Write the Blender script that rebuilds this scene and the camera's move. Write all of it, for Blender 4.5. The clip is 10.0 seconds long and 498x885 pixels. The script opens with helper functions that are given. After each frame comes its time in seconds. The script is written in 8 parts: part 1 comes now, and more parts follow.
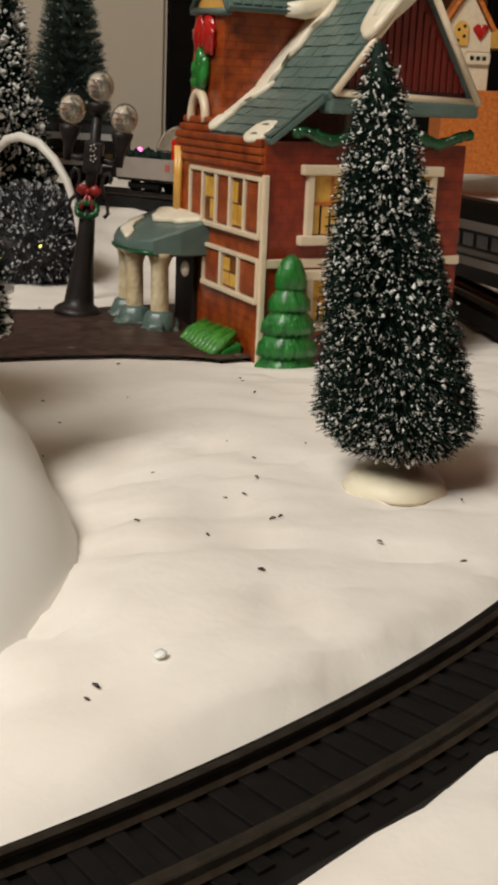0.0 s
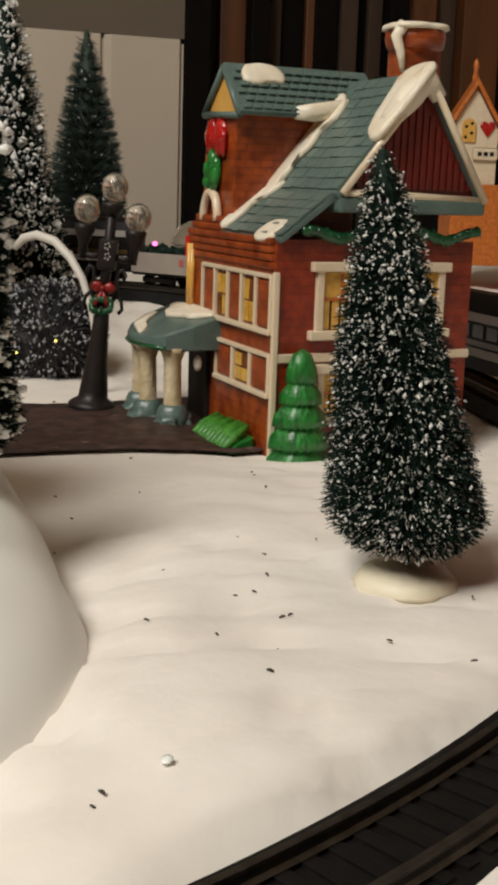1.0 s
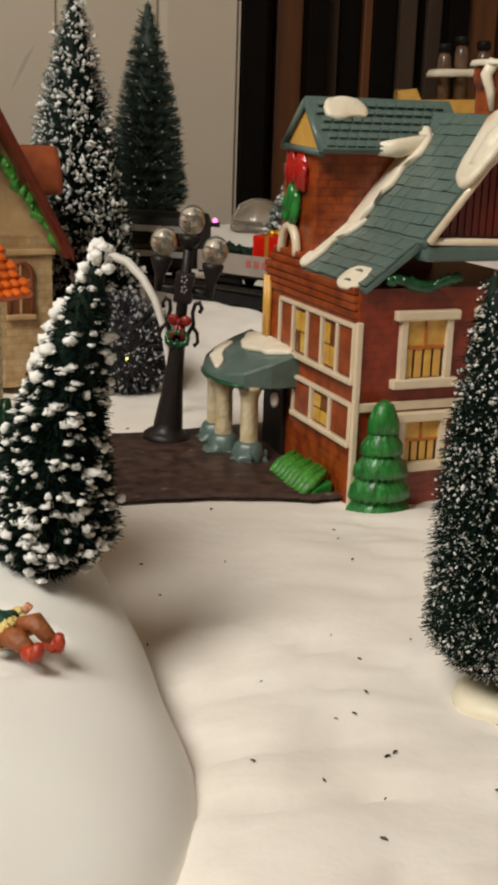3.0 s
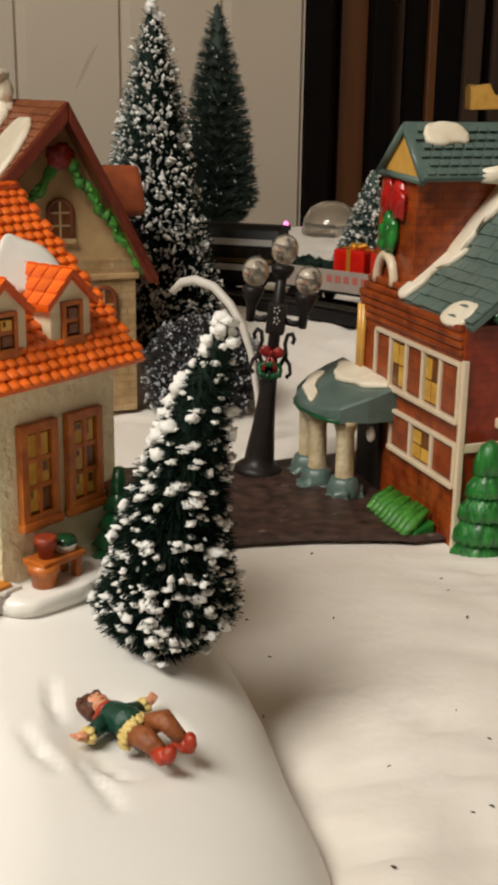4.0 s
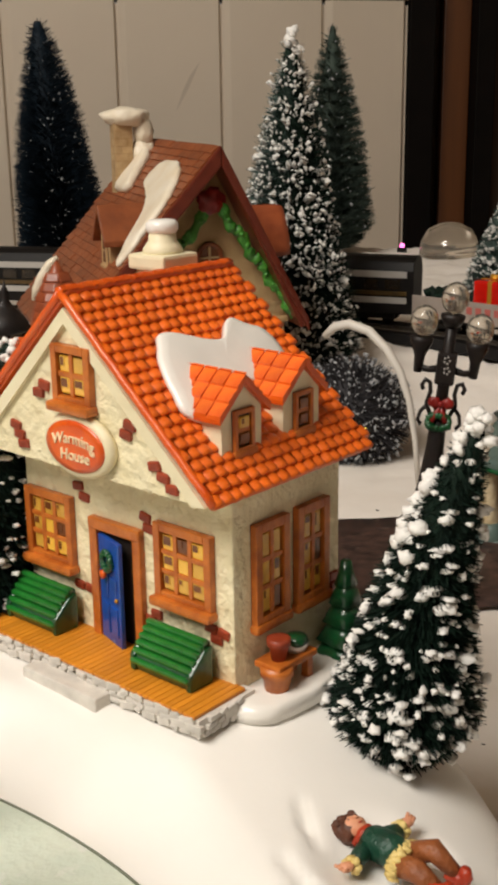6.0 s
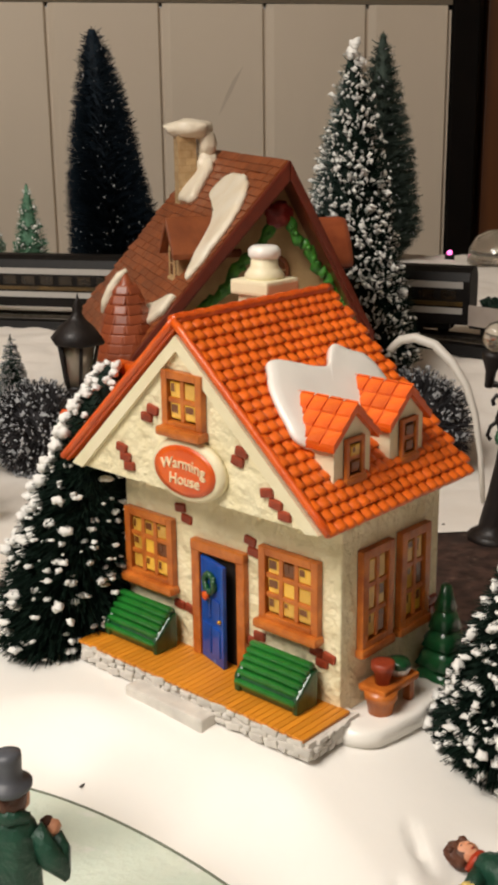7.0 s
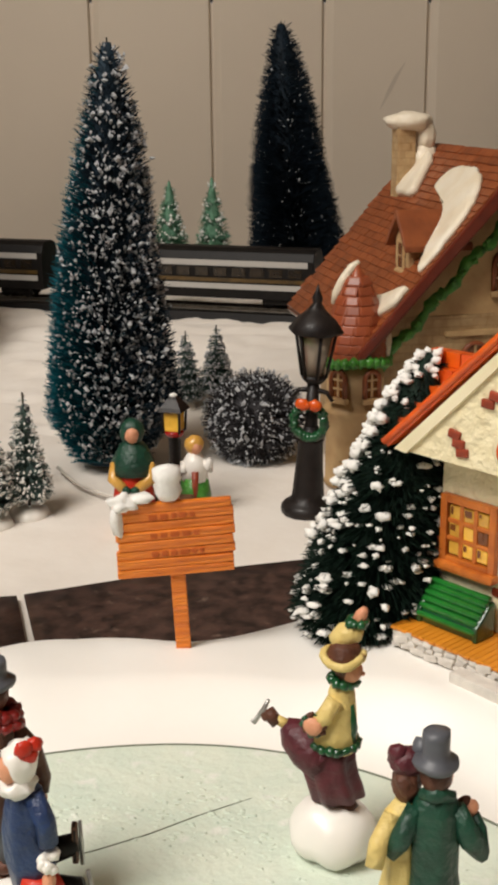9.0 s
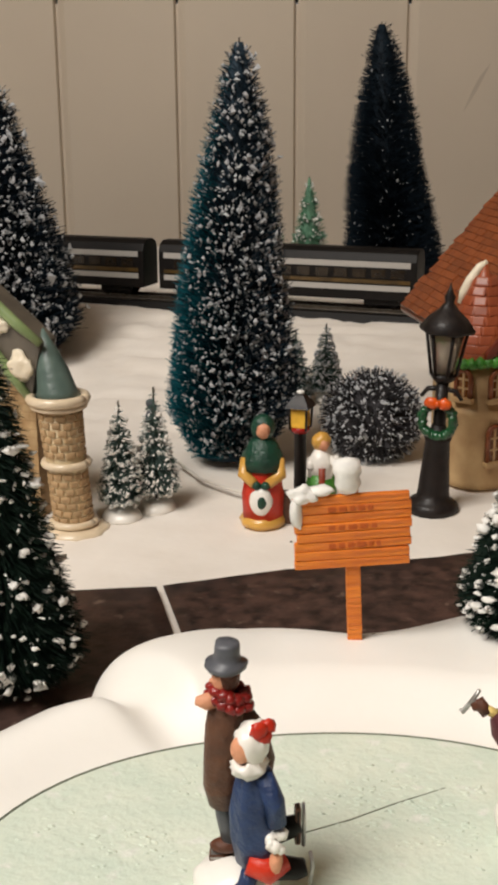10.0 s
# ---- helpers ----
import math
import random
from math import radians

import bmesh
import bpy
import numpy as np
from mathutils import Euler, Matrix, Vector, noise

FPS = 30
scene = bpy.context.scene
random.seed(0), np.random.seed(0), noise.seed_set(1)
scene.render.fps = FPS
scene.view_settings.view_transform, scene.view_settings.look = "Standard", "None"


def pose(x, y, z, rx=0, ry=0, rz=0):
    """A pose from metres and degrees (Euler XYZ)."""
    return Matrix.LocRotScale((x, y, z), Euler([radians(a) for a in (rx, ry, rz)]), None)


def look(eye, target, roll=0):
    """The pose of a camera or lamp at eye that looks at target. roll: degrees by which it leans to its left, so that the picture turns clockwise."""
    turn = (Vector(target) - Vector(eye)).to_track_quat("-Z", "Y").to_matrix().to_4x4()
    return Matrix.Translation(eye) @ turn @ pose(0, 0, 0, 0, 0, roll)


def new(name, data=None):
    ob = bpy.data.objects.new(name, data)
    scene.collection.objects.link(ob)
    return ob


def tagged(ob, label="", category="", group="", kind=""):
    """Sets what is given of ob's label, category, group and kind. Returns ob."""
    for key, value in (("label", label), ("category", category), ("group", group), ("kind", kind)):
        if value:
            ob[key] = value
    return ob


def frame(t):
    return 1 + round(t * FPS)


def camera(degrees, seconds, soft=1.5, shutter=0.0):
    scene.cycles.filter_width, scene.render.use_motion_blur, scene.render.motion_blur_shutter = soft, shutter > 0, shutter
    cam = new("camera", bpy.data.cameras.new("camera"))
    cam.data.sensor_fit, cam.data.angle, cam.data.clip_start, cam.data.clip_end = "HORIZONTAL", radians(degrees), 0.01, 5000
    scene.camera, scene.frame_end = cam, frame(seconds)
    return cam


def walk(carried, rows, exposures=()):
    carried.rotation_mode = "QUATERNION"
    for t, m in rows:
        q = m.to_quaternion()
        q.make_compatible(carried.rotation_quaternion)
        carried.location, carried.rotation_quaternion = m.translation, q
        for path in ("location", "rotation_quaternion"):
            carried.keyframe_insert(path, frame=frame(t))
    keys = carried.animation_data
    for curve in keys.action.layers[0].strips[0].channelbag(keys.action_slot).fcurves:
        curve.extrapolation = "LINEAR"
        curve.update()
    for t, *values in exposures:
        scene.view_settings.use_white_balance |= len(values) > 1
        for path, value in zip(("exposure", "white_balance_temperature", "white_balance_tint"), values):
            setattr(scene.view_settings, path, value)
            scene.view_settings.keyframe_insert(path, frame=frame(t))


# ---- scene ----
cam = camera(24.281, 10.0, soft=3.8)
PATH = [
    (0.0, (0.01153, 0.01332, 0.11225), 73.348, -2.267, 2.714),
    (0.5, (0.01061, 0.01171, 0.11571), 75.684, -2.294, 3.400),
    (1.0, (0.01327, 0.01240, 0.11580), 77.594, -1.815, 3.418),
    (1.5, (0.00902, 0.01111, 0.11821), 79.478, -2.158, 4.771),
    (2.0, (0.00621, 0.01252, 0.12756), 77.184, -1.808, 5.359),
    (2.2, (0.00679, 0.01526, 0.13193), 76.900, -2.239, 5.767),
    (3.3, (-0.01051, 0.03227, 0.17527), 73.512, -1.569, 5.752),
    (3.5, (-0.01280, 0.03689, 0.17883), 73.490, -1.151, 6.292),
    (4.0, (-0.02836, 0.04529, 0.18544), 73.229, -0.784, 8.126),
    (4.5, (-0.03811, 0.04958, 0.18791), 73.087, -0.820, 8.743),
    (5.0, (-0.04692, 0.05499, 0.19918), 73.297, 0.427, 9.844),
    (5.5, (-0.06380, 0.05698, 0.20295), 73.283, 0.823, 10.689),
    (5.7, (-0.06898, 0.06084, 0.20238), 73.295, 0.766, 11.050),
    (6.8, (-0.09219, 0.05458, 0.21398), 73.654, 0.782, 12.532),
    (7.0, (-0.09676, 0.05348, 0.21302), 73.335, 0.650, 12.850),
    (7.5, (-0.11043, 0.04855, 0.21439), 73.428, 0.790, 14.398),
    (8.0, (-0.12442, 0.04301, 0.21252), 73.292, 0.894, 15.761),
    (8.5, (-0.13891, 0.03922, 0.21165), 72.885, 0.933, 17.108),
    (9.0, (-0.15826, 0.03473, 0.21060), 73.291, 0.608, 18.417),
    (9.5, (-0.17806, 0.02677, 0.20816), 73.092, 0.452, 20.035),
    (10.0, (-0.19441, 0.01609, 0.20995), 73.381, 0.404, 21.079),
]
walk(cam, [(t, pose(*eye, rx, ry, rz)) for t, eye, rx, ry, rz in PATH], exposures=[(0.0, -0.06, 6250, 7), (1.0, -0.09, 6250, 7), (2.0, -0.01, 6270, 6), (4.0, -0.04, 6380, 7), (7.0, -0.03, 6450, 10), (10.0, -0.06, 6330, 10)])

# ---- light ----
world = bpy.data.worlds.new("room_air")
scene.world = world
world.use_nodes = True
world.node_tree.nodes["Background"].inputs[0].default_value = (1.0, 0.91, 0.81, 1)
world.node_tree.nodes["Background"].inputs[1].default_value = 0.3


def area(name, eye, target, size, watts, colour):
    data = bpy.data.lights.new(name, "AREA")
    data.shape, data.size, data.energy, data.color = "DISK", size, watts, colour
    ob = new(name, data)
    ob.matrix_world = look(eye, target)
    return ob


area("ceiling_lamp_light", (-0.76, -0.5, 1.42), (-0.2, 0.5, 0.0), 0.9, 35, (1.0, 0.93, 0.84))

# ---- helpers for building, all in centimetres ----
CM = 0.01


def rgb(r, g, b):
    """sRGB 0..255 to linear."""
    return tuple(((c / 255 + 0.055) / 1.055) ** 2.4 if c > 10 else c / 255 / 12.92 for c in (r, g, b)) + (1.0,)


def mat(name, colour, rough=0.6, second=None, grain=3.0, amount=0.5, bump=0.0, bump_grain=None, metal=0.0, coat=0.0, wear=None, wear_grain=0.6, wear_at=0.6, rand=0.0, emit=0.0, stretch=(1, 1, 1), glass=0.0, spec=0.5):
    """grain: blotches per centimetre. second: the other colour of the blotches. wear: a third colour in sparse patches."""
    m = bpy.data.materials.new(name)
    m.use_nodes = True
    nt = m.node_tree
    n, l = nt.nodes, nt.links
    b = n["Principled BSDF"]
    tc = n.new("ShaderNodeTexCoord")
    mp = n.new("ShaderNodeMapping")
    mp.inputs["Scale"].default_value = tuple(100 * s for s in stretch)
    l.new(tc.outputs["Object"], mp.inputs["Vector"])

    def nz(scale, detail=4.0):
        t = n.new("ShaderNodeTexNoise")
        t.inputs["Scale"].default_value, t.inputs["Detail"].default_value = scale, detail
        l.new(mp.outputs[0], t.inputs["Vector"])
        return t.outputs["Fac"]

    def ramp(src, lo, hi):
        r = n.new("ShaderNodeMapRange")
        r.inputs[1].default_value, r.inputs[2].default_value = lo, hi
        l.new(src, r.inputs[0])
        return r.outputs[0]

    def mix(fac, a, c):
        x = n.new("ShaderNodeMix")
        x.data_type = "RGBA"
        if isinstance(fac, float):
            x.inputs[0].default_value = fac
        else:
            l.new(fac, x.inputs[0])
        for socket, v in ((x.inputs[6], a), (x.inputs[7], c)):
            if isinstance(v, tuple):
                socket.default_value = v
            else:
                l.new(v, socket)
        return x.outputs[2]

    col = colour
    if second:
        mul = n.new("ShaderNodeMath")
        mul.operation = "MULTIPLY"
        mul.inputs[1].default_value = amount
        l.new(ramp(nz(grain), 0.35, 0.68), mul.inputs[0])
        col = mix(mul.outputs[0], colour, second)
    if wear:
        col = mix(ramp(nz(wear_grain, 6.0), wear_at, wear_at + 0.1), col, wear)
    if rand:
        oi = n.new("ShaderNodeObjectInfo")
        hs = n.new("ShaderNodeHueSaturation")
        l.new(ramp(oi.outputs["Random"], 0.0, 1.0), hs.inputs["Value"])
        hs.inputs["Value"].default_value = 1
        r = [x for x in nt.nodes if x.type == "MAP_RANGE"][-1]
        r.inputs[3].default_value, r.inputs[4].default_value = 1 - rand, 1 + rand
        if isinstance(col, tuple):
            hs.inputs["Color"].default_value = col
        else:
            l.new(col, hs.inputs["Color"])
        col = hs.outputs[0]
    if isinstance(col, tuple):
        b.inputs["Base Color"].default_value = col
    else:
        l.new(col, b.inputs["Base Color"])
    b.inputs["Roughness"].default_value, b.inputs["Metallic"].default_value = rough, metal
    b.inputs["Coat Weight"].default_value, b.inputs["Coat Roughness"].default_value = coat, 0.15
    b.inputs["Specular IOR Level"].default_value = spec
    if glass:
        b.inputs["Transmission Weight"].default_value = glass
    if emit:
        b.inputs["Emission Color"].default_value = colour
        b.inputs["Emission Strength"].default_value = emit
    if bump:
        bp = n.new("ShaderNodeBump")
        bp.inputs["Strength"].default_value, bp.inputs["Distance"].default_value = min(bump, 1.0), 0.001 * max(1.0, bump)
        l.new(nz(bump_grain or grain, 6.0), bp.inputs["Height"])
        l.new(bp.outputs[0], b.inputs["Normal"])
    return m


def thing(name, x=0, y=0, z=0, rz=0, label="", category="", group="", kind="", rx=0, ry=0):
    ob = new(name)
    ob.empty_display_size = 0.01
    ob.matrix_world = pose(x * CM, y * CM, z * CM, rx, ry, rz)
    return tagged(ob, label, category, group, kind)


def mesh(name, bm, material, smooth=False):
    """One mesh from a bmesh in centimetres. material: one, or a list by face index."""
    me = bpy.data.meshes.new(name)
    bmesh.ops.transform(bm, matrix=Matrix.Scale(CM, 4), verts=bm.verts)
    bmesh.ops.recalc_face_normals(bm, faces=bm.faces) if len(bm.faces) < 20000 else None
    if smooth:
        for f in bm.faces:
            f.smooth = True
    bm.to_mesh(me)
    bm.free()
    for m in material if isinstance(material, (list, tuple)) else [material]:
        me.materials.append(m)
    return me


def part(name, bm, material, parent=None, label="", smooth=False, at=None):
    ob = new(name, mesh(name, bm, material, smooth))
    if parent:
        ob.parent = parent
    if at:
        ob.matrix_basis = at
    return tagged(ob, label)


def solo(name, bm, material, label, category, group="", kind="", smooth=False, at=None):
    ob = part(name, bm, material, None, "", smooth, at)
    return tagged(ob, label, category, group, kind)


def put(data, name, parent, m, label=""):
    """One more object on a mesh that is there already."""
    ob = new(name, data)
    ob.parent = parent
    ob.matrix_basis = m
    return tagged(ob, label)


def P3(x, y, z, rx=0, ry=0, rz=0):
    return pose(x * CM, y * CM, z * CM, rx, ry, rz)


def BM():
    return bmesh.new()


def box(bm, x0, x1, y0, y1, z0, z1, m=0, bevel=0.0, at=None):
    vs = [bm.verts.new((x, y, z)) for z in (z0, z1) for x, y in ((x0, y0), (x1, y0), (x1, y1), (x0, y1))]
    fs = [bm.faces.new([vs[i] for i in q]) for q in ((3, 2, 1, 0), (4, 5, 6, 7), (0, 1, 5, 4), (1, 2, 6, 5), (2, 3, 7, 6), (3, 0, 4, 7))]
    for f in fs:
        f.material_index = m
    if at:
        bmesh.ops.transform(bm, matrix=at, verts=vs)
    if bevel:
        es = list({e for f in fs for e in f.edges})
        bmesh.ops.bevel(bm, geom=es, offset=bevel, segments=2, affect="EDGES", profile=0.6)
    return bm


def prism(bm, pts, d0, d1, axis="y", m=0, bevel=0.0):
    """A polygon pushed along an axis. pts: (x, z) for axis y, (y, z) for x, (x, y) for z."""
    def at(p, d):
        return {"y": (p[0], d, p[1]), "x": (d, p[0], p[1]), "z": (p[0], p[1], d)}[axis]
    a = [bm.verts.new(at(p, d0)) for p in pts]
    c = [bm.verts.new(at(p, d1)) for p in pts]
    fs = [bm.faces.new(a), bm.faces.new(c[::-1])]
    k = len(pts)
    for i in range(k):
        fs.append(bm.faces.new((a[i], c[i], c[(i + 1) % k], a[(i + 1) % k])))
    for f in fs:
        f.material_index = m
    if bevel:
        bmesh.ops.bevel(bm, geom=list({e for f in fs for e in f.edges}), offset=bevel, segments=2, affect="EDGES", profile=0.6)
    return bm


def ring(bm, c, ax, ay, n, turn=0.0):
    return [bm.verts.new(c + ax * math.cos(turn + 2 * math.pi * i / n) + ay * math.sin(turn + 2 * math.pi * i / n)) for i in range(n)]


def skin(bm, rings, m=0, caps=True, smooth=True):
    fs = []
    for a, c in zip(rings, rings[1:]):
        k = len(a)
        for i in range(k):
            fs.append(bm.faces.new((a[i], a[(i + 1) % k], c[(i + 1) % k], c[i])))
    if caps:
        fs += [bm.faces.new(rings[0][::-1]), bm.faces.new(rings[-1])]
    for f in fs:
        f.material_index, f.smooth = m, smooth
    return fs


def tube(bm, pts, radii, n=8, m=0, flat=1.0, smooth=True):
    """A tube along points, with a radius at each. flat squeezes it across."""
    pts = [Vector(p) for p in pts]
    radii = list(radii) if isinstance(radii, (list, tuple)) else [radii] * len(pts)
    rings, side = [], None
    for i, p in enumerate(pts):
        t = (pts[min(i + 1, len(pts) - 1)] - pts[max(i - 1, 0)]).normalized()
        ref = side if side else (Vector((0, 0, 1)) if abs(t.z) < 0.9 else Vector((0, 1, 0)))
        u = (ref - t * ref.dot(t)).normalized()
        side = u
        rings.append(ring(bm, p, u * radii[i], t.cross(u) * radii[i] * flat, n))
    return skin(bm, rings, m, True, smooth)


def lathe(bm, profile, n=24, m=0, c=(0, 0, 0), wob=0.0, sx=1.0, sy=1.0, smooth=True, turn=0.0):
    """profile: (radius, height) from the bottom up."""
    rings = []
    for r, z in profile:
        rr = [max(r, 0.001) * (1 + wob * noise.noise(Vector((i * 1.7, z * 2.3, r)))) for i in range(n)]
        rings.append([bm.verts.new((c[0] + sx * rr[i] * math.cos(turn + 2 * math.pi * i / n), c[1] + sy * rr[i] * math.sin(turn + 2 * math.pi * i / n), c[2] + z)) for i in range(n)])
    return skin(bm, rings, m, True, smooth)


def ball(bm, c, r, m=0, n=2, lump=0.0, seed=0.0, at=None):
    """A lumpy ball; r: one radius or three."""
    r = r if isinstance(r, (tuple, list)) else (r, r, r)
    out = bmesh.ops.create_icosphere(bm, subdivisions=n, radius=1.0)["verts"]
    for v in out:
        d = v.co.normalized()
        k = 1 + lump * noise.noise(d * 1.9 + Vector((seed, seed * 0.7, 0)))
        co = Vector((d.x * r[0] * k, d.y * r[1] * k, d.z * r[2] * k))
        v.co = (at @ co if at else co) + Vector(c)
    for f in {f for v in out for f in v.link_faces}:
        f.material_index, f.smooth = m, True
    return out


def smoothstep(a, b, x):
    t = min(1.0, max(0.0, (x - a) / (b - a)))
    return t * t * (3 - 2 * t)


def sheet(bm, x0, x1, y0, y1, nx, ny, height, m=0, smooth=True):
    g = [[bm.verts.new((x0 + (x1 - x0) * i / nx, y0 + (y1 - y0) * j / ny, 0)) for i in range(nx + 1)] for j in range(ny + 1)]
    for row in g:
        for v in row:
            v.co.z = height(v.co.x, v.co.y)
    for j in range(ny):
        for i in range(nx):
            f = bm.faces.new((g[j][i], g[j][i + 1], g[j + 1][i + 1], g[j + 1][i]))
            f.smooth, f.material_index = smooth, m
    return g

# ---- materials ----
M_CLOTH = mat("white_cloth", rgb(236, 229, 220), 0.9, rgb(226, 217, 206), 0.35, 0.6, 0.3, 1.6, spec=0.2)
M_PLASTIC = mat("white_plastic_snow", rgb(246, 243, 237), 0.42, rgb(240, 236, 228), 0.25, 0.5, 0.06, 3.0)
M_ICE = mat("pale_green_ice", rgb(222, 230, 214), 0.4, rgb(204, 219, 204), 0.6, 0.7, 0.6, 4.0, wear=rgb(230, 234, 224), wear_grain=1.3, wear_at=0.6)
M_LINE = mat("dark_groove", rgb(112, 118, 100), 0.7)
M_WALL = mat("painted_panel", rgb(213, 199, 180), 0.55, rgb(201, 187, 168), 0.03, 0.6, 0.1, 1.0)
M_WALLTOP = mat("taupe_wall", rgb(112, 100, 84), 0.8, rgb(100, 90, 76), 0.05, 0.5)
M_SCUFF = mat("rubbed_paint", rgb(191, 177, 159), 0.6, rgb(203, 189, 171), 0.5, 0.6)
M_DARK = mat("black_wood", rgb(17, 12, 9), 0.7, rgb(9, 7, 5), 0.3, 0.6, spec=0.1)
M_BROWN = mat("brown_wood", rgb(112, 66, 30), 0.5, rgb(70, 38, 16), 0.25, 0.8, stretch=(1, 1, 0.06))
M_DRAPE = mat("brown_drape", rgb(74, 54, 38), 0.8, rgb(52, 38, 27), 0.2, 0.8, stretch=(1, 1, 0.05))
M_BLACK = mat("black_plastic", rgb(18, 16, 15), 0.5, rgb(30, 26, 24), 1.5, 0.6, spec=0.2)
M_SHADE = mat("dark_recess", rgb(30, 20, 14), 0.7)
M_RAIL = mat("nickel_rail", rgb(104, 98, 90), 0.35, rgb(70, 62, 54), 3.0, 0.6, metal=0.9)
M_WHITEPAINT = mat("cream_glaze", rgb(226, 208, 180), 0.3, rgb(208, 186, 152), 1.2, 0.5, coat=0.3)
M_SNOWGLAZE = mat("snow_glaze", rgb(236, 226, 206), 0.45, rgb(222, 204, 172), 0.7, 0.6, 1.2, 1.6, coat=0.12, wear=rgb(206, 176, 132), wear_grain=0.5, wear_at=0.63)
M_SNOWBRIGHT = mat("bright_snow_glaze", rgb(244, 240, 232), 0.35, rgb(234, 230, 222), 0.8, 0.5, 0.1, 2.0, coat=0.3)
M_SLATE = mat("glazed_slate_green", rgb(94, 112, 105), 0.38, rgb(72, 90, 84), 0.8, 0.7, 0.4, 3.0, coat=0.2)
M_COLSTONE = mat("tan_column_stone", rgb(190, 160, 120), 0.6, rgb(150, 118, 80), 1.6, 0.8, 0.8, 4.0, rand=0.12)
M_ROUGHCREAM = mat("rough_cream_stone", rgb(218, 202, 168), 0.6, rgb(176, 150, 104), 1.4, 0.7, 1.2, 3.0)
M_FIR = mat("ridged_green_glaze", rgb(44, 132, 48), 0.34, rgb(16, 74, 26), 4.0, 0.9, 1.6, 5.0, coat=0.35, stretch=(1, 1, 0.22))
M_MOSS = mat("brown_grey_glaze", rgb(104, 96, 84), 0.35, rgb(78, 72, 64), 0.8, 0.7, coat=0.3)
M_MOSSEDGE = mat("pale_moss_glaze", rgb(140, 158, 108), 0.35, rgb(112, 132, 84), 0.9, 0.7, coat=0.3)
M_GABLE = mat("dark_red_boards", rgb(112, 28, 20), 0.35, rgb(84, 20, 14), 1.5, 0.8, coat=0.3, stretch=(3, 3, 0.3))
M_YELLOW = mat("yellow_glaze", rgb(222, 172, 84), 0.35, rgb(200, 146, 60), 1.2, 0.7, coat=0.3)
M_PANE = mat("amber_pane", rgb(224, 176, 74), 0.15, rgb(176, 124, 44), 1.6, 0.7, coat=0.15)
M_PANEDARK = mat("dark_pane", rgb(122, 68, 26), 0.25, rgb(84, 44, 18), 2.0, 0.7, coat=0.2)
M_LIT = mat("bright_amber_pane", rgb(252, 200, 78), 0.2, rgb(206, 150, 50), 1.8, 0.7, coat=0.4)
M_GLOSSGREEN = mat("green_glaze", rgb(40, 128, 48), 0.28, rgb(20, 84, 30), 1.4, 0.8, 0.3, 4.0, coat=0.5)
M_LEAFGREEN = mat("bright_green_glaze", rgb(76, 146, 48), 0.42, rgb(38, 100, 28), 2.2, 0.9, 0.9, 5.0, coat=0.2)
M_DEEPGREEN = mat("deep_green_glaze", rgb(20, 84, 44), 0.3, rgb(12, 56, 30), 1.5, 0.8, 0.3, 4.0, coat=0.5)
M_RED = mat("red_glaze", rgb(178, 26, 20), 0.25, rgb(134, 14, 12), 1.4, 0.7, coat=0.5)
M_DARKRED = mat("dark_red_glaze", rgb(142, 24, 18), 0.4, rgb(96, 12, 10), 1.6, 0.8, 0.5, 4.0, coat=0.2)
M_STUCCO = mat("cream_stucco", rgb(242, 231, 194), 0.5, rgb(232, 218, 174), 1.4, 0.7, 2.4, 2.3, coat=0.1)
M_STUCCOPLAIN = mat("cream_plaster", rgb(236, 226, 192), 0.45, rgb(222, 208, 168), 0.8, 0.6, 0.3, 3.0)
M_ORANGE = mat("glazed_orange_tile", rgb(236, 110, 20), 0.42, rgb(212, 78, 8), 1.6, 0.8, 0.3, 6.0, coat=0.22, rand=0.12)
M_ORANGEPLAIN = mat("orange_glaze", rgb(228, 98, 18), 0.36, rgb(204, 70, 8), 1.4, 0.8, 0.2, 5.0, coat=0.3)
M_FRAME = mat("brown_orange_frame", rgb(204, 116, 42), 0.4, rgb(156, 76, 22), 2.0, 0.8, 0.3, 6.0, coat=0.2)
M_DECK = mat("deck_orange", rgb(226, 146, 38), 0.45, rgb(184, 106, 22), 2.2, 0.8, 0.3, 5.0, rand=0.12, stretch=(2, 0.3, 1))
M_STONE = mat("grey_white_stone", rgb(224, 218, 208), 0.6, rgb(194, 188, 180), 2.0, 0.7, 0.5, 4.0, rand=0.1)
M_ACCENT = mat("accent_brick", rgb(160, 66, 36), 0.45, rgb(120, 44, 24), 2.5, 0.8, 0.4, 6.0, rand=0.15)
M_BLUE = mat("blue_door", rgb(28, 84, 176), 0.3, rgb(14, 50, 126), 1.4, 0.7, 0.2, 4.0, coat=0.4, wear=rgb(120, 160, 214), wear_grain=2.2, wear_at=0.68)
M_ROOFBROWN = mat("brown_shingle", rgb(142, 76, 38), 0.45, rgb(112, 54, 26), 1.0, 0.8, 0.3, 4.0, coat=0.15, rand=0.16)
M_TURRET = mat("red_brown_tile", rgb(158, 80, 44), 0.45, rgb(126, 56, 30), 1.2, 0.8, coat=0.12, rand=0.12)
M_EAVE = mat("red_brown_eave", rgb(104, 38, 20), 0.35, rgb(80, 26, 14), 1.2, 0.7, coat=0.3)
M_TAN = mat("tan_stone", rgb(196, 164, 118), 0.6, rgb(168, 132, 88), 0.7, 0.8, 0.4, 3.0)
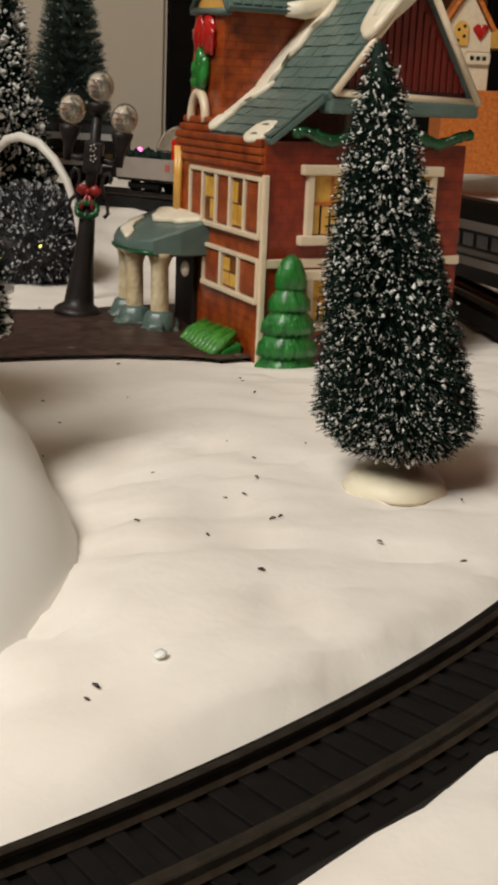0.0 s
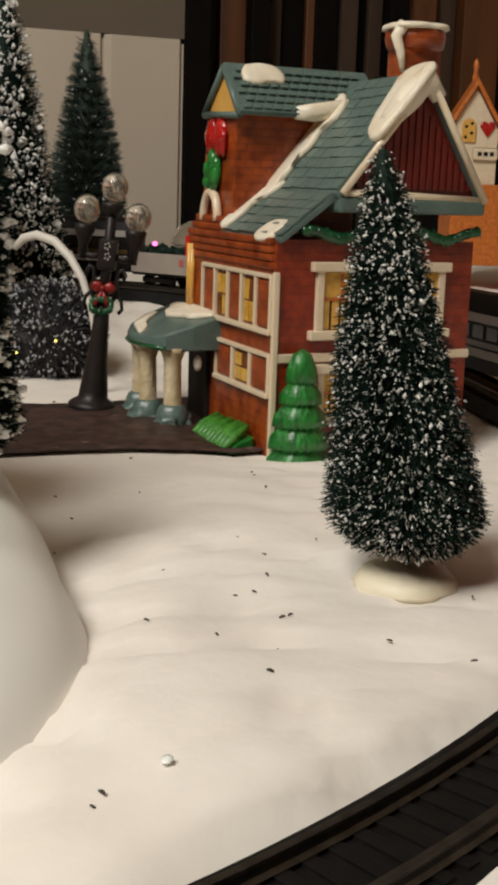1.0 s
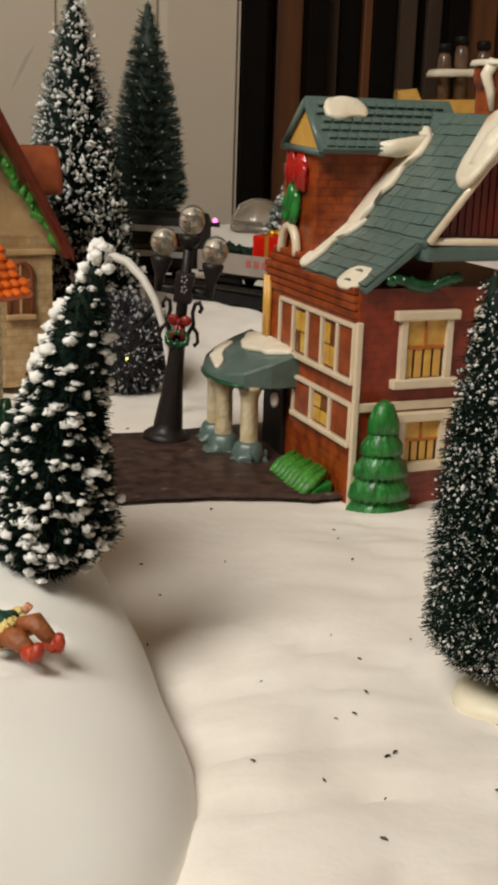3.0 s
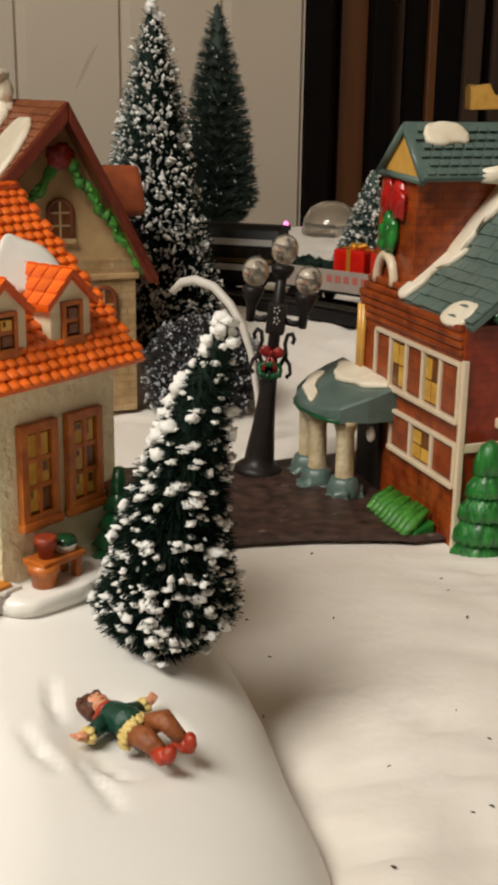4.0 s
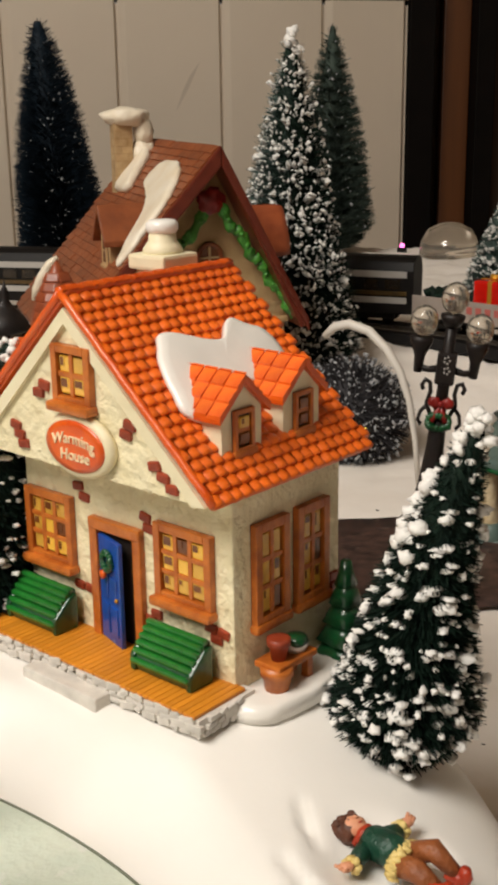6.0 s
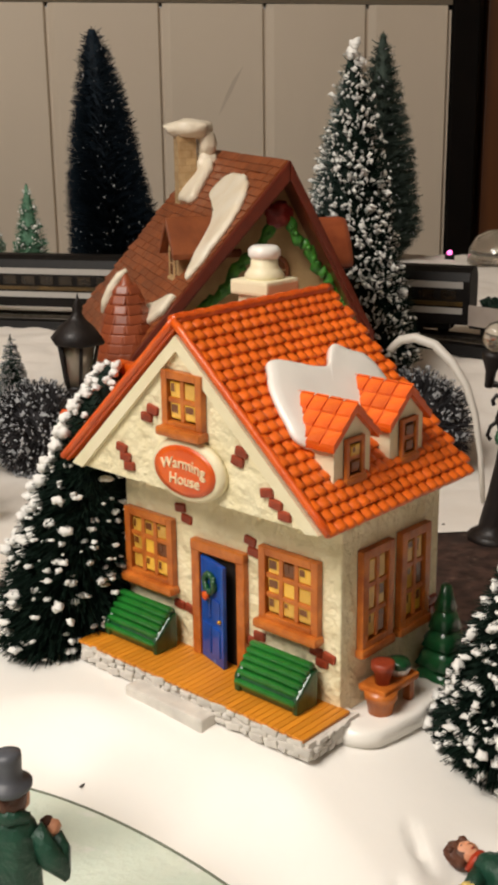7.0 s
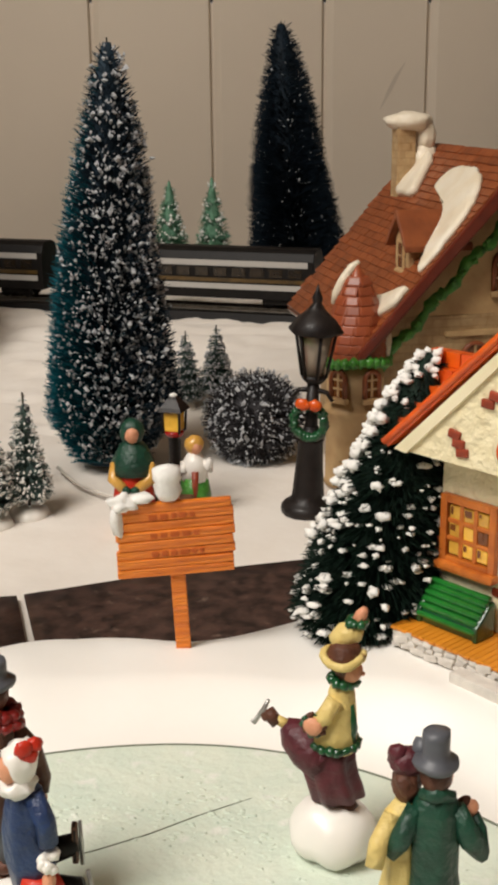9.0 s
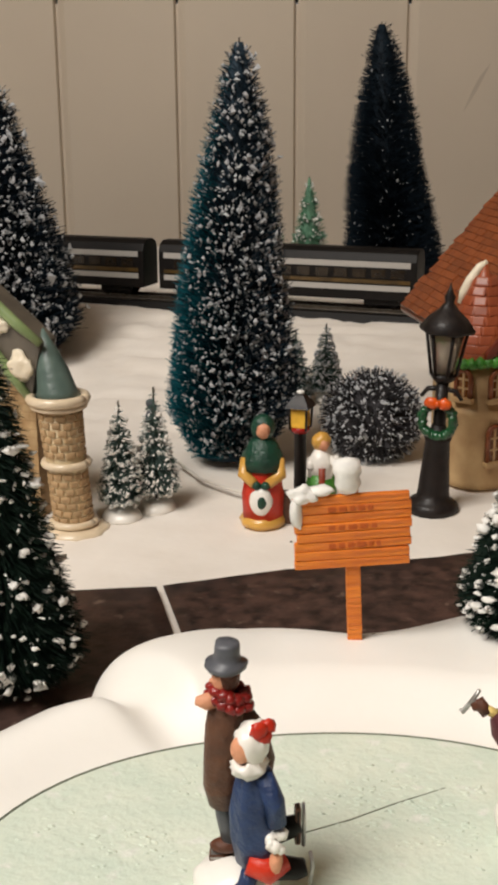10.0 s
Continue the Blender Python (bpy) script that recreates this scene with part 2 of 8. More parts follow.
M_ROAD = mat("brown_road", rgb(80, 58, 50), 0.5, rgb(40, 28, 24), 1.5, 1.0, 0.5, 2.0, wear=rgb(122, 102, 90), wear_grain=1.3, wear_at=0.64)
M_WIRE = mat("twisted_wire", rgb(66, 60, 48), 0.4, metal=0.6)
M_NEEDLE = mat("dark_green_needles", rgb(22, 40, 30), 0.65, rgb(12, 22, 20), 3.0, 0.7, spec=0.15)
M_NEEDLEBLUE = mat("dark_blue_needles", rgb(26, 38, 48), 0.65, rgb(14, 22, 30), 2.0, 0.7, spec=0.15)
M_NEEDLETEAL = mat("teal_needles", rgb(30, 104, 116), 0.6, rgb(18, 70, 84), 1.5, 0.7, spec=0.15)
M_NEEDLEGREY = mat("frosted_needles", rgb(92, 110, 104), 0.75, rgb(58, 76, 72), 1.5, 0.7, spec=0.15)
M_NEEDLELIGHT = mat("light_green_needles", rgb(104, 146, 120), 0.7, rgb(62, 108, 80), 2.0, 0.7)
M_NEEDLEFROST = mat("frosted_dark_needles", rgb(74, 86, 78), 0.7, rgb(36, 46, 40), 1.2, 0.8, spec=0.15)
M_NEEDLESTEEL = mat("steel_blue_needles", rgb(44, 60, 72), 0.7, rgb(22, 32, 42), 1.6, 0.8, spec=0.15)
M_SISAL = mat("grey_sisal", rgb(74, 72, 74), 0.8, rgb(38, 37, 40), 2.0, 0.7, spec=0.15)
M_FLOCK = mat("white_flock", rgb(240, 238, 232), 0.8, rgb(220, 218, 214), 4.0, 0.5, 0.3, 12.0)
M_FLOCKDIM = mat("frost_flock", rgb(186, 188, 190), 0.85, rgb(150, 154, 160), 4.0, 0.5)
M_CREAMBASE = mat("cream_tree_base", rgb(232, 222, 196), 0.5, rgb(216, 204, 176), 0.8, 0.6, 0.2, 3.0)
M_LAMP = mat("black_lamp_metal", rgb(24, 19, 18), 0.5, rgb(40, 32, 28), 2.0, 0.6, 0.3, 4.0, coat=0.08, spec=0.3)
M_GLASS = mat("clear_bead", rgb(236, 228, 214), 0.08, glass=0.9)
M_LANTERNGLASS = mat("smoky_glass", rgb(196, 184, 166), 0.2, glass=0.6)
M_CORD = mat("white_cord", rgb(214, 208, 198), 0.45)
M_SIGN = mat("orange_wood", rgb(238, 136, 30), 0.5, rgb(198, 92, 14), 1.4, 0.8, 1.3, 3.0, coat=0.2, stretch=(0.35, 1, 3))
M_SIGNDARK = mat("carved_mark_paint", rgb(190, 88, 18), 0.6, rgb(160, 70, 14), 3.0, 0.6)
M_TEXT = mat("cream_lettering", rgb(240, 220, 180), 0.4)
M_SKIN = mat("painted_flesh", rgb(222, 158, 122), 0.5, rgb(206, 136, 100), 2.0, 0.5, 0.6, 5.0)
M_HAIR = mat("brown_paint", rgb(96, 54, 34), 0.5, rgb(66, 36, 22), 3.0, 0.7, 0.8, 6.0)
M_GREY = mat("grey_paint", rgb(92, 94, 100), 0.45, rgb(70, 72, 78), 2.5, 0.6)
M_COAT = mat("green_paint", rgb(26, 72, 54), 0.4, rgb(16, 48, 36), 2.0, 0.8, 0.8, 5.0)
M_BURG = mat("burgundy_paint", rgb(92, 34, 44), 0.45, rgb(66, 22, 30), 2.0, 0.8, 0.8, 4.0)
M_CREAMY = mat("cream_yellow_paint", rgb(228, 204, 130), 0.45, rgb(206, 178, 100), 2.0, 0.7, 0.8, 5.0)
M_NAVY = mat("navy_paint", rgb(40, 62, 104), 0.4, rgb(26, 42, 78), 2.0, 0.7, 0.8, 5.0)
M_BROWNCOAT = mat("brown_coat_paint", rgb(98, 64, 44), 0.5, rgb(72, 44, 30), 2.0, 0.7, 0.8, 5.0)
M_ORANGESUIT = mat("tan_paint", rgb(150, 86, 44), 0.5, rgb(112, 60, 30), 2.0, 0.7, 0.8, 5.0)
M_DRESS = mat("orange_red_dress_paint", rgb(208, 52, 24), 0.4, rgb(178, 34, 16), 1.6, 0.7, 0.5, 5.0)
M_BOOT = mat("red_boot_paint", rgb(186, 62, 28), 0.4, rgb(140, 38, 18), 2.5, 0.8, 0.6, 6.0)
M_SILVER = mat("silver_paint", rgb(170, 168, 164), 0.35, metal=0.7)
M_CABOOSE = mat("caboose_red", rgb(176, 24, 18), 0.35, rgb(150, 18, 14), 0.6, 0.5, coat=0.3)
M_ROOFGREY = mat("caboose_roof", rgb(120, 112, 104), 0.5, rgb(96, 90, 82), 1.0, 0.6)
M_STRIPE = mat("grey_stripe", rgb(176, 172, 166), 0.4)
M_AMBERSTRIP = mat("amber_coach_window", rgb(96, 74, 36), 0.3, rgb(50, 40, 24), 1.0, 0.8)
M_COACHPANE = mat("dark_coach_window", rgb(34, 28, 22), 0.25, rgb(56, 44, 28), 1.2, 0.6)
M_CARGREY = mat("pale_grey_car", rgb(160, 148, 138), 0.5, rgb(140, 128, 118), 0.8, 0.6)
M_LETTER = mat("faded_red_mark", rgb(176, 92, 84), 0.6)
M_GIFT = mat("red_foil", rgb(206, 28, 16), 0.25, rgb(168, 16, 10), 1.2, 0.6, coat=0.5)
M_GOLD = mat("gold_ribbon", rgb(226, 166, 60), 0.3, metal=0.6)
M_LED = mat("pink_led", (1.0, 0.16, 0.5, 1), 0.4, emit=3.0)
M_YLED = mat("yellow_led", (1.0, 0.85, 0.15, 1), 0.4, emit=2.5)
M_CRUMB = mat("dark_crumb", rgb(52, 42, 36), 0.7, rgb(30, 24, 20), 5.0, 0.6)
M_JAR = mat("smoky_jar", rgb(116, 92, 74), 0.25, rgb(84, 62, 46), 1.0, 0.7, coat=0.4)
M_SEQUIN = mat("pearl_sequin", rgb(240, 242, 236), 0.15, coat=0.8)


def brick_mat(name, a, c, mortar, wide, high, gloss=0.3):
    m = mat(name, a, gloss, c, 1.3, 1.0, coat=0.12)
    nt = m.node_tree
    n, l = nt.nodes, nt.links
    b = n["Principled BSDF"]
    tc = n.new("ShaderNodeTexCoord")
    sep = n.new("ShaderNodeSeparateXYZ")
    l.new(tc.outputs["Object"], sep.inputs[0])
    add = n.new("ShaderNodeMath")
    l.new(sep.outputs[0], add.inputs[0]), l.new(sep.outputs[1], add.inputs[1])
    com = n.new("ShaderNodeCombineXYZ")
    l.new(add.outputs[0], com.inputs[0]), l.new(sep.outputs[2], com.inputs[1])
    br = n.new("ShaderNodeTexBrick")
    br.inputs["Scale"].default_value = 100
    br.inputs["Brick Width"].default_value, br.inputs["Row Height"].default_value, br.inputs["Mortar Size"].default_value = wide, high, 0.035
    br.inputs["Color1"].default_value, br.inputs["Color2"].default_value, br.inputs["Mortar"].default_value = (1, 1, 1, 1), (0.8, 0.8, 0.8, 1), mortar
    l.new(com.outputs[0], br.inputs["Vector"])
    old = b.inputs["Base Color"].links[0].from_socket
    mx = n.new("ShaderNodeMix")
    mx.data_type, mx.blend_type = "RGBA", "MULTIPLY"
    mx.inputs[0].default_value = 1.0
    l.new(old, mx.inputs[6]), l.new(br.outputs["Color"], mx.inputs[7])
    l.new(mx.outputs[2], b.inputs["Base Color"])
    bp = n.new("ShaderNodeBump")
    bp.inputs["Strength"].default_value, bp.inputs["Distance"].default_value, bp.invert = 0.7, 0.0008, True
    l.new(br.outputs["Fac"], bp.inputs["Height"])
    l.new(bp.outputs[0], b.inputs["Normal"])
    return m


# Lit and shaded copies of one brick; shade is put in the colour.
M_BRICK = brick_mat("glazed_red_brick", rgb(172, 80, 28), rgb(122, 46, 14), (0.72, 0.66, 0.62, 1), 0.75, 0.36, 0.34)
M_BRICKSHADED = brick_mat("shaded_red_brick", rgb(152, 54, 20), rgb(120, 34, 12), (0.74, 0.68, 0.64, 1), 0.75, 0.36, 0.34)
M_TANBRICK = brick_mat("tan_block", rgb(198, 168, 124), rgb(170, 136, 92), (0.8, 0.76, 0.7, 1), 0.8, 0.45, 0.55)
M_SHINGLE = brick_mat("brown_wood_shingle", rgb(134, 72, 36), rgb(108, 54, 26), (0.62, 0.58, 0.55, 1), 2.6, 0.5, 0.45)

# ---- ground, table and road ----
TRACK_C, TRACK_R = (-31.0, 49.4), 45.7


def track_point(s):
    """A point of the loop at s centimetres of track, with its heading and height; 0 is the right-hand end of the rear straight."""
    if s < 0:
        return TRACK_C[0] + s, TRACK_C[1] + TRACK_R, 180.0
    a = 90 - math.degrees(s / TRACK_R)
    return TRACK_C[0] + TRACK_R * math.cos(radians(a)), TRACK_C[1] + TRACK_R * math.sin(radians(a)), a + 90


def track_z(s):
    x, y, _ = track_point(s)
    return 0.25 + 3.1 * smoothstep(60, 92, y) + 0.2 * smoothstep(46, 24, y)


def track_bed(x, y):
    """How far a place lies from the middle of the track, and the track's height there."""
    if x < TRACK_C[0] and y > TRACK_C[1]:
        return y - TRACK_C[1] - TRACK_R, 0.25 + 3.1 * smoothstep(60, 92, y)
    d = math.hypot(x - TRACK_C[0], y - TRACK_C[1])
    yy = TRACK_C[1] + (y - TRACK_C[1]) * TRACK_R / max(d, 1)
    return d - TRACK_R, 0.25 + 3.1 * smoothstep(60, 92, yy) + 0.2 * smoothstep(46, 24, yy)


def ground_z(x, y):
    z = -0.15 + 0.95 * smoothstep(56, 42, y) * smoothstep(-7.2, -1.8, x)
    z -= 0.5 * smoothstep(-14, -24, x) * smoothstep(60, 40, y)
    z += 0.55 * math.exp(-((x + 0.5) ** 2 + (y - 22.5) ** 2) / 30)
    z -= 0.38 * smoothstep(43, 49, y) * smoothstep(-7, -2, x) * smoothstep(68, 60, y)
    z += 3.4 * smoothstep(71, 93, y)
    z += 1.4 * smoothstep(104, 128, y) * smoothstep(-34, -24, x)
    fold = 0.1 * noise.noise(Vector((x * 0.22 + 0.1 * y, y * 0.35, 0))) + 0.1 * noise.noise(Vector((x * 0.1, y * 0.12, 7)))
    wr = abs(noise.noise(Vector((x * 0.16 + y * 0.12, y * 0.3 - x * 0.05, 4))))
    wr2 = abs(noise.noise(Vector((x * 0.3 - y * 0.1, y * 0.22 + x * 0.12, 9))))
    calm = 1 - 0.9 * smoothstep(35, 43, y) * smoothstep(72, 64, y) * smoothstep(2, -4, x)
    z += calm * (fold - 0.24 * smoothstep(0.18, 0.0, wr) - 0.15 * smoothstep(0.14, 0.0, wr2) + 0.06 * noise.noise(Vector((x * 0.7, y * 0.9, 3))) + 0.025 * noise.noise(Vector((x * 1.9, y * 1.9, 5))))
    d, tz = track_bed(x, y)
    if d > 0:
        z += 0.12 * smoothstep(3.4, 1.5, d)
        return z + (min(z, tz - 0.2) - z) * smoothstep(1.65, 1.3, d)
    return z + (min(z, tz - 0.2) - z) * smoothstep(2.05, 1.6, -d)


bm = BM()
sheet(bm, -150, 70, -40, 133, 330, 300, ground_z)
solo("ground", bm, M_CLOTH, "white cotton snow cloth draped over the display table", "snow cloth", kind="structure")

bm = BM()
box(bm, -150, 70, -40, 133, -6, -2)
solo("table_top", bm, M_DARK, "dark wooden table top under the snow cloth", "table", kind="structure")
bm = BM()
box(bm, -300, 200, -260, 215, -82, -78)
solo("floor", bm, M_BROWN, "brown wooden floor below the display table", "floor", kind="structure")
bm = BM()
box(bm, -300, 200, -260, 330, 165, 170)
solo("ceiling", bm, M_WALL, "plain cream painted ceiling over the room", "ceiling", kind="structure")
for nm, b6 in (("wall_south", (-300, 200, -268, -260, -78, 165)), ("wall_west", (-308, -300, -260, 330, -78, 165)), ("wall_east", (200, 208, -260, 330, -78, 165))):
    bm = BM()
    box(bm, *b6)
    solo(nm, bm, M_WALL, "plain cream painted wall of the room", "wall", kind="structure")


def strip(bm, edges, lift, m=0, n=28):
    """A ribbon between two polylines, lying on the ground."""
    rows = []
    for a, c in edges:
        rows.append([bm.verts.new((a[0] + (c[0] - a[0]) * k / 6, a[1] + (c[1] - a[1]) * k / 6, 0)) for k in range(7)])
    for row in rows:
        for v in row:
            v.co.z = ground_z(v.co.x, v.co.y) + lift
    for a, c in zip(rows, rows[1:]):
        for i in range(6):
            f = bm.faces.new((a[i], a[i + 1], c[i + 1], c[i]))
            f.smooth, f.material_index = True, m


def lerp_edges(keys, n):
    out = []
    for (a, c), (d, e) in zip(keys, keys[1:]):
        for i in range(n):
            k = i / n
            out.append((tuple(p + (q - p) * k for p, q in zip(a, d)), tuple(p + (q - p) * k for p, q in zip(c, e))))
    return out + [keys[-1]]


ROAD_A = [((-35.3, 37.6), (-40.7, 45.5)), ((-33.0, 40.6), (-36.0, 48.9)), ((-30.0, 43.0), (-29.5, 52.6)), ((-22, 46.5), (-22, 58)), ((-14, 48.2), (-15, 60)), ((-9, 50.4), (-11.4, 61.0)), ((-3.5, 52.2), (-3, 66)), ((2, 54), (3, 66))]
ROAD_B = [((-35.6, 37.4), (-40.95, 45.3)), ((-39.8, 32), (-47.5, 42.2)), ((-41, 28), (-56, 40))]
for keys in (ROAD_A, ROAD_B):
    bm = BM()
    strip(bm, lerp_edges(keys, 8), 0.2)
    ob = solo("road", bm, M_ROAD, "dark brown printed cobblestone road strip on the snow", "road", kind="structure")
    ob.modifiers.new("thick", "SOLIDIFY").thickness = 0.001

# ---- the wall behind, with its upright panels ----
WY, WD = 18.0, 187.0
wall = thing("wall_north", 0, 0, 0, WY, "cream painted wall of broad upright panels with a dark top rail", "wall", kind="structure")
edges = [-56.0 - 17.6 * i for i in range(10, 0, -1)] + [-56.0, -38.2, -20.6, -4.15, 11.1, 26.3, 38.7]
for a, c in zip(edges, edges[1:]):
    bm = BM()
    prof = [(a + 0.22, WD + 2), (a + 0.22, WD + 0.5), (a + 0.4, WD + 0.42), (a + 1.05, WD + 0.08), (a + 1.3, WD), (c - 0.5, WD), (c - 0.36, WD + 0.12), (c - 0.22, WD + 0.5), (c - 0.22, WD + 2)]
    lo = [bm.verts.new((x, y, -78)) for x, y in prof]
    hi = [bm.verts.new((x, y, 34.5 - 0.012 * (x + 20))) for x, y in prof]
    bm.faces.new(hi)
    for i in range(len(prof) - 1):
        bm.faces.new((lo[i], lo[i + 1], hi[i + 1], hi[i]))
    part("panel", bm, M_WALL, wall)
bm = BM()
prism(bm, [(-232, -78), (39, -78), (39, 33.9 - 0.012 * 59), (-232, 33.9 + 0.012 * 212)], WD + 0.7, WD + 8, "y")
part("backing", bm, M_WALL, wall)
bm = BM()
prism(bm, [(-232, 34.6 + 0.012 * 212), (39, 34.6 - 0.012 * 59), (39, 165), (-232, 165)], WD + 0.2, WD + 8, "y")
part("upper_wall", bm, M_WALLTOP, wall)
bm = BM()
prism(bm, [(4.0, 18.6), (5.0, 21.2), (6.2, 23.6), (7.8, 25.6), (7.0, 23.9), (5.9, 21.6), (4.7, 19.6)], WD - 0.02, WD + 0.1, "y")
part("scuff", bm, M_SCUFF, wall, "grey scuff mark on the paint")

cab = thing("dark_bookcase", 0, 0, 0, WY, "dark brown wooden bookcase with upright boards in the shade", "bookcase")
bm = BM()
box(bm, 39, 150, WD + 10, WD + 12, -78, 120)
part("back_panel", bm, M_DARK, cab)
x = 39.2
for w, m, d in [(4.2, M_DARK, 0), (2.2, M_DRAPE, 6), (4.4, M_BROWN, 4), (3.2, M_DARK, 1), (3.0, M_DRAPE, 5), (4.0, M_DARK, 6), (1.6, M_BROWN, 5), (4.2, M_DARK, 5), (3.0, M_DRAPE, 4), (2.0, M_DARK, 6), (2.6, M_DRAPE, 5), (3.6, M_DARK, 2), (5.6, M_BROWN, 4), (4.4, M_DRAPE, 6), (7, M_BROWN, 3), (3, M_DARK, 2), (8, M_BROWN, 5), (9, M_DARK, 4), (9, M_BROWN, 5), (9, M_DARK, 5)]:
    bm = BM()
    box(bm, x, x + w - 0.15, WD + d, WD + 10, -78, 120, 0, 0.25)
    part("upright_board", bm, m, cab)
    x += w
for z in (-20, 14, 40):
    bm = BM()
    box(bm, 45, x, WD + 6.5, WD + 10, z, z + 2, 0, 0.2)
    part("shelf", bm, M_DARK, cab)


# ---- the skating pond ----
RIM = [18.3, 17.5, 17.5, 17.85, 18.8, 21.2, 17.6, 14.0, 12.9, 15.7, 16.8, 17.0, 15.4, 16.6, 18.4, 18.6, 19.0, 18.6, 17.2, 17.4, 18.8, 19.0]
RIMA = [3, 15, 25, 36, 48, 64, 85, 108, 127, 143, 151, 158, 166, 174, 187, 210, 235, 262, 290, 315, 341, 352]


def rim(a):
    """The bank's reach at an angle, a smooth curve through RIM."""
    n = len(RIM)
    a = (a - 3) % 360 + 3
    i = max(j for j in range(n) if RIMA[j] <= a)
    span = RIMA[i + 1] - RIMA[i] if i + 1 < n else 363 - RIMA[i]
    u = (a - RIMA[i]) / span
    p0, p1, p2, p3 = (RIM[(i + j) % n] for j in (-1, 0, 1, 2))
    return 0.5 * (2 * p1 + (p2 - p0) * u + (2 * p0 - 5 * p1 + 4 * p2 - p3) * u * u + (3 * p1 - p0 - 3 * p2 + p3) * u ** 3)


PC = (-22.0, 27.0)
ICE_C, ICE_A, ICE_B = (-23.6, 21.3), 11.4, 9.8


def ice_d(x, y):
    return math.hypot((x - ICE_C[0]) / ICE_A, (y - ICE_C[1]) / ICE_B)


CREASES = [((-11.56, 28.29), (-10.93, 27.58), (-10.31, 27.12)), ((-9.90, 27.51), (-9.34, 26.98), (-8.71, 26.29)), ((-11.46, 30.23), (-11.18, 29.57), (-10.89, 29.11)), ((-9.49, 27.83), (-9.03, 27.56), (-8.63, 27.58))]


def pond_z(x, y):
    d = math.hypot(x - PC[0], y - PC[1])
    k = d / rim(math.degrees(math.atan2(y - PC[1], x - PC[0])))
    top = 4.1 - 0.55 * smoothstep(-12, -5, x) + 0.65 * smoothstep(9, 5, math.hypot(x + 16.5, y - 36.5)) - 0.4 * smoothstep(34, 24, y) * smoothstep(-20, -12, x)
    top += 0.35 * smoothstep(6, 2, math.hypot(x + 36, y - 31)) * 1.0
    top -= (top - 3.05) * smoothstep(1.28, 1.0, ice_d(x, y))
    # the dip between the two folds of the bank
    top -= 0.85 * smoothstep(1.7, 0.1, math.hypot((x + 34.4) * 0.45, (y - 30.2) + 0.55 * (x + 34.4)))
    # the hollow pressed round the boy
    top -= 0.35 * smoothstep(2.0, 0.8, math.hypot((x + 9.2) / 1.1, (y - 29.0) / 1.0))
    # creases swept by his arms
    for line in CREASES:
        for (xa, ya), (xb, yb) in zip(line, line[1:]):
            u = ((x - xa) * (xb - xa) + (y - ya) * (yb - ya)) / ((xb - xa) ** 2 + (yb - ya) ** 2)
            if -0.3 < u < 1.3:
                u = min(1.0, max(0.0, u))
                top -= 0.11 * smoothstep(0.3, 0.04, math.hypot(x - xa - u * (xb - xa), y - ya - u * (yb - ya)))
    z = -0.6 + (top + 0.6) * max(0.0, 1 - k ** (7 + 9 * smoothstep(0.3, 0.9, (y - PC[1]) / max(d, 0.1)))) ** (0.5 + 0.25 * smoothstep(0.3, 0.9, (y - PC[1]) / max(d, 0.1)))
    return z + 0.05 * noise.noise(Vector((x * 0.35, y * 0.35, 1)))


pond = thing("skating_pond", 0, 0, 0, 0, "white moulded snow bank round a pale green skating pond", "skating pond")
bm = BM()
NA, NR = 360, 110
rows = []
for j in range(NR + 1):
    k = (j / NR)
    row = []
    for i in range(NA):
        a = 360 * i / NA
        r = rim(a) * k
        px_, py_ = PC[0] + r * math.cos(math.radians(a)), PC[1] + r * math.sin(math.radians(a))
        row.append(bm.verts.new((px_, py_, pond_z(px_, py_))))
    rows.append(row)
skin(bm, rows[1:], 0, True)
part("snow_bank", bm, M_PLASTIC, pond, "smooth white moulded snow", True)


def ice_edge(a, grow=0.0):
    w = 1 + 0.02 * math.sin(3 * a + 1) + 0.015 * math.sin(5 * a)
    return ICE_C[0] + (ICE_A * w + grow) * math.cos(a), ICE_C[1] + (ICE_B * w + grow) * math.sin(a)


bm = BM()
rows = []
for k in range(1, 31):
    rows.append([bm.verts.new((ICE_C[0] + (ice_edge(2 * math.pi * i / 120)[0] - ICE_C[0]) * k / 30, ICE_C[1] + (ice_edge(2 * math.pi * i / 120)[1] - ICE_C[1]) * k / 30, 3.16)) for i in range(120)])
skin(bm, rows, 0, False)
bm.faces.new(rows[0])
part("ice", bm, M_ICE, pond, "pale green rough ice with skate scratches", True)
bm = BM()
tube(bm, [(*ice_edge(2 * math.pi * i / 120, 0.05), 3.15) for i in range(121)], 0.04, 6)
part("rim_line", bm, M_LINE, pond, "thin dark line round the ice")


def ice_line(pts, r):
    bm = BM()
    tube(bm, [(x, y, 3.165) for x, y in pts], r, 6, 0, 0.4)
    part("scratch", bm, M_LINE, pond, "long dark skate scratch")


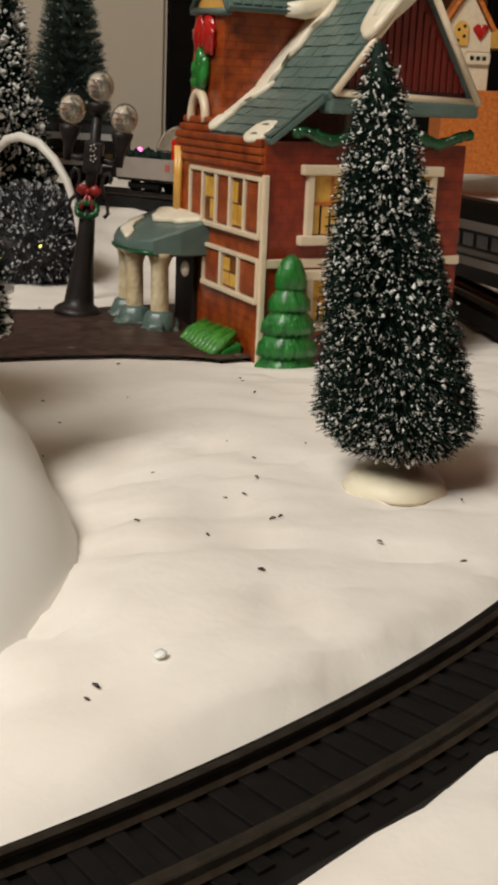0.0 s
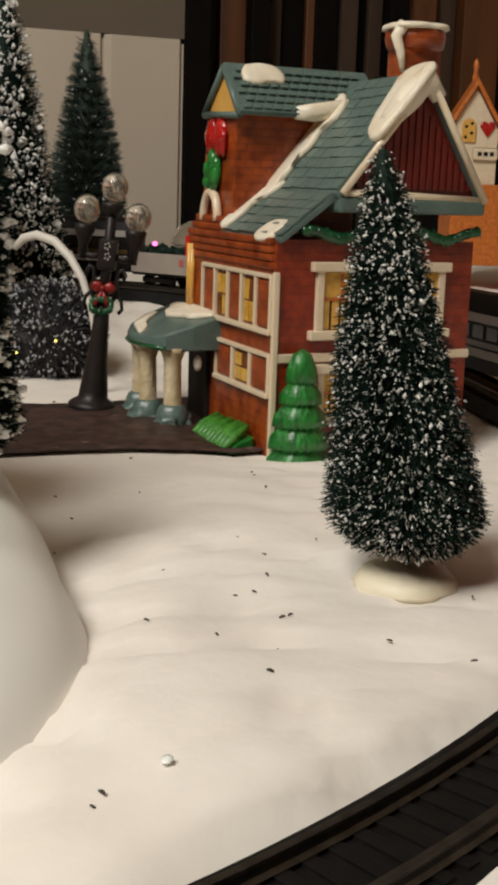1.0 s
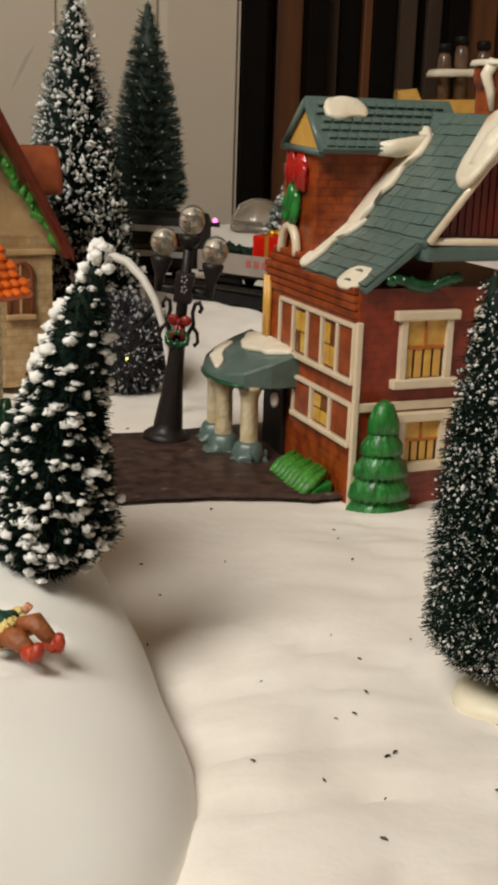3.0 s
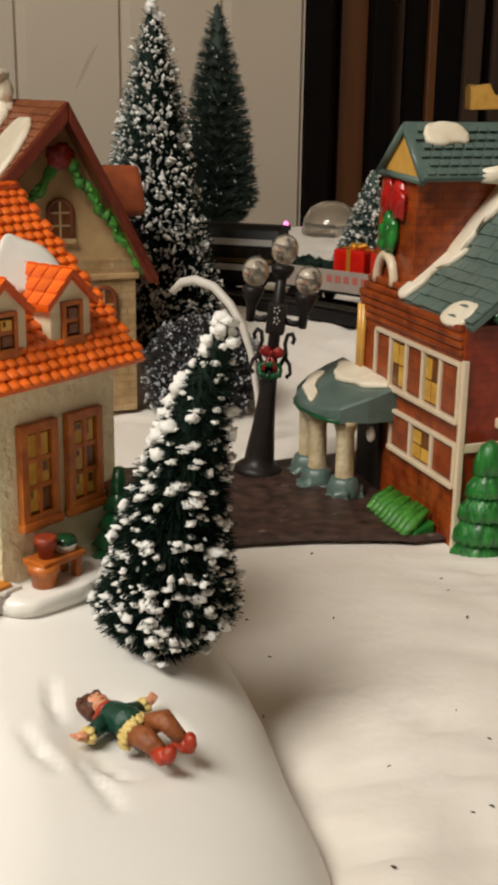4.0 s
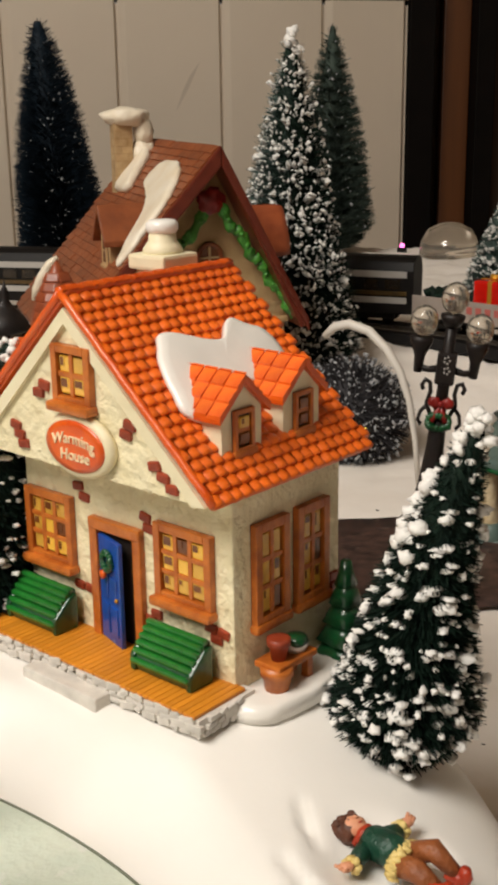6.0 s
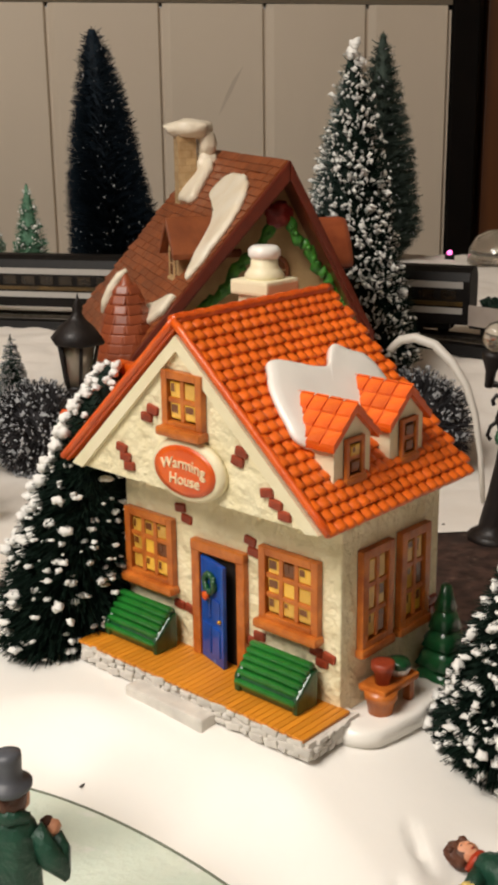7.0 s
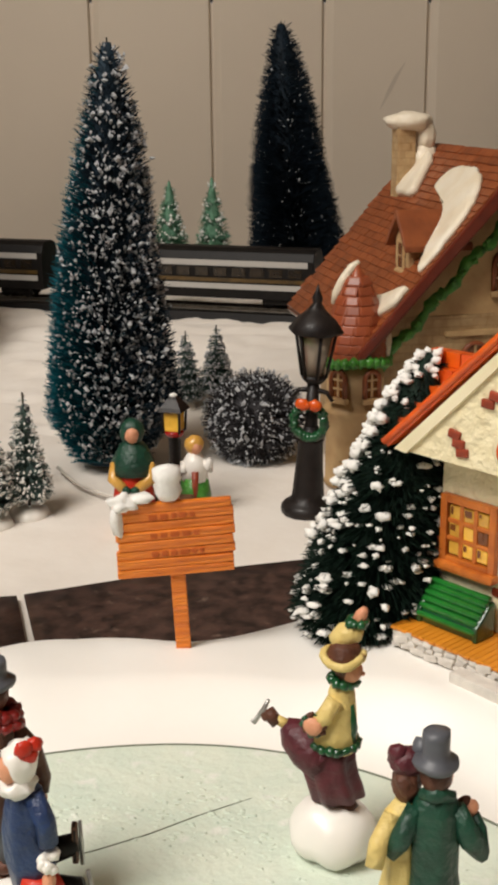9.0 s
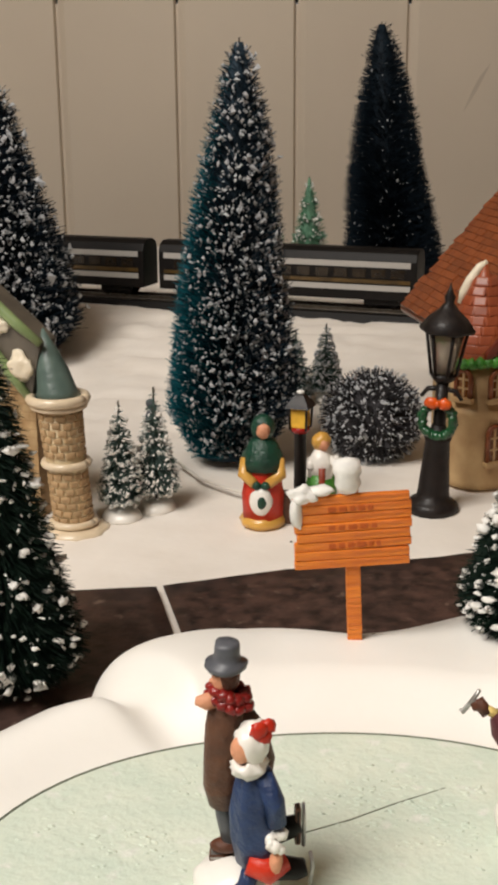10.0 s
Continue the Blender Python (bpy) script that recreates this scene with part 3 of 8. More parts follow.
ice_line([(-28.6, 24.5), (-27.4, 25.5), (-26.4, 26.5), (-25.5, 27.6), (-24.4, 28.8)], [0.012, 0.03, 0.035, 0.03, 0.012])
ice_line([(-19.2, 24.2), (-18.2, 24.6), (-17.3, 24.4), (-16.4, 24.9)], [0.01, 0.03, 0.03, 0.01])
ice_line([(-24.5, 22.2), (-23.8, 23.8), (-22.9, 24.6)], [0.01, 0.02, 0.01])
random.seed(5)
bm = BM()
for i in range(330):
    cx, cy = random.choice([(-26, 27.2), (-25, 28.4), (-29.5, 26.8), (-17.6, 26.3), (-31, 23.5), (-23.5, 26.6)])
    x, y = random.gauss(cx, 1.3), random.gauss(cy, 0.55)
    if ice_d(x, y) < 0.95:
        a = random.uniform(-0.3, 0.6)
        ball(bm, (x, y, 3.16), (random.uniform(0.05, 0.16), random.uniform(0.02, 0.05), 0.03), 0, 1, 0.3, i, Matrix.Rotation(a, 3, "Z"))
part("chipped_ice", bm, M_ICE, pond, "raised chips scraped up by skates")

# ---- shared house pieces ----
def window(parent, at, w, h, cols, rows, frame_m, panes, dark_m, fw=0.16, sill=0.0, depth=0.22, recess=0.08):
    """A window in the x-z plane facing -y: outer frame, bars, and every pane, with its middle at the bottom of at."""
    win = new("window")
    win.parent, win.matrix_basis = parent, at
    win.empty_display_size = 0.005
    bm = BM()
    box(bm, -w / 2, w / 2, -0.02, 0.1, 0, h)
    part("reveal", bm, M_SHADE, win)
    bm = BM()
    for b6 in ((-w / 2, -w / 2 + fw, -depth, 0.02, 0, h), (w / 2 - fw, w / 2, -depth, 0.02, 0, h), (-w / 2 + fw, w / 2 - fw, -depth, 0.02, h - fw, h), (-w / 2 + fw, w / 2 - fw, -depth, 0.02, 0, fw)):
        box(bm, *b6, 0, 0.03)
    part("frame", bm, frame_m, win)
    iw, ih = w - 2 * fw, h - 2 * fw
    bar = 0.075 if iw / cols > 0.4 else 0.045
    bm = BM()
    for i in range(1, cols):
        x = -iw / 2 + iw * i / cols
        box(bm, x - bar, x + bar, -depth + 0.05, 0.0, fw, h - fw, 0, 0.03)
    for j in range(1, rows):
        z = fw + ih * j / rows
        box(bm, -iw / 2, iw / 2, -depth + 0.06, 0.0, z - bar, z + bar, 0, 0.03)
    part("glazing_bar", bm, frame_m, win)
    if sill:
        bm = BM()
        box(bm, -w / 2 - 0.08, w / 2 + 0.08, -depth - sill, 0.02, -0.2, 0.08, 0, 0.11)
        part("sill", bm, frame_m, win)
    for i in range(cols):
        for j in range(rows):
            bm = BM()
            x0, z0 = -iw / 2 + iw * i / cols, fw + ih * j / rows
            box(bm, x0 + bar * 0.8, x0 + iw / cols - bar * 0.8, -recess - 0.05, -recess + 0.03, z0 + bar * 0.8, z0 + ih / rows - bar * 0.8, 0, 0.05)
            # dark block over the pane's upper part: a reflection put in as colour
            if dark_m is M_PANEDARK and iw / cols > 0.4 and random.random() < 0.55:
                k_ = random.uniform(0.3, 0.55) * ih / rows
                box(bm, x0 + bar, x0 + iw / cols * random.uniform(0.4, 0.9), -recess - 0.07, -recess, z0 + ih / rows - bar - k_, z0 + ih / rows - bar, 1, 0.03)
            part("pane", bm, [dark_m if random.random() < 0.08 else random.choice(panes), M_PANEDARK], win)
    return win


def snow_slab(bm, pts, thick, at=None, m=0, seed=0.0):
    """A soft-edged patch of snow: a rounded polygon in x-y, domed by thick."""
    k = len(pts)
    fine = []
    for i in range(k):
        p0, p1, p2, p3 = (Vector((*pts[(i + j - 1) % k], 0)) for j in range(4))
        for s in range(5):
            u = s / 5
            fine.append(0.5 * ((2 * p1) + (p2 - p0) * u + (2 * p0 - 5 * p1 + 4 * p2 - p3) * u * u + (3 * p1 - p0 - 3 * p2 + p3) * u ** 3))
    fine = [p + 0.16 * Vector((noise.noise(p * 1.3 + Vector((seed, 0, 0))), noise.noise(p * 1.3 + Vector((0, seed, 5))), 0)) for p in fine]
    c = sum(fine, Vector()) / len(fine)
    rows = []
    for s, h in ((1.0, -0.05), (0.99, 0.5), (0.95, 0.85), (0.85, 1.0), (0.5, 1.0), (0.05, 1.0)):
        rows.append([bm.verts.new(c + (p - c) * s + Vector((0, 0, h * thick * (1 + 0.15 * noise.noise((c + (p - c) * s) * 0.9 + Vector((seed, 0, 0))))))) for p in fine])
    fs = skin(bm, rows, m, True)
    if at:
        bmesh.ops.transform(bm, matrix=at, verts=[v for r in rows for v in r])
    return fs


def plane_at(origin, xdir, ydir):
    """A frame with its x and y along two directions of a slope."""
    x, y = Vector(xdir).normalized(), Vector(ydir)
    y = (y - x * y.dot(x)).normalized()
    z = x.cross(y)
    z = -z if z.z < 0 else z
    m = Matrix((x, y, z)).transposed().to_4x4()
    m.translation = Vector(origin)
    return m


# ---- the warming house ----
random.seed(3)
wh = thing("warming_house", -14.2, 31.2, 4.86, -29.1, "cream stucco cottage with an orange tiled roof and a blue door", "house")
AP, EZ, EL, ER, Y0, Y1 = (-5.05, 10.62), 6.05, -9.85, 0.08, 0.6, 7.15
bm = BM()
box(bm, -8.75, -0.45, 1.9, 6.5, 0.3, 6.0, 0, 0.06)
part("wall", bm, M_STUCCO, wh, "cream stucco walls")
bm = BM()
prism(bm, [(EL + 0.45, EZ - 0.1), (ER - 0.4, EZ - 0.1), (AP[0], AP[1] - 0.55)], Y0 + 0.12, Y1 - 0.25, "y")
part("gable", bm, M_STUCCO, wh, "cream stucco gable standing out over the porch")
bm = BM()
for s, e in ((-1, EL), (1, ER)):
    d = Vector((AP[0] - e, 0, AP[1] - EZ)).normalized()
    prism(bm, [(e + 0.25 * -s, EZ - 0.06), (e + 0.7 * -s, EZ - 0.12), (AP[0] + s * 0.0, AP[1] - 0.62), (AP[0], AP[1] - 0.2)], Y0 - 0.02, Y0 + 0.14, "y")
part("barge_board", bm, M_STUCCOPLAIN, wh, "plain cream boards along the gable")
for s, e in ((-1, EL), (1, ER)):
    bm = BM()
    n = Vector((AP[1] - EZ, 0, AP[0] - e)) * (1 if s > 0 else -1)
    n = Vector((abs(AP[1] - EZ) * s, 0, abs(AP[0] - e))).normalized() * 0.3
    prism(bm, [(AP[0], AP[1] - 0.06), (e, EZ - 0.08), (e + n.x * 0.4, EZ + n.z * 0.3), (AP[0], AP[1] + 0.14)], Y0 - 0.04, Y1, "y", 0, 0.05)
    part("roof_slope", bm, M_ORANGEPLAIN, wh, "orange glazed roof slope")


def tile_form(bm, w, h, m=None):
    """One rounded pantile with a blunt lower lip, its middle at the bottom edge."""
    rows = []
    for v, lift, k in ((0.0, 0.08, 0.94), (0.05, 0.13, 1.0), (0.3, 0.14, 1.0), (0.8, 0.08, 0.97), (1.15, 0.02, 0.95)):
        rows.append([bm.verts.new((w * (i / 4 - 0.5) * k, h * v, lift * (1 - 0.6 * abs(i / 2 - 1) ** 3) - 0.02)) for i in range(5)])
    rows.insert(0, [bm.verts.new((v.co.x, v.co.y, -0.1)) for v in rows[0]])
    for a, c in zip(rows, rows[1:]):
        for i in range(4):
            bm.faces.new((a[i], a[i + 1], c[i + 1], c[i])).smooth = True
    if m:
        bmesh.ops.transform(bm, matrix=m, verts=[v for r in rows for v in r])


TR, TC = 20, 18
slope_len = math.hypot(ER - AP[0], AP[1] - EZ) + 0.15
tw, th = (Y1 - Y0 + 0.1) / TC, slope_len / TR
bm = BM()
tile_form(bm, tw, th)
tile = mesh("roof_tile", bm, M_ORANGE)
up = Vector((AP[0] - ER, 0, AP[1] - EZ)).normalized()
upl = Vector((AP[0] - EL, 0, AP[1] - EZ)).normalized()
base = plane_at((ER + 0.12, Y0 - 0.1, EZ + 0.02), (0, 1, 0), up)
top_rows = BM()
for j in range(TR):
    for i in range(TC):
        off = 0.5 if j % 2 else 0.0
        if i + 0.5 + off > TC:
            continue
        m = base @ Matrix.Translation(((i + 0.5 + off) * tw, j * th - 0.02, 0.05 + 0.03 * random.random())) @ Matrix.Rotation(random.uniform(-0.07, 0.07), 4, "Z") @ Matrix.Rotation(random.uniform(-0.08, 0.08), 4, "Y")
        if j < 17:
            put(tile, "roof_tile", wh, Matrix.Translation(m.translation * CM) @ m.to_3x3().to_4x4())
        else:
            tile_form(top_rows, tw, th, m)
tagged(part("upper_tiles", top_rows, M_ORANGE, wh, "orange tiles under the ridge"), kind="stuff")
bm = BM()
base = plane_at((EL - 0.12, Y1, EZ + 0.02), (0, -1, 0), upl)
for j in range(TR):
    for i in range(TC):
        vs = box(bm, i * tw + 0.01 + (0.5 * tw if j % 2 else 0), i * tw + tw - 0.01, j * th, j * th + th, 0, 0.14, 0, 0, base)
part("back_tiles", bm, M_ORANGEPLAIN, wh, "orange tiles of the far slope")
bm = BM()
for e, s in ((ER, 1), (EL, -1)):
    tube(bm, [(e + 0.1 * s + (AP[0] - e - 0.1 * s) * k / 14, Y0 - 0.06 + 0.02 * (k % 2), EZ + 0.08 + (AP[1] + 0.12 - EZ) * k / 14) for k in range(15)], 0.115, 8)
part("rake_tiles", bm, M_ORANGEPLAIN, wh, "row of orange edge tiles along the gable")
bm = BM()
tube(bm, [(AP[0], Y0 - 0.1 + (Y1 - Y0 + 0.1) * i / 20, AP[1] + 0.2 + 0.03 * (i % 2)) for i in range(21)], 0.17, 8)
part("ridge", bm, M_ORANGEPLAIN, wh, "rounded orange ridge")
# dormers on the slope
for y in (2.5, 4.95):
    dm = new("dormer")
    dm.parent, dm.matrix_basis = wh, P3(-0.66, y + 0.05, 6.8, 0, 0, 90)
    dm.empty_display_size = 0.005
    # local: x along the house's y, -y towards the eave
    bm = BM()
    prism(bm, [(-0.78, -0.6), (0.78, -0.6), (0.78, 1.2), (0, 1.9), (-0.78, 1.2)], -0.02, 2.5, "y", 0, 0.03)
    part("wall", bm, M_STUCCOPLAIN, dm, "smooth cream dormer walls")
    for s in (-1, 1):
        bm = BM()
        prism(bm, [(0, 1.9), (0.97 * s, 1.0), (1.0 * s, 1.16), (0, 2.12)], -0.18, 2.7, "y", 0, 0.03)
        part("roof", bm, M_ORANGEPLAIN, dm, "small orange tiled dormer roof")
        bm = BM()
        prism(bm, [(-0.05 * s, 0.03), (0.33 * s, -0.27), (0.33 * s, -0.37)], 0, 0.42, "y")
        sh = mesh("shingle", bm, M_ORANGE)
        for q in range(6):
            for r in range(3):
                put(sh, "shingle", dm, P3(0.99 * s * r / 3, -0.18 + q * 0.48, 2.15 - 0.96 * r / 3))
    window(dm, P3(0, -0.03, 0.12), 0.78, 1.12, 1, 2, M_FRAME, [M_PANEDARK, M_PANE], M_PANEDARK, 0.13, 0.06, 0.12, 0.05)
bm = BM()
sl = plane_at((ER, Y0, EZ + 0.2), (0, 1, 0), up)
snow_slab(bm, [(1.4, 2.7), (1.7, 4.2), (2.4, 5.0), (3.3, 4.9), (4.05, 4.45), (4.9, 4.95), (5.4, 4.9), (6.2, 4.3), (6.0, 3.2), (4.9, 2.5), (4.2, 2.9), (3.0, 2.5), (2.0, 2.1)], 0.2, Matrix.Translation((0.3, -0.55, -0.05)) @ sl)
part("roof_snow", bm, M_SNOWBRIGHT, wh, "smooth white patch of snow above the dormers")
# the small roof on the far slope
bm = BM()
prism(bm, [(1.2, 6.2), (4.8, 6.2), (3.0, 8.6)], -10.1, -6.4, "x", 0, 0.06)
for j in range(5):
    for i in range(6):
        box(bm, -10.0 + i * 0.6, -9.45 + i * 0.6, 1.2 + j * 0.36, 1.6 + j * 0.36, 6.3 + j * 0.48, 6.75 + j * 0.48)
part("side_roof", bm, M_ORANGEPLAIN, wh, "small orange tiled side roof")
ch = new("chimney")
ch.parent, ch.matrix_basis = wh, P3(-6.2, 5.5, 9.5)
ch.empty_display_size = 0.005
tagged(ch, "cream chimney with a stepped cap")
for nm, bx, m in (("shaft", (0.58, -1.0, 1.3), M_STUCCOPLAIN), ("cap", (0.74, 1.3, 1.75), M_STUCCOPLAIN)):
    bm = BM()
    box(bm, -bx[0], bx[0], -bx[0], bx[0], bx[1], bx[2], 0, 0.1)
    part(nm, bm, m, ch)
bm = BM()
lathe(bm, [(0.58, 1.7), (0.6, 1.85), (0.5, 2.0), (0.42, 2.1), (0.4, 2.35)], 20)
part("collar", bm, M_STUCCOPLAIN, ch, "stepped round collar")
bm = BM()
lathe(bm, [(0.38, 2.3), (0.48, 2.42), (0.48, 2.6), (0.38, 2.7), (0.1, 2.72)], 20)
part("pot", bm, M_SNOWBRIGHT, ch, "round white chimney pot")
bm = BM()
for z in (0.3, 0.75):
    for i in range(2):
        box(bm, -0.58 + i * 0.62, -0.08 + i * 0.62, -0.64, -0.58, z, z + 0.28, 0, 0.03)
part("brick", bm, M_ACCENT, ch, "dull red bricks in the stack")
# porch
bm = BM()
box(bm, -8.98, -0.02, 0.03, 2.2, -0.05, 0.46)
part("porch_base", bm, M_STONE, wh, "grey-white stone porch base")
random.seed(8)
stones = []
for k, (w, h) in enumerate(((0.26, 0.15), (0.34, 0.19), (0.42, 0.14), (0.5, 0.2), (0.3, 0.22))):
    bm = BM()
    box(bm, -w / 2, w / 2, -0.11, 0.09, -h / 2, h / 2, 0, 0.045)
    for v in bm.verts:
        v.co += noise.noise_vector(v.co * 5 + Vector((k * 3.1, 0, 0))) * 0.05
    stones.append((w, mesh("stone", bm, M_STONE)))
for row, z in enumerate((0.05, 0.22, 0.39)):
    x = -8.95 + 0.12 * row
    while x < -0.3:
        w, sm = random.choice(stones)
        put(sm, "stone", wh, P3(x + w / 2, 0.04 + random.uniform(-0.03, 0.03), z + random.uniform(-0.03, 0.03), 0, random.uniform(-14, 14), random.uniform(-8, 8)))
        x += w + 0.03
    y = 0.12 + 0.1 * row
    while y < 1.6:
        w, sm = random.choice(stones)
        put(sm, "stone", wh, P3(-0.04, y + w / 2, z, random.uniform(-10, 10), 0, 90))
        y += w + 0.03
bm = BM()
box(bm, -0.1, 0.1, 0, 1, -0.05, 0.05, 0, 0.02)
plank = mesh("plank", bm, M_DECK)
for i in range(42):
    put(plank, "plank", wh, P3(-8.93 + i * 0.212, -0.05 + 0.03 * random.random(), 0.52) @ Matrix.Diagonal((1, 2.0, 1, 1)))
bm = BM()
box(bm, -6.35, -3.25, -0.6, 0.02, -0.5, 0.2, 0, 0.1)
part("step", bm, M_STONE, wh, "pale grey worn stone step")
bm = BM()
snow_slab(bm, [(-0.5, 1.6), (0.5, 1.5), (1.0, 2.4), (1.15, 3.6), (0.95, 4.6), (1.15, 5.6), (0.8, 6.8), (-0.4, 7.0), (-0.6, 4.0)], 0.42, Matrix.Translation((0, 0, -0.1)))
part("snow_skirt", bm, M_SNOWBRIGHT, wh, "lumpy snow along the side wall")
# door
dr = new("door")
dr.parent, dr.matrix_basis = wh, P3(-4.77, 1.9, 0.55)
dr.empty_display_size = 0.005
bm = BM()
for b6 in ((-1.05, -0.72, -0.2, 0.05, 0, 3.55), (0.72, 1.05, -0.2, 0.05, 0, 3.55), (-1.05, 1.05, -0.22, 0.05, 3.3, 3.65)):
    box(bm, *b6, 0, 0.06)
part("frame", bm, M_FRAME, dr, "brown-orange door frame")
bm = BM()
box(bm, -0.72, 0.72, -0.03, 0.03, 0, 3.3)
part("opening", bm, M_SHADE, dr, "dark gap behind the open door")
bm = BM()
box(bm, 0, 1.22, -0.07, 0.07, 0.02, 3.2, 0, 0.03)
for x0, x1, z0, z1 in ((0.15, 0.55, 0.3, 1.2), (0.67, 1.07, 0.3, 1.2), (0.15, 0.55, 1.4, 2.1), (0.67, 1.07, 1.4, 2.1)):
    box(bm, x0, x1, -0.11, -0.06, z0, z1, 0, 0.03)
leaf = part("door_leaf", bm, M_BLUE, dr, "blue door standing ajar", at=P3(-0.66, -0.1, 0, 0, 0, -16))
bm = BM()
for i in range(16):
    a = 2 * math.pi * i / 16
    ball(bm, (0.62 + 0.26 * math.cos(a), -0.14, 2.55 + 0.26 * math.sin(a)), 0.11, 0, 1, 0.5, i)
tagged(part("wreath", bm, M_DEEPGREEN, leaf, "dark green wreath"), kind="stuff")
bm = BM()
ball(bm, (0.5, -0.2, 2.15), (0.16, 0.1, 0.14), 0, 2, 0.4)
part("bow", bm, M_ORANGEPLAIN, leaf, "red bow under the wreath")
bm = BM()
ball(bm, (1.1, -0.12, 1.5), 0.07, 0, 1)
part("knob", bm, M_GOLD, leaf)
for x, z, w, h in ((-7.6, 2.35, 2.05, 2.2), (-2.12, 2.45, 2.1, 2.2)):
    window(wh, P3(x, 1.9, z), w, h, 3, 3, M_FRAME, [M_LIT, M_PANE], M_PANEDARK, 0.24, 0.2)
window(wh, P3(-4.82, Y0 + 0.12, 7.85), 1.5, 1.6, 2, 2, M_FRAME, [M_LIT, M_LIT, M_PANE], M_PANEDARK, 0.22, 0.22)
for y in (3.3, 5.08):
    window(wh, P3(-0.45, y, 2.0, 0, 0, 90), 1.42, 2.9, 2, 3, M_FRAME, [M_PANE], M_PANEDARK, 0.26, 0.08)
# oval sign
sg = new("oval_sign")
sg.parent, sg.matrix_basis = wh, P3(-4.66, Y0 + 0.1, 6.78, 90, 0, 0)
sg.empty_display_size = 0.005
bm = BM()
lathe(bm, [(1.36, 0), (1.36, 0.16), (1.24, 0.26), (1.1, 0.27)], 40, 0, (0, 0, 0), 0, 1, 0.66)
part("border", bm, M_STUCCOPLAIN, sg, "raised cream oval border")
bm = BM()
lathe(bm, [(1.16, 0.2), (1.14, 0.31), (0.9, 0.33)], 40, 0, (0, 0, 0), 0, 1, 0.62)
part("plaque", bm, M_ORANGEPLAIN, sg, "red-orange oval plaque")


def lettering(body, size, parent, at, m, name="lettering", bend=0.0):
    cu = bpy.data.curves.new("text", "FONT")
    cu.body, cu.size, cu.align_x, cu.align_y, cu.extrude = body, size * CM, "CENTER", "CENTER", 0.0003
    ob = bpy.data.objects.new("text", cu)
    scene.collection.objects.link(ob)
    bpy.context.view_layer.update()
    me = bpy.data.meshes.new_from_object(ob)
    bpy.data.objects.remove(ob)
    for v in me.vertices:
        v.co.y -= bend * v.co.x * v.co.x / CM
    me.materials.clear()
    me.materials.append(m)
    o = new(name, me)
    o.parent, o.matrix_basis = parent, at
    return o


lettering("Warming", 0.44, sg, P3(0.0, 0.22, 0.345), M_TEXT, bend=0.2)
lettering("House", 0.44, sg, P3(0.05, -0.24, 0.345), M_TEXT, bend=0.06)
bm = BM()
box(bm, -0.21, 0.21, -0.08, 0.08, -0.13, 0.13, 0, 0.05)
ab = mesh("brick", bm, M_ACCENT)
for x, z, y in [(-6.1, 8.2, 0.6), (-6.35, 7.95, 0.6), (-7.45, 6.85, 0.6), (-7.3, 6.6, 0.6), (-7.15, 6.35, 0.6), (-2.8, 7.62, 0.6), (-2.95, 7.35, 0.6), (-1.95, 6.7, 0.6), (-1.65, 6.45, 0.6), (-1.35, 6.2, 0.6), (-6.35, 4.95, 1.9), (-6.1, 4.65, 1.9), (-3.62, 4.6, 1.9), (-3.5, 4.3, 1.9), (-8.7, 2.6, 1.9), (-8.65, 2.9, 1.9), (-6.5, 1.85, 1.9), (-6.05, 1.82, 1.9), (-3.3, 1.8, 1.9), (-3.55, 1.55, 1.9), (-1.25, 2.0, 1.9), (-0.8, 1.95, 1.9), (-1.05, 1.72, 1.9)]:
    put(ab, "brick", wh, P3(x, y + (0.1 if y < 1 else 0), z, 0, random.uniform(-12, 12), 0))
for y, z in ((6.2, 2.3), (6.25, 2.0)):
    put(ab, "brick", wh, P3(-0.43, y, z, 0, 0, 90))
# benches, pots and table are moulded on the base
for x in (-7.55, -2.15):
    b = new("bench")
    b.parent, b.matrix_basis = wh, P3(x, 1.25, 0.56)
    b.empty_display_size = 0.005
    tagged(b, "green glazed slatted bench against the wall")
    bm = BM()
    box(bm, -1.06, 1.06, -0.46, 0.42, 0.0, 0.55, 0, 0.2)
    part("body", bm, M_DEEPGREEN, b)
    bm = BM()
    box(bm, -1.04, 1.04, 0.15, 0.5, 0.4, 1.2, 0, 0.16)
    part("backrest", bm, M_DEEPGREEN, b)
    for k in range(6):
        a = k / 5
        bm = BM()
        box(bm, -1.1, 1.1, -0.1, 0.1, -0.085, 0.085, 0, 0.07)
        part("slat", bm, M_GLOSSGREEN, b, at=P3(0, -0.46 + 0.66 * a ** 1.1, 0.32 + 0.9 * a ** 0.8))
    for s in (-1, 1):
        bm = BM()
        prism(bm, [(-0.5, 0.0), (0.4, 0.0), (0.42, 1.1), (0.1, 1.05), (-0.5, 0.5)], s * 1.05 - 0.1, s * 1.05 + 0.1, "x", 0, 0.09)
        part("arm", bm, M_DEEPGREEN, b)
tb = new("side_table")
tb.parent, tb.matrix_basis = wh, P3(0.1, 3.3, 0.0)
tb.empty_display_size = 0.005
tagged(tb, "small orange-brown table with flower pots")
bm = BM()
box(bm, -0.4, 0.5, -0.8, 0.85, 0.92, 1.12, 0, 0.06)
part("top", bm, M_FRAME, tb)
for x, y in ((0.3, 0.62), (-0.25, 0.62)):
    bm = BM()
    box(bm, x - 0.12, x + 0.12, y - 0.12, y + 0.12, 0.1, 0.95, 0, 0.04)
    part("leg", bm, M_FRAME, tb)
bm = BM()
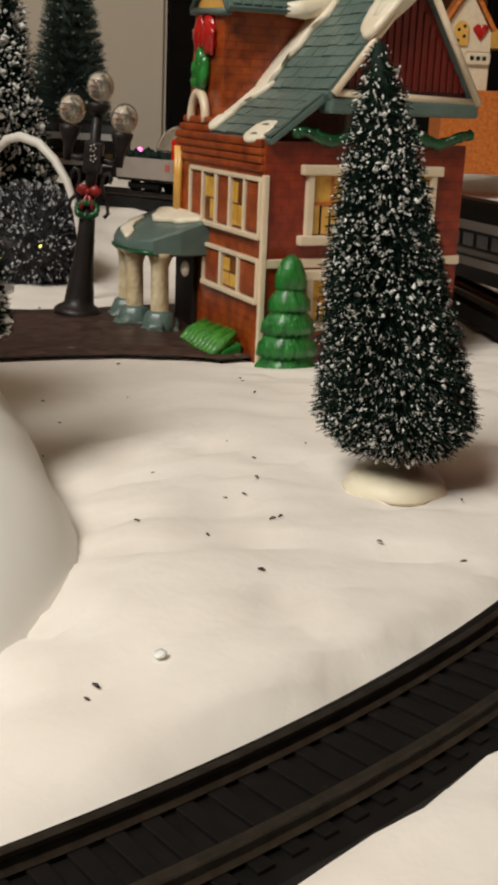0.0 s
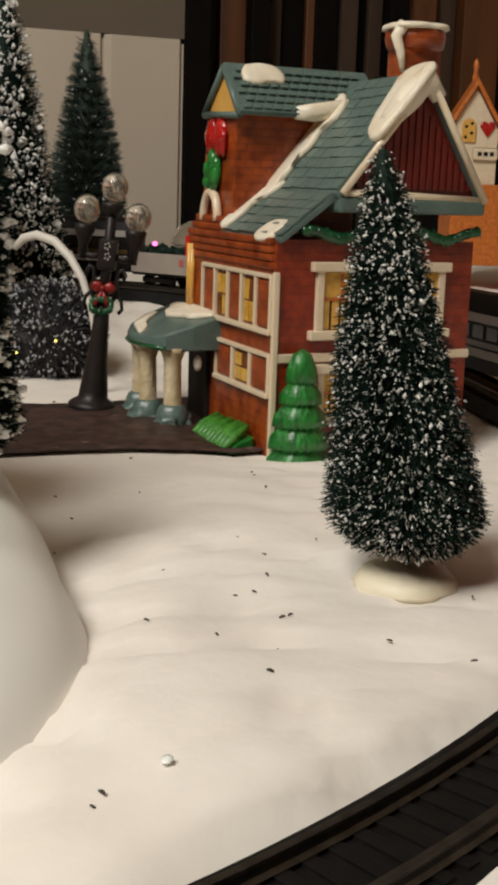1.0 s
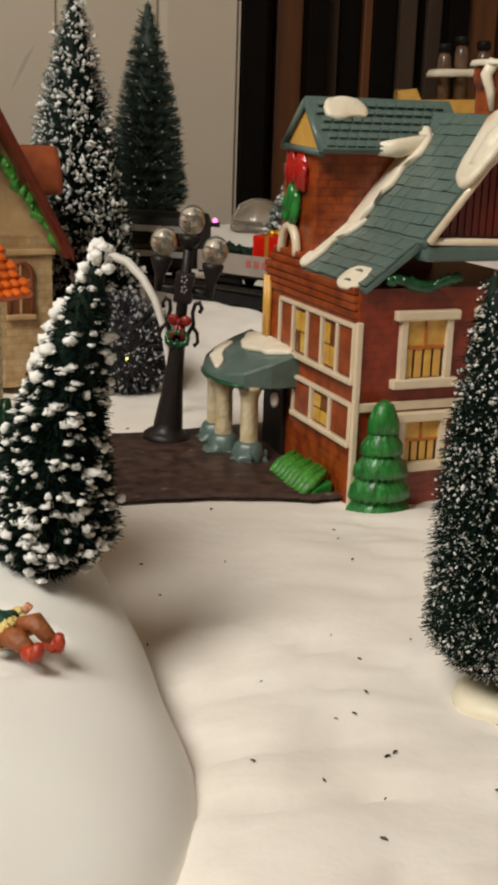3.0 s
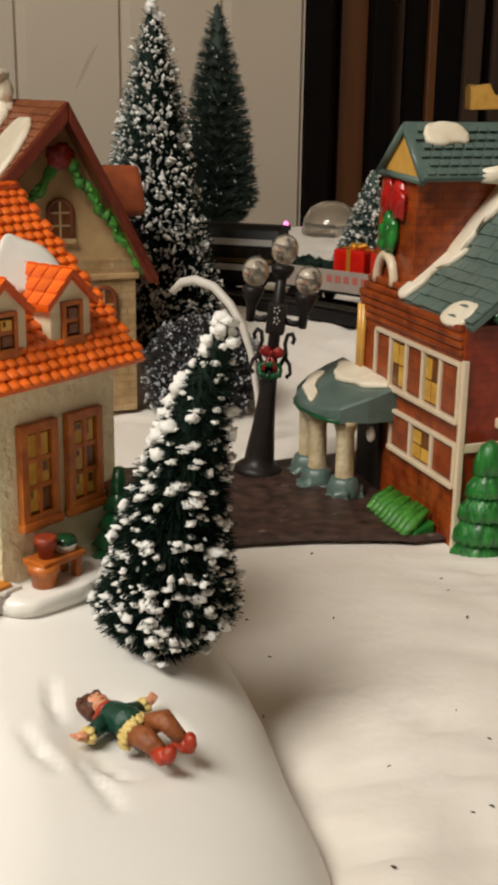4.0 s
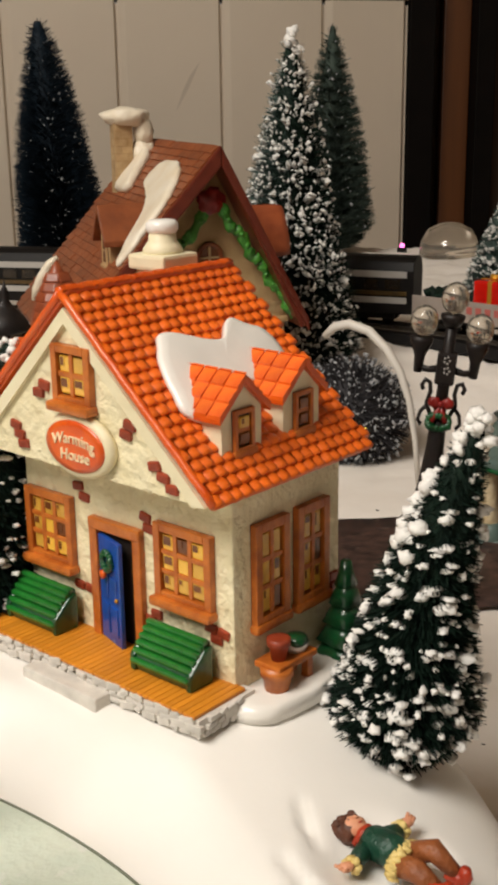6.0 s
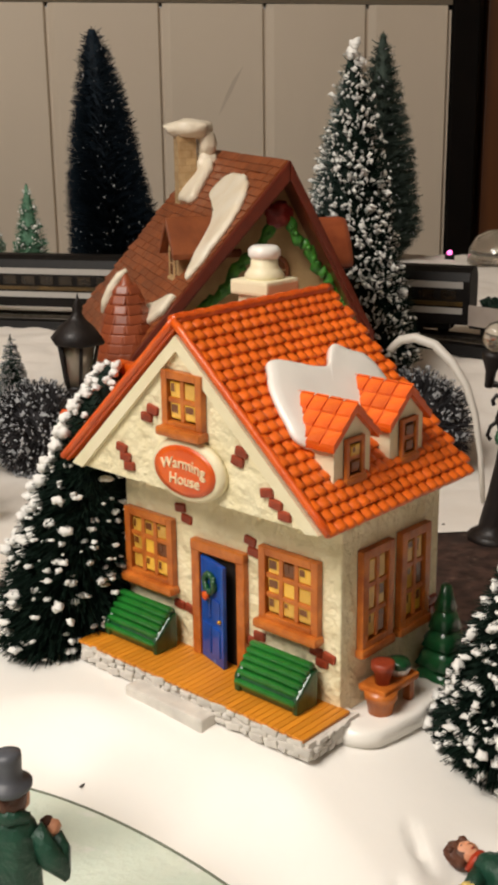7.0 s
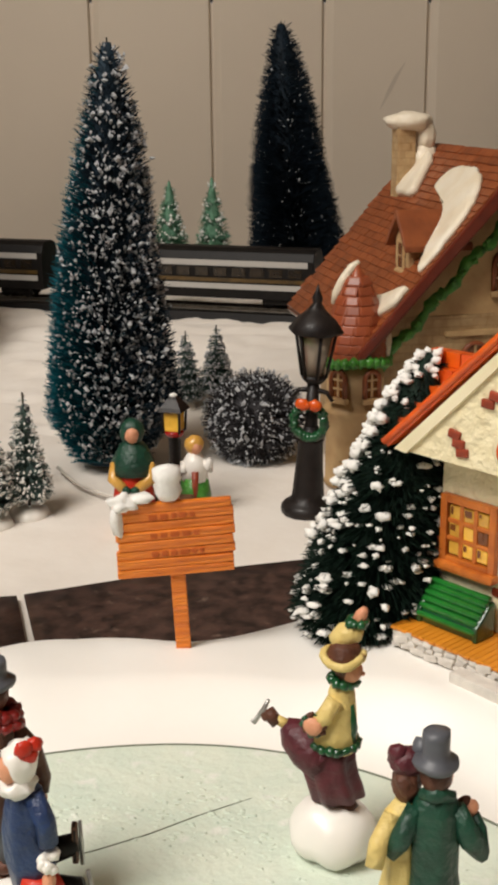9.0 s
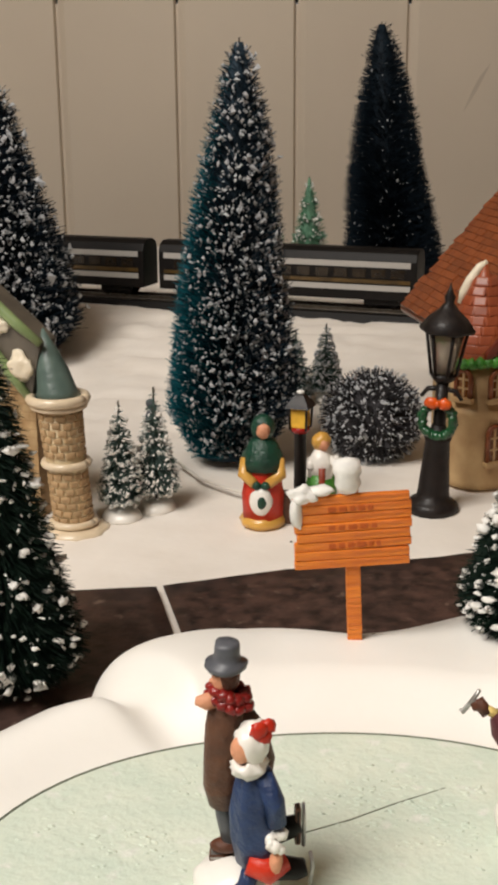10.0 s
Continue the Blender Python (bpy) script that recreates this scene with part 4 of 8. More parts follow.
lathe(bm, [(0.3, 0.1), (0.4, 0.75), (0.46, 0.76), (0.46, 1.0)], 14, 0, (0.15, -0.5, 0))
part("big_pot", bm, M_FRAME, tb, "tall terracotta pot")
bm = BM()
lathe(bm, [(0.2, 1.1), (0.28, 1.55), (0.33, 1.56), (0.33, 1.75), (0.25, 1.76)], 14, 0, (0.1, -0.35, 0))
part("small_pot", bm, M_ACCENT, tb, "small terracotta pot")
bm = BM()
lathe(bm, [(0.3, 1.1), (0.38, 1.3), (0.34, 1.36)], 14, 0, (0.05, 0.42, 0))
part("bowl", bm, M_SNOWBRIGHT, tb, "white bowl")
bm = BM()
lathe(bm, [(0.36, 1.34), (0.3, 1.5), (0.05, 1.56)], 14, 0, (0.05, 0.42, 0), 0.2)
part("plant", bm, M_DEEPGREEN, tb, "low green plant")
bm = BM()
for k in range(5):
    lathe(bm, [(0.2, 0), (0.95 - 0.15 * k, 0.08), (0.66 - 0.11 * k, 0.5), (0.15, 0.8)], 14, 0, (0.25, 5.9, 0.05 + 0.55 * k), 0.35)
part("shrub", bm, M_DEEPGREEN, wh, "small dark green moulded fir", True)

# ---- the brick house ----
random.seed(4)
bh = thing("brick_house", -0.4, 52.6, -0.72, 27, "red brick house with grey-green slate roofs patched with snow", "house")
bh.scale = (1, 1, 1.024)
# the front takes the darker copy, its shade painted in; the side the lit one
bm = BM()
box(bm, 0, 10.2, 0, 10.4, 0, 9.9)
part("front_wall", bm, M_BRICKSHADED, bh, "red brick walls with the front's shade in their colour")
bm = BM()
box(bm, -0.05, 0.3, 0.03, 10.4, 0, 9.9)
part("side_wall", bm, M_BRICK, bh, "red brick side wall in the lit tone")
bm = BM()
for i, z in enumerate((8.6, 8.95, 9.3, 9.65)):
    box(bm, -0.2 - 0.05 * i, 0.4, 0.15, 10.3, z, z + 0.32, 0, 0.08)
for i, z in enumerate((10.0, 10.35)):
    box(bm, -0.15 + 0.15 * i, 0.6, 6.5, 10.2 - 0.1 * i, z, z + 0.32, 0, 0.08)
part("corbel", bm, M_BRICK, bh, "projecting courses of brick under the eave")
bm = BM()
prism(bm, [(6.1, 9.8), (10.3, 9.8), (9.75, 15.4), (6.1, 15.4)], 0.4, 7.0, "x", 0, 0.06)
part("tower", bm, M_BRICK, bh, "brick tower over the side door")
bm = BM()
prism(bm, [(4.6, 15.35), (8.85, 15.5), (6.55, 17.35)], 0.0, 5.0, "x")
part("tower_gable", bm, M_YELLOW, bh, "yellow glazed gable of the tower", at=P3(0.35, 0.75, 0))
bm = BM()
for a, c in (((4.45, 15.3), (6.55, 17.5)), ((8.95, 15.5), (6.6, 17.5))):
    tube(bm, [(-0.12, a[0], a[1]), (-0.12, c[0], c[1])], 0.17, 8)
tube(bm, [(-0.1, 4.5, 15.25), (-0.1, 8.9, 15.45)], 0.16, 8)
part("gable_trim", bm, M_SLATE, bh, "slate-green edge round the yellow gable", at=P3(0.35, 0.75, 0))
for s, e in ((1, 4.35), (-1, 9.05)):
    bm = BM()
    prism(bm, [(e, 15.25), (6.55, 17.45), (6.55, 17.75), (e - 0.15 * s, 15.45)], -0.2, 7.6, "x", 0, 0.06)
    part("tower_roof", bm, M_SLATE, bh, "slate roof of the tower", at=P3(0.35, 0.75, 0))
bm = BM()
box(bm, -0.2, 0.2, -0.04, 0.26, 0, 0.11, 0, 0.03)
sl_m = mesh("slate", bm, M_SLATE)
d = Vector((0, 6.55 - 4.3, 17.75 - 15.45)).normalized()
tf = plane_at((0.25, 5.03, 15.5), (1, 0, 0), d)
for j in range(6):
    for i in range(13):
        m = tf @ Matrix.Translation((0.3 + i * 0.52 + (0.26 if j % 2 else 0), 0.08 + j * 0.49, 0.02))
        put(sl_m, "slate", bh, Matrix.Translation(m.translation * CM) @ m.to_3x3().to_4x4())
# main roof: steep upper slope, easier lower slope, front gable
for pts in ([(6.75, 16.75), (2.5, 11.6), (2.3, 11.9), (6.75, 17.2)], [(6.75, 16.75), (10.0, 11.5), (10.2, 11.8), (6.75, 17.2)]):
    bm = BM()
    prism(bm, pts, -0.85, 9.2, "y", 0, 0.08)
    part("roof_slope", bm, M_SLATE, bh, "grey-green slate roof slope")
bm = BM()
prism(bm, [(2.8, 11.75), (0.0, 9.72), (-0.1, 9.98), (2.6, 12.05)], -0.45, 6.5, "y", 0, 0.08)
part("lower_roof", bm, M_SLATE, bh, "lower slate slope over the corner")
slates = {}
for w_ in (0.42, 0.8, 1.0, 1.25):
    bm = BM()
    box(bm, 0, w_ - 0.015, 0, 0.6, 0, 0.1, 0, 0.02)
    slates[w_] = mesh("slate", bm, M_SLATE)
for org, up_, n_, wide_ in (((2.42, -0.85, 12.02), (4.45, 0, 5.3), 11, 5.9), ((-0.1, -0.45, 10.02), (2.7, 0, 2.07), 5, 6.6)):
    tm = plane_at(org, (0, 1, 0), up_)
    for j in range(n_):
        x0 = 0.02
        while x0 < wide_ - 0.3:
            w_ = random.choice([w for w in slates if x0 + w < wide_ + 0.25])
            m = tm @ Matrix.Translation((x0, 0.03 + j * 0.6 + random.uniform(-0.04, 0.04), random.uniform(0, 0.03))) @ Matrix.Rotation(radians(-4), 4, "X")
            put(slates[w_], "slate", bh, Matrix.Translation(m.translation * CM) @ m.to_3x3().to_4x4())
            x0 += w_
bm = BM()
prism(bm, [(2.7, 11.8), (9.9, 11.6), (9.9, 12.0), (6.75, 16.6), (2.9, 12.0)], -0.35, 3.0, "y")
part("gable_wall", bm, M_GABLE, bh, "dark red boarded gable")
for i in range(18):
    x = 3.3 + i * 0.36
    top = 12.1 + min((x - 2.9) * 4.4 / 3.7, (9.9 - x) * 4.6 / 3.4) - 0.3
    if top > 12.4:
        bm = BM()
        box(bm, -0.14, 0.14, -0.06, 0.06, 0, top - 12.15, 0, 0.03)
        part("board", bm, M_GABLE, bh, at=P3(x, -0.4, 12.15))
bm = BM()
tube(bm, [(2.8, -0.72, 11.95), (9.95, -0.72, 11.75)], 0.18, 8)
tube(bm, [(2.6, -0.9, 11.9), (6.75, -0.9, 16.9)], 0.17, 8)
tube(bm, [(10.05, -0.9, 11.7), (6.75, -0.9, 16.9)], 0.17, 8)
part("gable_trim", bm, M_WHITEPAINT, bh, "pale trim round the gable")
bm = BM()
box(bm, 2.5, 10.1, -0.9, 0.3, 11.1, 11.75, 0, 0.15)
part("cornice", bm, M_SLATE, bh, "slate-grey cornice under the gable")
bm = BM()
box(bm, -0.1, 10.3, -0.12, 0.05, 4.55, 4.95, 0, 0.06)
part("string_course", bm, M_WHITEPAINT, bh, "cream band across the front")
bm = BM()
box(bm, -0.15, 0.13, -0.15, 0.13, 0, 8.5, 0, 0.06)
part("corner_post", bm, M_WHITEPAINT, bh, "cream corner strip")


def face_window(parent, x, z, w, h):
    wn = new("window")
    wn.parent, wn.matrix_basis = parent, P3(x, 0, z)
    wn.empty_display_size = 0.005
    bm = BM()
    box(bm, -w / 2 - 0.45, w / 2 + 0.45, -0.38, 0.05, h - 0.02, h + 0.42, 0, 0.08)
    part("lintel", bm, M_WHITEPAINT, wn, "cream lintel")
    bm = BM()
    box(bm, -w / 2 - 0.5, w / 2 + 0.5, -0.42, 0.05, -0.4, 0.02, 0, 0.08)
    part("sill", bm, M_WHITEPAINT, wn, "cream sill")
    for s in (-1, 1):
        bm = BM()
        box(bm, s * w / 2 - 0.17, s * w / 2 + 0.17, -0.28, 0.05, 0, h, 0, 0.05)
        part("jamb", bm, M_WHITEPAINT, wn, "cream jamb")
    bm = BM()
    box(bm, -w / 2, w / 2, -0.04, 0.03, 0, h)
    part("recess", bm, M_SHADE, wn)
    bm = BM()
    box(bm, -w / 2 + 0.15, w / 2 - 0.15, -0.08, -0.03, h * 0.55, h - 0.05, 0, 0.02)
    part("upper_pane", bm, M_PANE, wn, "amber pane")
    k = 4
    for i in range(k):
        bm = BM()
        x0 = -w / 2 + 0.2 + (w - 0.4) * i / k
        box(bm, x0, x0 + (w - 0.4) / k - 0.12, -0.1, -0.03, 0.05, h * 0.5, 0, 0.03)
        part("pane", bm, M_PANE if i % 2 == 0 else M_YELLOW, wn)
    bm = BM()
    box(bm, -0.06, 0.06, -0.14, -0.02, h * 0.5, h - 0.02, 0, 0.02)
    box(bm, -w / 2, w / 2, -0.14, -0.02, h * 0.5, h * 0.56, 0, 0.02)
    part("glazing_bar", bm, M_FRAME, wn)


face_window(bh, 3.25, 5.95, 2.3, 2.6)
face_window(bh, 7.3, 5.95, 2.3, 2.6)
face_window(bh, 3.35, 2.15, 2.1, 1.9)
face_window(bh, 7.3, 2.15, 2.1, 1.9)


def side_group(z0, z1, ya, yb, cols):
    """A white framed band on the side wall: brick panels and windows in turn."""
    g = new("window")
    g.parent, g.matrix_basis = bh, P3(-0.06, 0, 0, 0, 0, -90)
    g.empty_display_size = 0.005
    # local x = -house y, local -y = outwards
    bm = BM()
    box(bm, -yb, -ya, -0.22, 0.04, z1 - 0.2, z1, 0, 0.06)
    part("head", bm, M_WHITEPAINT, g, "cream head rail")
    bm = BM()
    box(bm, -yb - 0.1, -ya + 0.1, -0.28, 0.04, z0, z0 + 0.24, 0, 0.07)
    part("sill", bm, M_WHITEPAINT, g, "cream sill rail")
    for i in range(cols + 1):
        y = ya + (yb - ya) * i / cols
        bm = BM()
        box(bm, -y - 0.105, -y + 0.105, -0.2, 0.04, z0 + 0.2, z1 - 0.1, 0, 0.05)
        part("upright", bm, M_WHITEPAINT, g, "cream upright")
    for i in range(cols):
        y0, y1 = ya + (yb - ya) * i / cols, ya + (yb - ya) * (i + 1) / cols
        bm = BM()
        if i % 2:
            box(bm, -y1 + 0.15, -y0 - 0.15, -0.04, 0.02, z0 + 0.3, z1 - 0.28)
            part("recess", bm, M_PANEDARK, g)
            for k in range(2):
                for q in range(2):
                    bm = BM()
                    xa = -y1 + 0.22 + k * (y1 - y0 - 0.4) / 2
                    za = z0 + 0.36 + q * (z1 - z0 - 0.68) / 2
                    box(bm, xa, xa + (y1 - y0 - 0.4) / 2 - 0.08, -0.09, -0.03, za, za + (z1 - z0 - 0.68) / 2 - 0.08, 0, 0.03)
                    part("pane", bm, M_PANE if (k + q + i) % 3 else M_PANEDARK, g)
        else:
            box(bm, -y1 + 0.15, -y0 - 0.15, -0.1, 0.02, z0 + 0.3, z1 - 0.28, 0, 0.03)
            part("brick_panel", bm, M_BRICK, g, "orange brick panel")


side_group(5.75, 8.4, 0.15, 8.4, 5)
side_group(2.95, 4.95, 0.15, 6.4, 3)
# tower dressings
bm = BM()
ball(bm, (0.25, 8.6, 14.3), (0.3, 0.7, 0.95), 0, 3, 0.4, 2)
ball(bm, (0.25, 7.5, 14.2), (0.3, 0.7, 0.9), 0, 3, 0.4, 5)
ball(bm, (0.15, 8.05, 14.2), (0.25, 0.4, 0.5), 0, 2, 0.3, 1)
part("bow", bm, M_RED, bh, "big red glazed bow on the tower")
bm = BM()
for i in range(14):
    a = random.uniform(0, 6.28)
    ball(bm, (0.2 - 0.1 * random.random(), 8.3 + 0.62 * math.cos(a) * random.random() ** 0.5, 12.55 + 0.72 * math.sin(a) * random.random() ** 0.5), (0.25, 0.4, 0.55), 0, 2, 0.5, i)
tagged(part("wreath", bm, M_GLOSSGREEN, bh, "round green glazed wreath on the tower"), kind="stuff")
bm = BM()
tube(bm, [(0.15, 8.4 + 0.95 * math.cos(a), 10.4 + 1.35 * math.sin(a)) for a in [math.pi * i / 12 for i in range(13)]], 0.24, 8)
part("arch", bm, M_WHITEPAINT, bh, "small white arch over a niche")
bm = BM()
for y in (9.9, 10.3):
    tube(bm, [(-0.2, y, 5.9), (-0.2, y, 9.2)], 0.16, 8)
part("downpipe", bm, M_YELLOW, bh, "yellow corner pipe")
for x0, x1, sag in ((1.2, 4.6, 0.25), (6.6, 10.2, 0.25)):
    bm = BM()
    for i in range(40):
        t = i / 39
        ball(bm, (x0 + (x1 - x0) * t, -0.3, 10.3 - sag * math.sin(math.pi * t) * 1.0 + 0.1 * math.sin(9 * t)), (0.24, 0.2, 0.2 + 0.1 * random.random()), 0, 1, 0.6, i)
    tagged(part("garland", bm, M_DEEPGREEN, bh, "green glazed garland under the eave"), kind="stuff")
# snow on the roofs
bm = BM()
snow_slab(bm, [(-0.55, 0.1), (-0.75, 1.1), (-0.6, 1.9), (-1.0, 2.5), (-1.1, 3.5), (0.2, 3.6), (0.35, 1.6), (0.3, 0.1)], 0.26, plane_at((-0.1, 6.2, 10.1), (0, 1, 0), (2.7, 0, 2.07)), 0, 3.0)
snow_slab(bm, [(-0.95, -0.2), (-1.2, 0.9), (-0.95, 1.6), (-1.4, 2.4), (-1.25, 3.2), (-1.65, 3.9), (-1.75, 4.7), (-1.2, 5.4), (0.1, 5.6), (0.2, 3), (0.2, 0)], 0.3, plane_at((2.35, 6.2, 12.05), (0, 1, 0), (4.45, 0, 5.3)), 0, 8.0)
tube(bm, [(3.1, 5.2, 15.5), (4.0, 5.1, 15.55), (5.0, 5.05, 15.7), (6.0, 5.1, 15.95)], [0.3, 0.42, 0.42, 0.35], 12, 0, 0.7)
part("valley_snow", bm, M_SNOWGLAZE, bh, "cream snow along the foot of the tower wall", True)
bm = BM()
snow_slab(bm, [(0.6, -0.2), (2.2, -0.25), (2.6, 0.5), (2.2, 1.0), (1.0, 1.1), (0.5, 0.6)], 0.16, plane_at((-0.1, -0.4, 9.98), (0, 1, 0), (2.8, 0, 2.1)))
part("roof_snow", bm, M_SNOWGLAZE, bh, "patch of snow at the corner eave", True)
bm = BM()
snow_slab(bm, [(0.7, 1.7), (2.4, 1.75), (2.8, 2.3), (2.3, 2.85), (1.0, 2.9), (0.6, 2.4)], 0.28, tf)
part("roof_snow", bm, M_SNOWGLAZE, bh, "patch of snow on the tower ridge", True)
bm = BM()
snow_slab(bm, [(-0.6, 3.2), (0.5, 3.0), (1.3, 4.6), (1.6, 6.9), (-0.6, 7.0)], 0.3, plane_at((2.3, -0.6, 11.95), (0, 1, 0), (4.4, 0, 5.2)))
tube(bm, [(4.8, -0.6, 14.9), (5.8, -0.6, 16.0), (6.75, -0.6, 16.9), (7.4, -0.6, 16.1)], [0.4, 0.62, 0.66, 0.35], 12)
part("ridge_snow", bm, M_SNOWGLAZE, bh, "thick snow over the front ridge", True)
ck = new("chimney")
ck.parent, ck.matrix_basis = bh, P3(7.8, 2.4, 15.9)
ck.empty_display_size = 0.005
tagged(ck, "red brick chimney with a snow cap")
bm = BM()
box(bm, -1.0, 1.0, -0.85, 0.85, -1.5, 3.0, 0, 0.25)
part("shaft", bm, M_BRICK, ck)
bm = BM()
lathe(bm, [(1.1, 2.3), (1.35, 2.55), (1.42, 2.9), (1.38, 3.25), (1.15, 3.4)], 18)
part("cap", bm, M_BRICK, ck)
bm = BM()
snow_slab(bm, [(-1.4, -1.1), (0, -1.4), (1.2, -1.0), (1.2, 1.0), (-1.2, 1.0)], 0.25, Matrix.Translation((0, 0, 3.3)))
tube(bm, [(-1.1, -0.8, 3.45), (-1.45, -0.75, 2.9), (-1.2, -0.8, 2.2), (-1.1, -0.85, 1.4)], [0.3, 0.28, 0.22, 0.1], 8)
part("snow", bm, M_SNOWGLAZE, ck, "white snow running down the cap", True)
# porch
pq = new("porch")
pq.parent, pq.matrix_basis = bh, P3(-0.1, 9.4, 0)
pq.empty_display_size = 0.005
tagged(pq, "round porch with cream columns and a slate roof")
bm = BM()
PLAN = [(0.1, -3.3), (-1.4, -3.3), (-2.75, -3.05), (-3.2, -2.3), (-3.5, -1.3), (-3.6, -0.2), (-3.4, 1.0), (-2.9, 2.1), (-2.0, 2.9), (-0.9, 3.3), (0.1, 3.4)]


def porch_top(x):
    return 4.85 + 1.15 * (x + 3.5) / 3.6


rows = [[bm.verts.new((x * k, y * k, z if z else porch_top(x * k) + lift)) for x, y in PLAN] for k, z, lift in ((0.94, 4.25, 0), (1.0, 4.35, 0), (1.0, 0, -0.1), (0.97, 0, 0.0))]
for a, c in zip(rows, rows[1:]):
    for i in range(len(PLAN) - 1):
        bm.faces.new((a[i], a[i + 1], c[i + 1], c[i])).smooth = i > 2
    bm.faces.new((a[0], c[0], c[-1], a[-1]))
bm.faces.new(rows[0])
bm.faces.new(rows[-1])
part("roof", bm, M_SLATE, pq, "slate-green lean-to roof with a folded corner")
bm = BM()
tube(bm, [(x * 1.005, y * 1.005, 4.42) for x, y in PLAN[2:]], 0.11, 6)
part("gutter", bm, M_DEEPGREEN, pq, "dark green edge under the roof")
bm = BM()
pt = plane_at((0, 0, porch_top(0)), (1, 0, 1.15 / 3.6), (0, 1, 0))
snow_slab(bm, [(-0.1, -2.9), (-0.9, -2.1), (-1.2, -0.8), (-1.5, 0.2), (-1.3, 1.4), (-0.2, 2.4), (0.1, 0.0)], 0.22, pt, 0, 2.0)
snow_slab(bm, [(-3.5, -0.9), (-3.3, 0.6), (-2.7, 1.9), (-1.7, 2.6), (-1.5, 2.0), (-2.4, 1.0), (-2.8, -0.2)], 0.16, pt, 0, 5.0)
part("roof_snow", bm, M_SNOWGLAZE, pq, "cream snow on the porch roof", True)
for x, y in ((-2.85, -0.7), (-2.15, -2.45), (-2.5, 1.5)):
    bm = BM()
    lathe(bm, [(0.5, 1.2), (0.44, 1.45), (0.4, 2.6), (0.43, 3.7), (0.55, 4.1), (0.8, 4.4)], 14, 0, (x, y, 0), 0.22)
    part("column", bm, M_ROUGHCREAM, pq, "rough cream stone column")
    bm = BM()
    for k in range(4):
        a = 2.1 * k + x
        ball(bm, (x + 0.45 * math.cos(a), y + 0.45 * math.sin(a), 0.3 + 0.25 * (k % 2)), (0.7, 0.7, 0.66), 0, 3, 0.6, k + x)
    lathe(bm, [(0.8, 0.1), (0.78, 1.0), (0.68, 1.5), (0.5, 1.6), (0.2, 1.62)], 16, 0, (x, y, 0), 0.25)
    part("pier", bm, M_SLATE, pq, "lumpy grey-green stone pier")
bm = BM()
lathe(bm, [(3.4, -0.1), (3.4, 0.25), (3.2, 0.3)], 28, 0, (-0.4, 0, 0), 0.1)
part("floor", bm, M_SLATE, pq, "grey-green porch floor")
bm = BM()
box(bm, -0.2, 0.02, -2.0, 0.5, 0.2, 4.3)
part("doorway", bm, M_SHADE, pq, "dark doorway")
bm = BM()
ball(bm, (-0.9, -2.6, 3.6), (0.22, 0.22, 0.4), 0, 2)
part("lantern", bm, M_SNOWBRIGHT, pq, "small white porch lantern")
hd = new("hedge")
hd.parent, hd.matrix_basis = bh, P3(-0.9, 3.6, 0.1)
hd.empty_display_size = 0.005
tagged(hd, "bright green glazed fir branches by the wall")
for i in range(9):
    bm = BM()
    y = -1.9 + i * 0.45
    tube(bm, [(0.6, y + 0.3, 1.1 + 0.2 * random.random()), (-0.3, y, 0.75), (-1.1, y - 0.2, 0.2)], [0.16, 0.3, 0.12], 6)
    part("branch", bm, M_LEAFGREEN, hd)
bm = BM()
prism(bm, [(-1.0, -0.2), (0.7, -0.2), (0.7, 0.9), (-0.2, 0.6)], -2.2, 2.0, "y", 0, 0.1)
part("mound", bm, M_GLOSSGREEN, hd)
fr = new("fir")
fr.parent, fr.matrix_basis = bh, P3(1.05, -0.75, -0.1)
fr.empty_display_size = 0.005
tagged(fr, "glossy green moulded fir at the corner")
for k, (r, z, h) in enumerate(((1.45, 0.0, 1.3), (1.35, 0.95, 1.3), (1.2, 1.95, 1.2), (0.95, 2.95, 1.1), (0.7, 3.85, 1.5))):
    bm = BM()
    n = 44
    rows = []
    for q, (rr, zz) in enumerate(((0.6, 0.0), (1.0, 0.12), (0.95, 0.4), (0.6, 0.85), (0.12 if k == 4 else 0.4, 1.0))):
        rows.append([bm.verts.new((r * rr * (1 + (0.09 if i % 2 else -0.05) * (1 if q in (1, 2) else 0.4)) * math.cos(2 * math.pi * i / n), 0.8 * r * rr * math.sin(2 * math.pi * i / n), z + h * zz - (0.12 if i % 2 and q < 2 else 0))) for i in range(n)])
    skin(bm, rows)
    part("tier", bm, M_FIR, fr, smooth=True)

# ---- the brown-roofed house behind ----
random.seed(6)
th_ = thing("turreted_house", -22.4, 68.6, 0.05, 30, "tan stone house with a steep brown roof and a round turret", "house")
bm = BM()
box(bm, -7.6, 4.2, 0.3, 12, 0, 9.2, 0, 0.05)
part("wall", bm, M_TANBRICK, th_, "tan block walls")
bm = BM()
prism(bm, [(-8.6, 8.2), (4.7, 8.2), (0, 17.2)], 0.35, 12.2, "y")
part("gable", bm, M_TAN, th_, "tan plastered gable")
bm = BM()
prism(bm, [(-9.2, 7.4), (-8.9, 7.0), (0, 17.0), (0, 17.95)], -1.55, 14.7, "y", 0, 0.1)
part("roof_slope", bm, M_SHINGLE, th_, "brown shingled roof slope")
bm = BM()
prism(bm, [(5.0, 8.1), (4.6, 7.9), (0, 17.0), (0, 17.95)], -1.55, 14.7, "y", 0, 0.1)
part("roof_slope", bm, M_EAVE, th_, "red-brown roof slope")
ll = Vector((9.2, 0, 10.4)).normalized()
lf = plane_at((-9.25, -1.5, 7.5), (0, 1, 0), ll)
shingles = {}
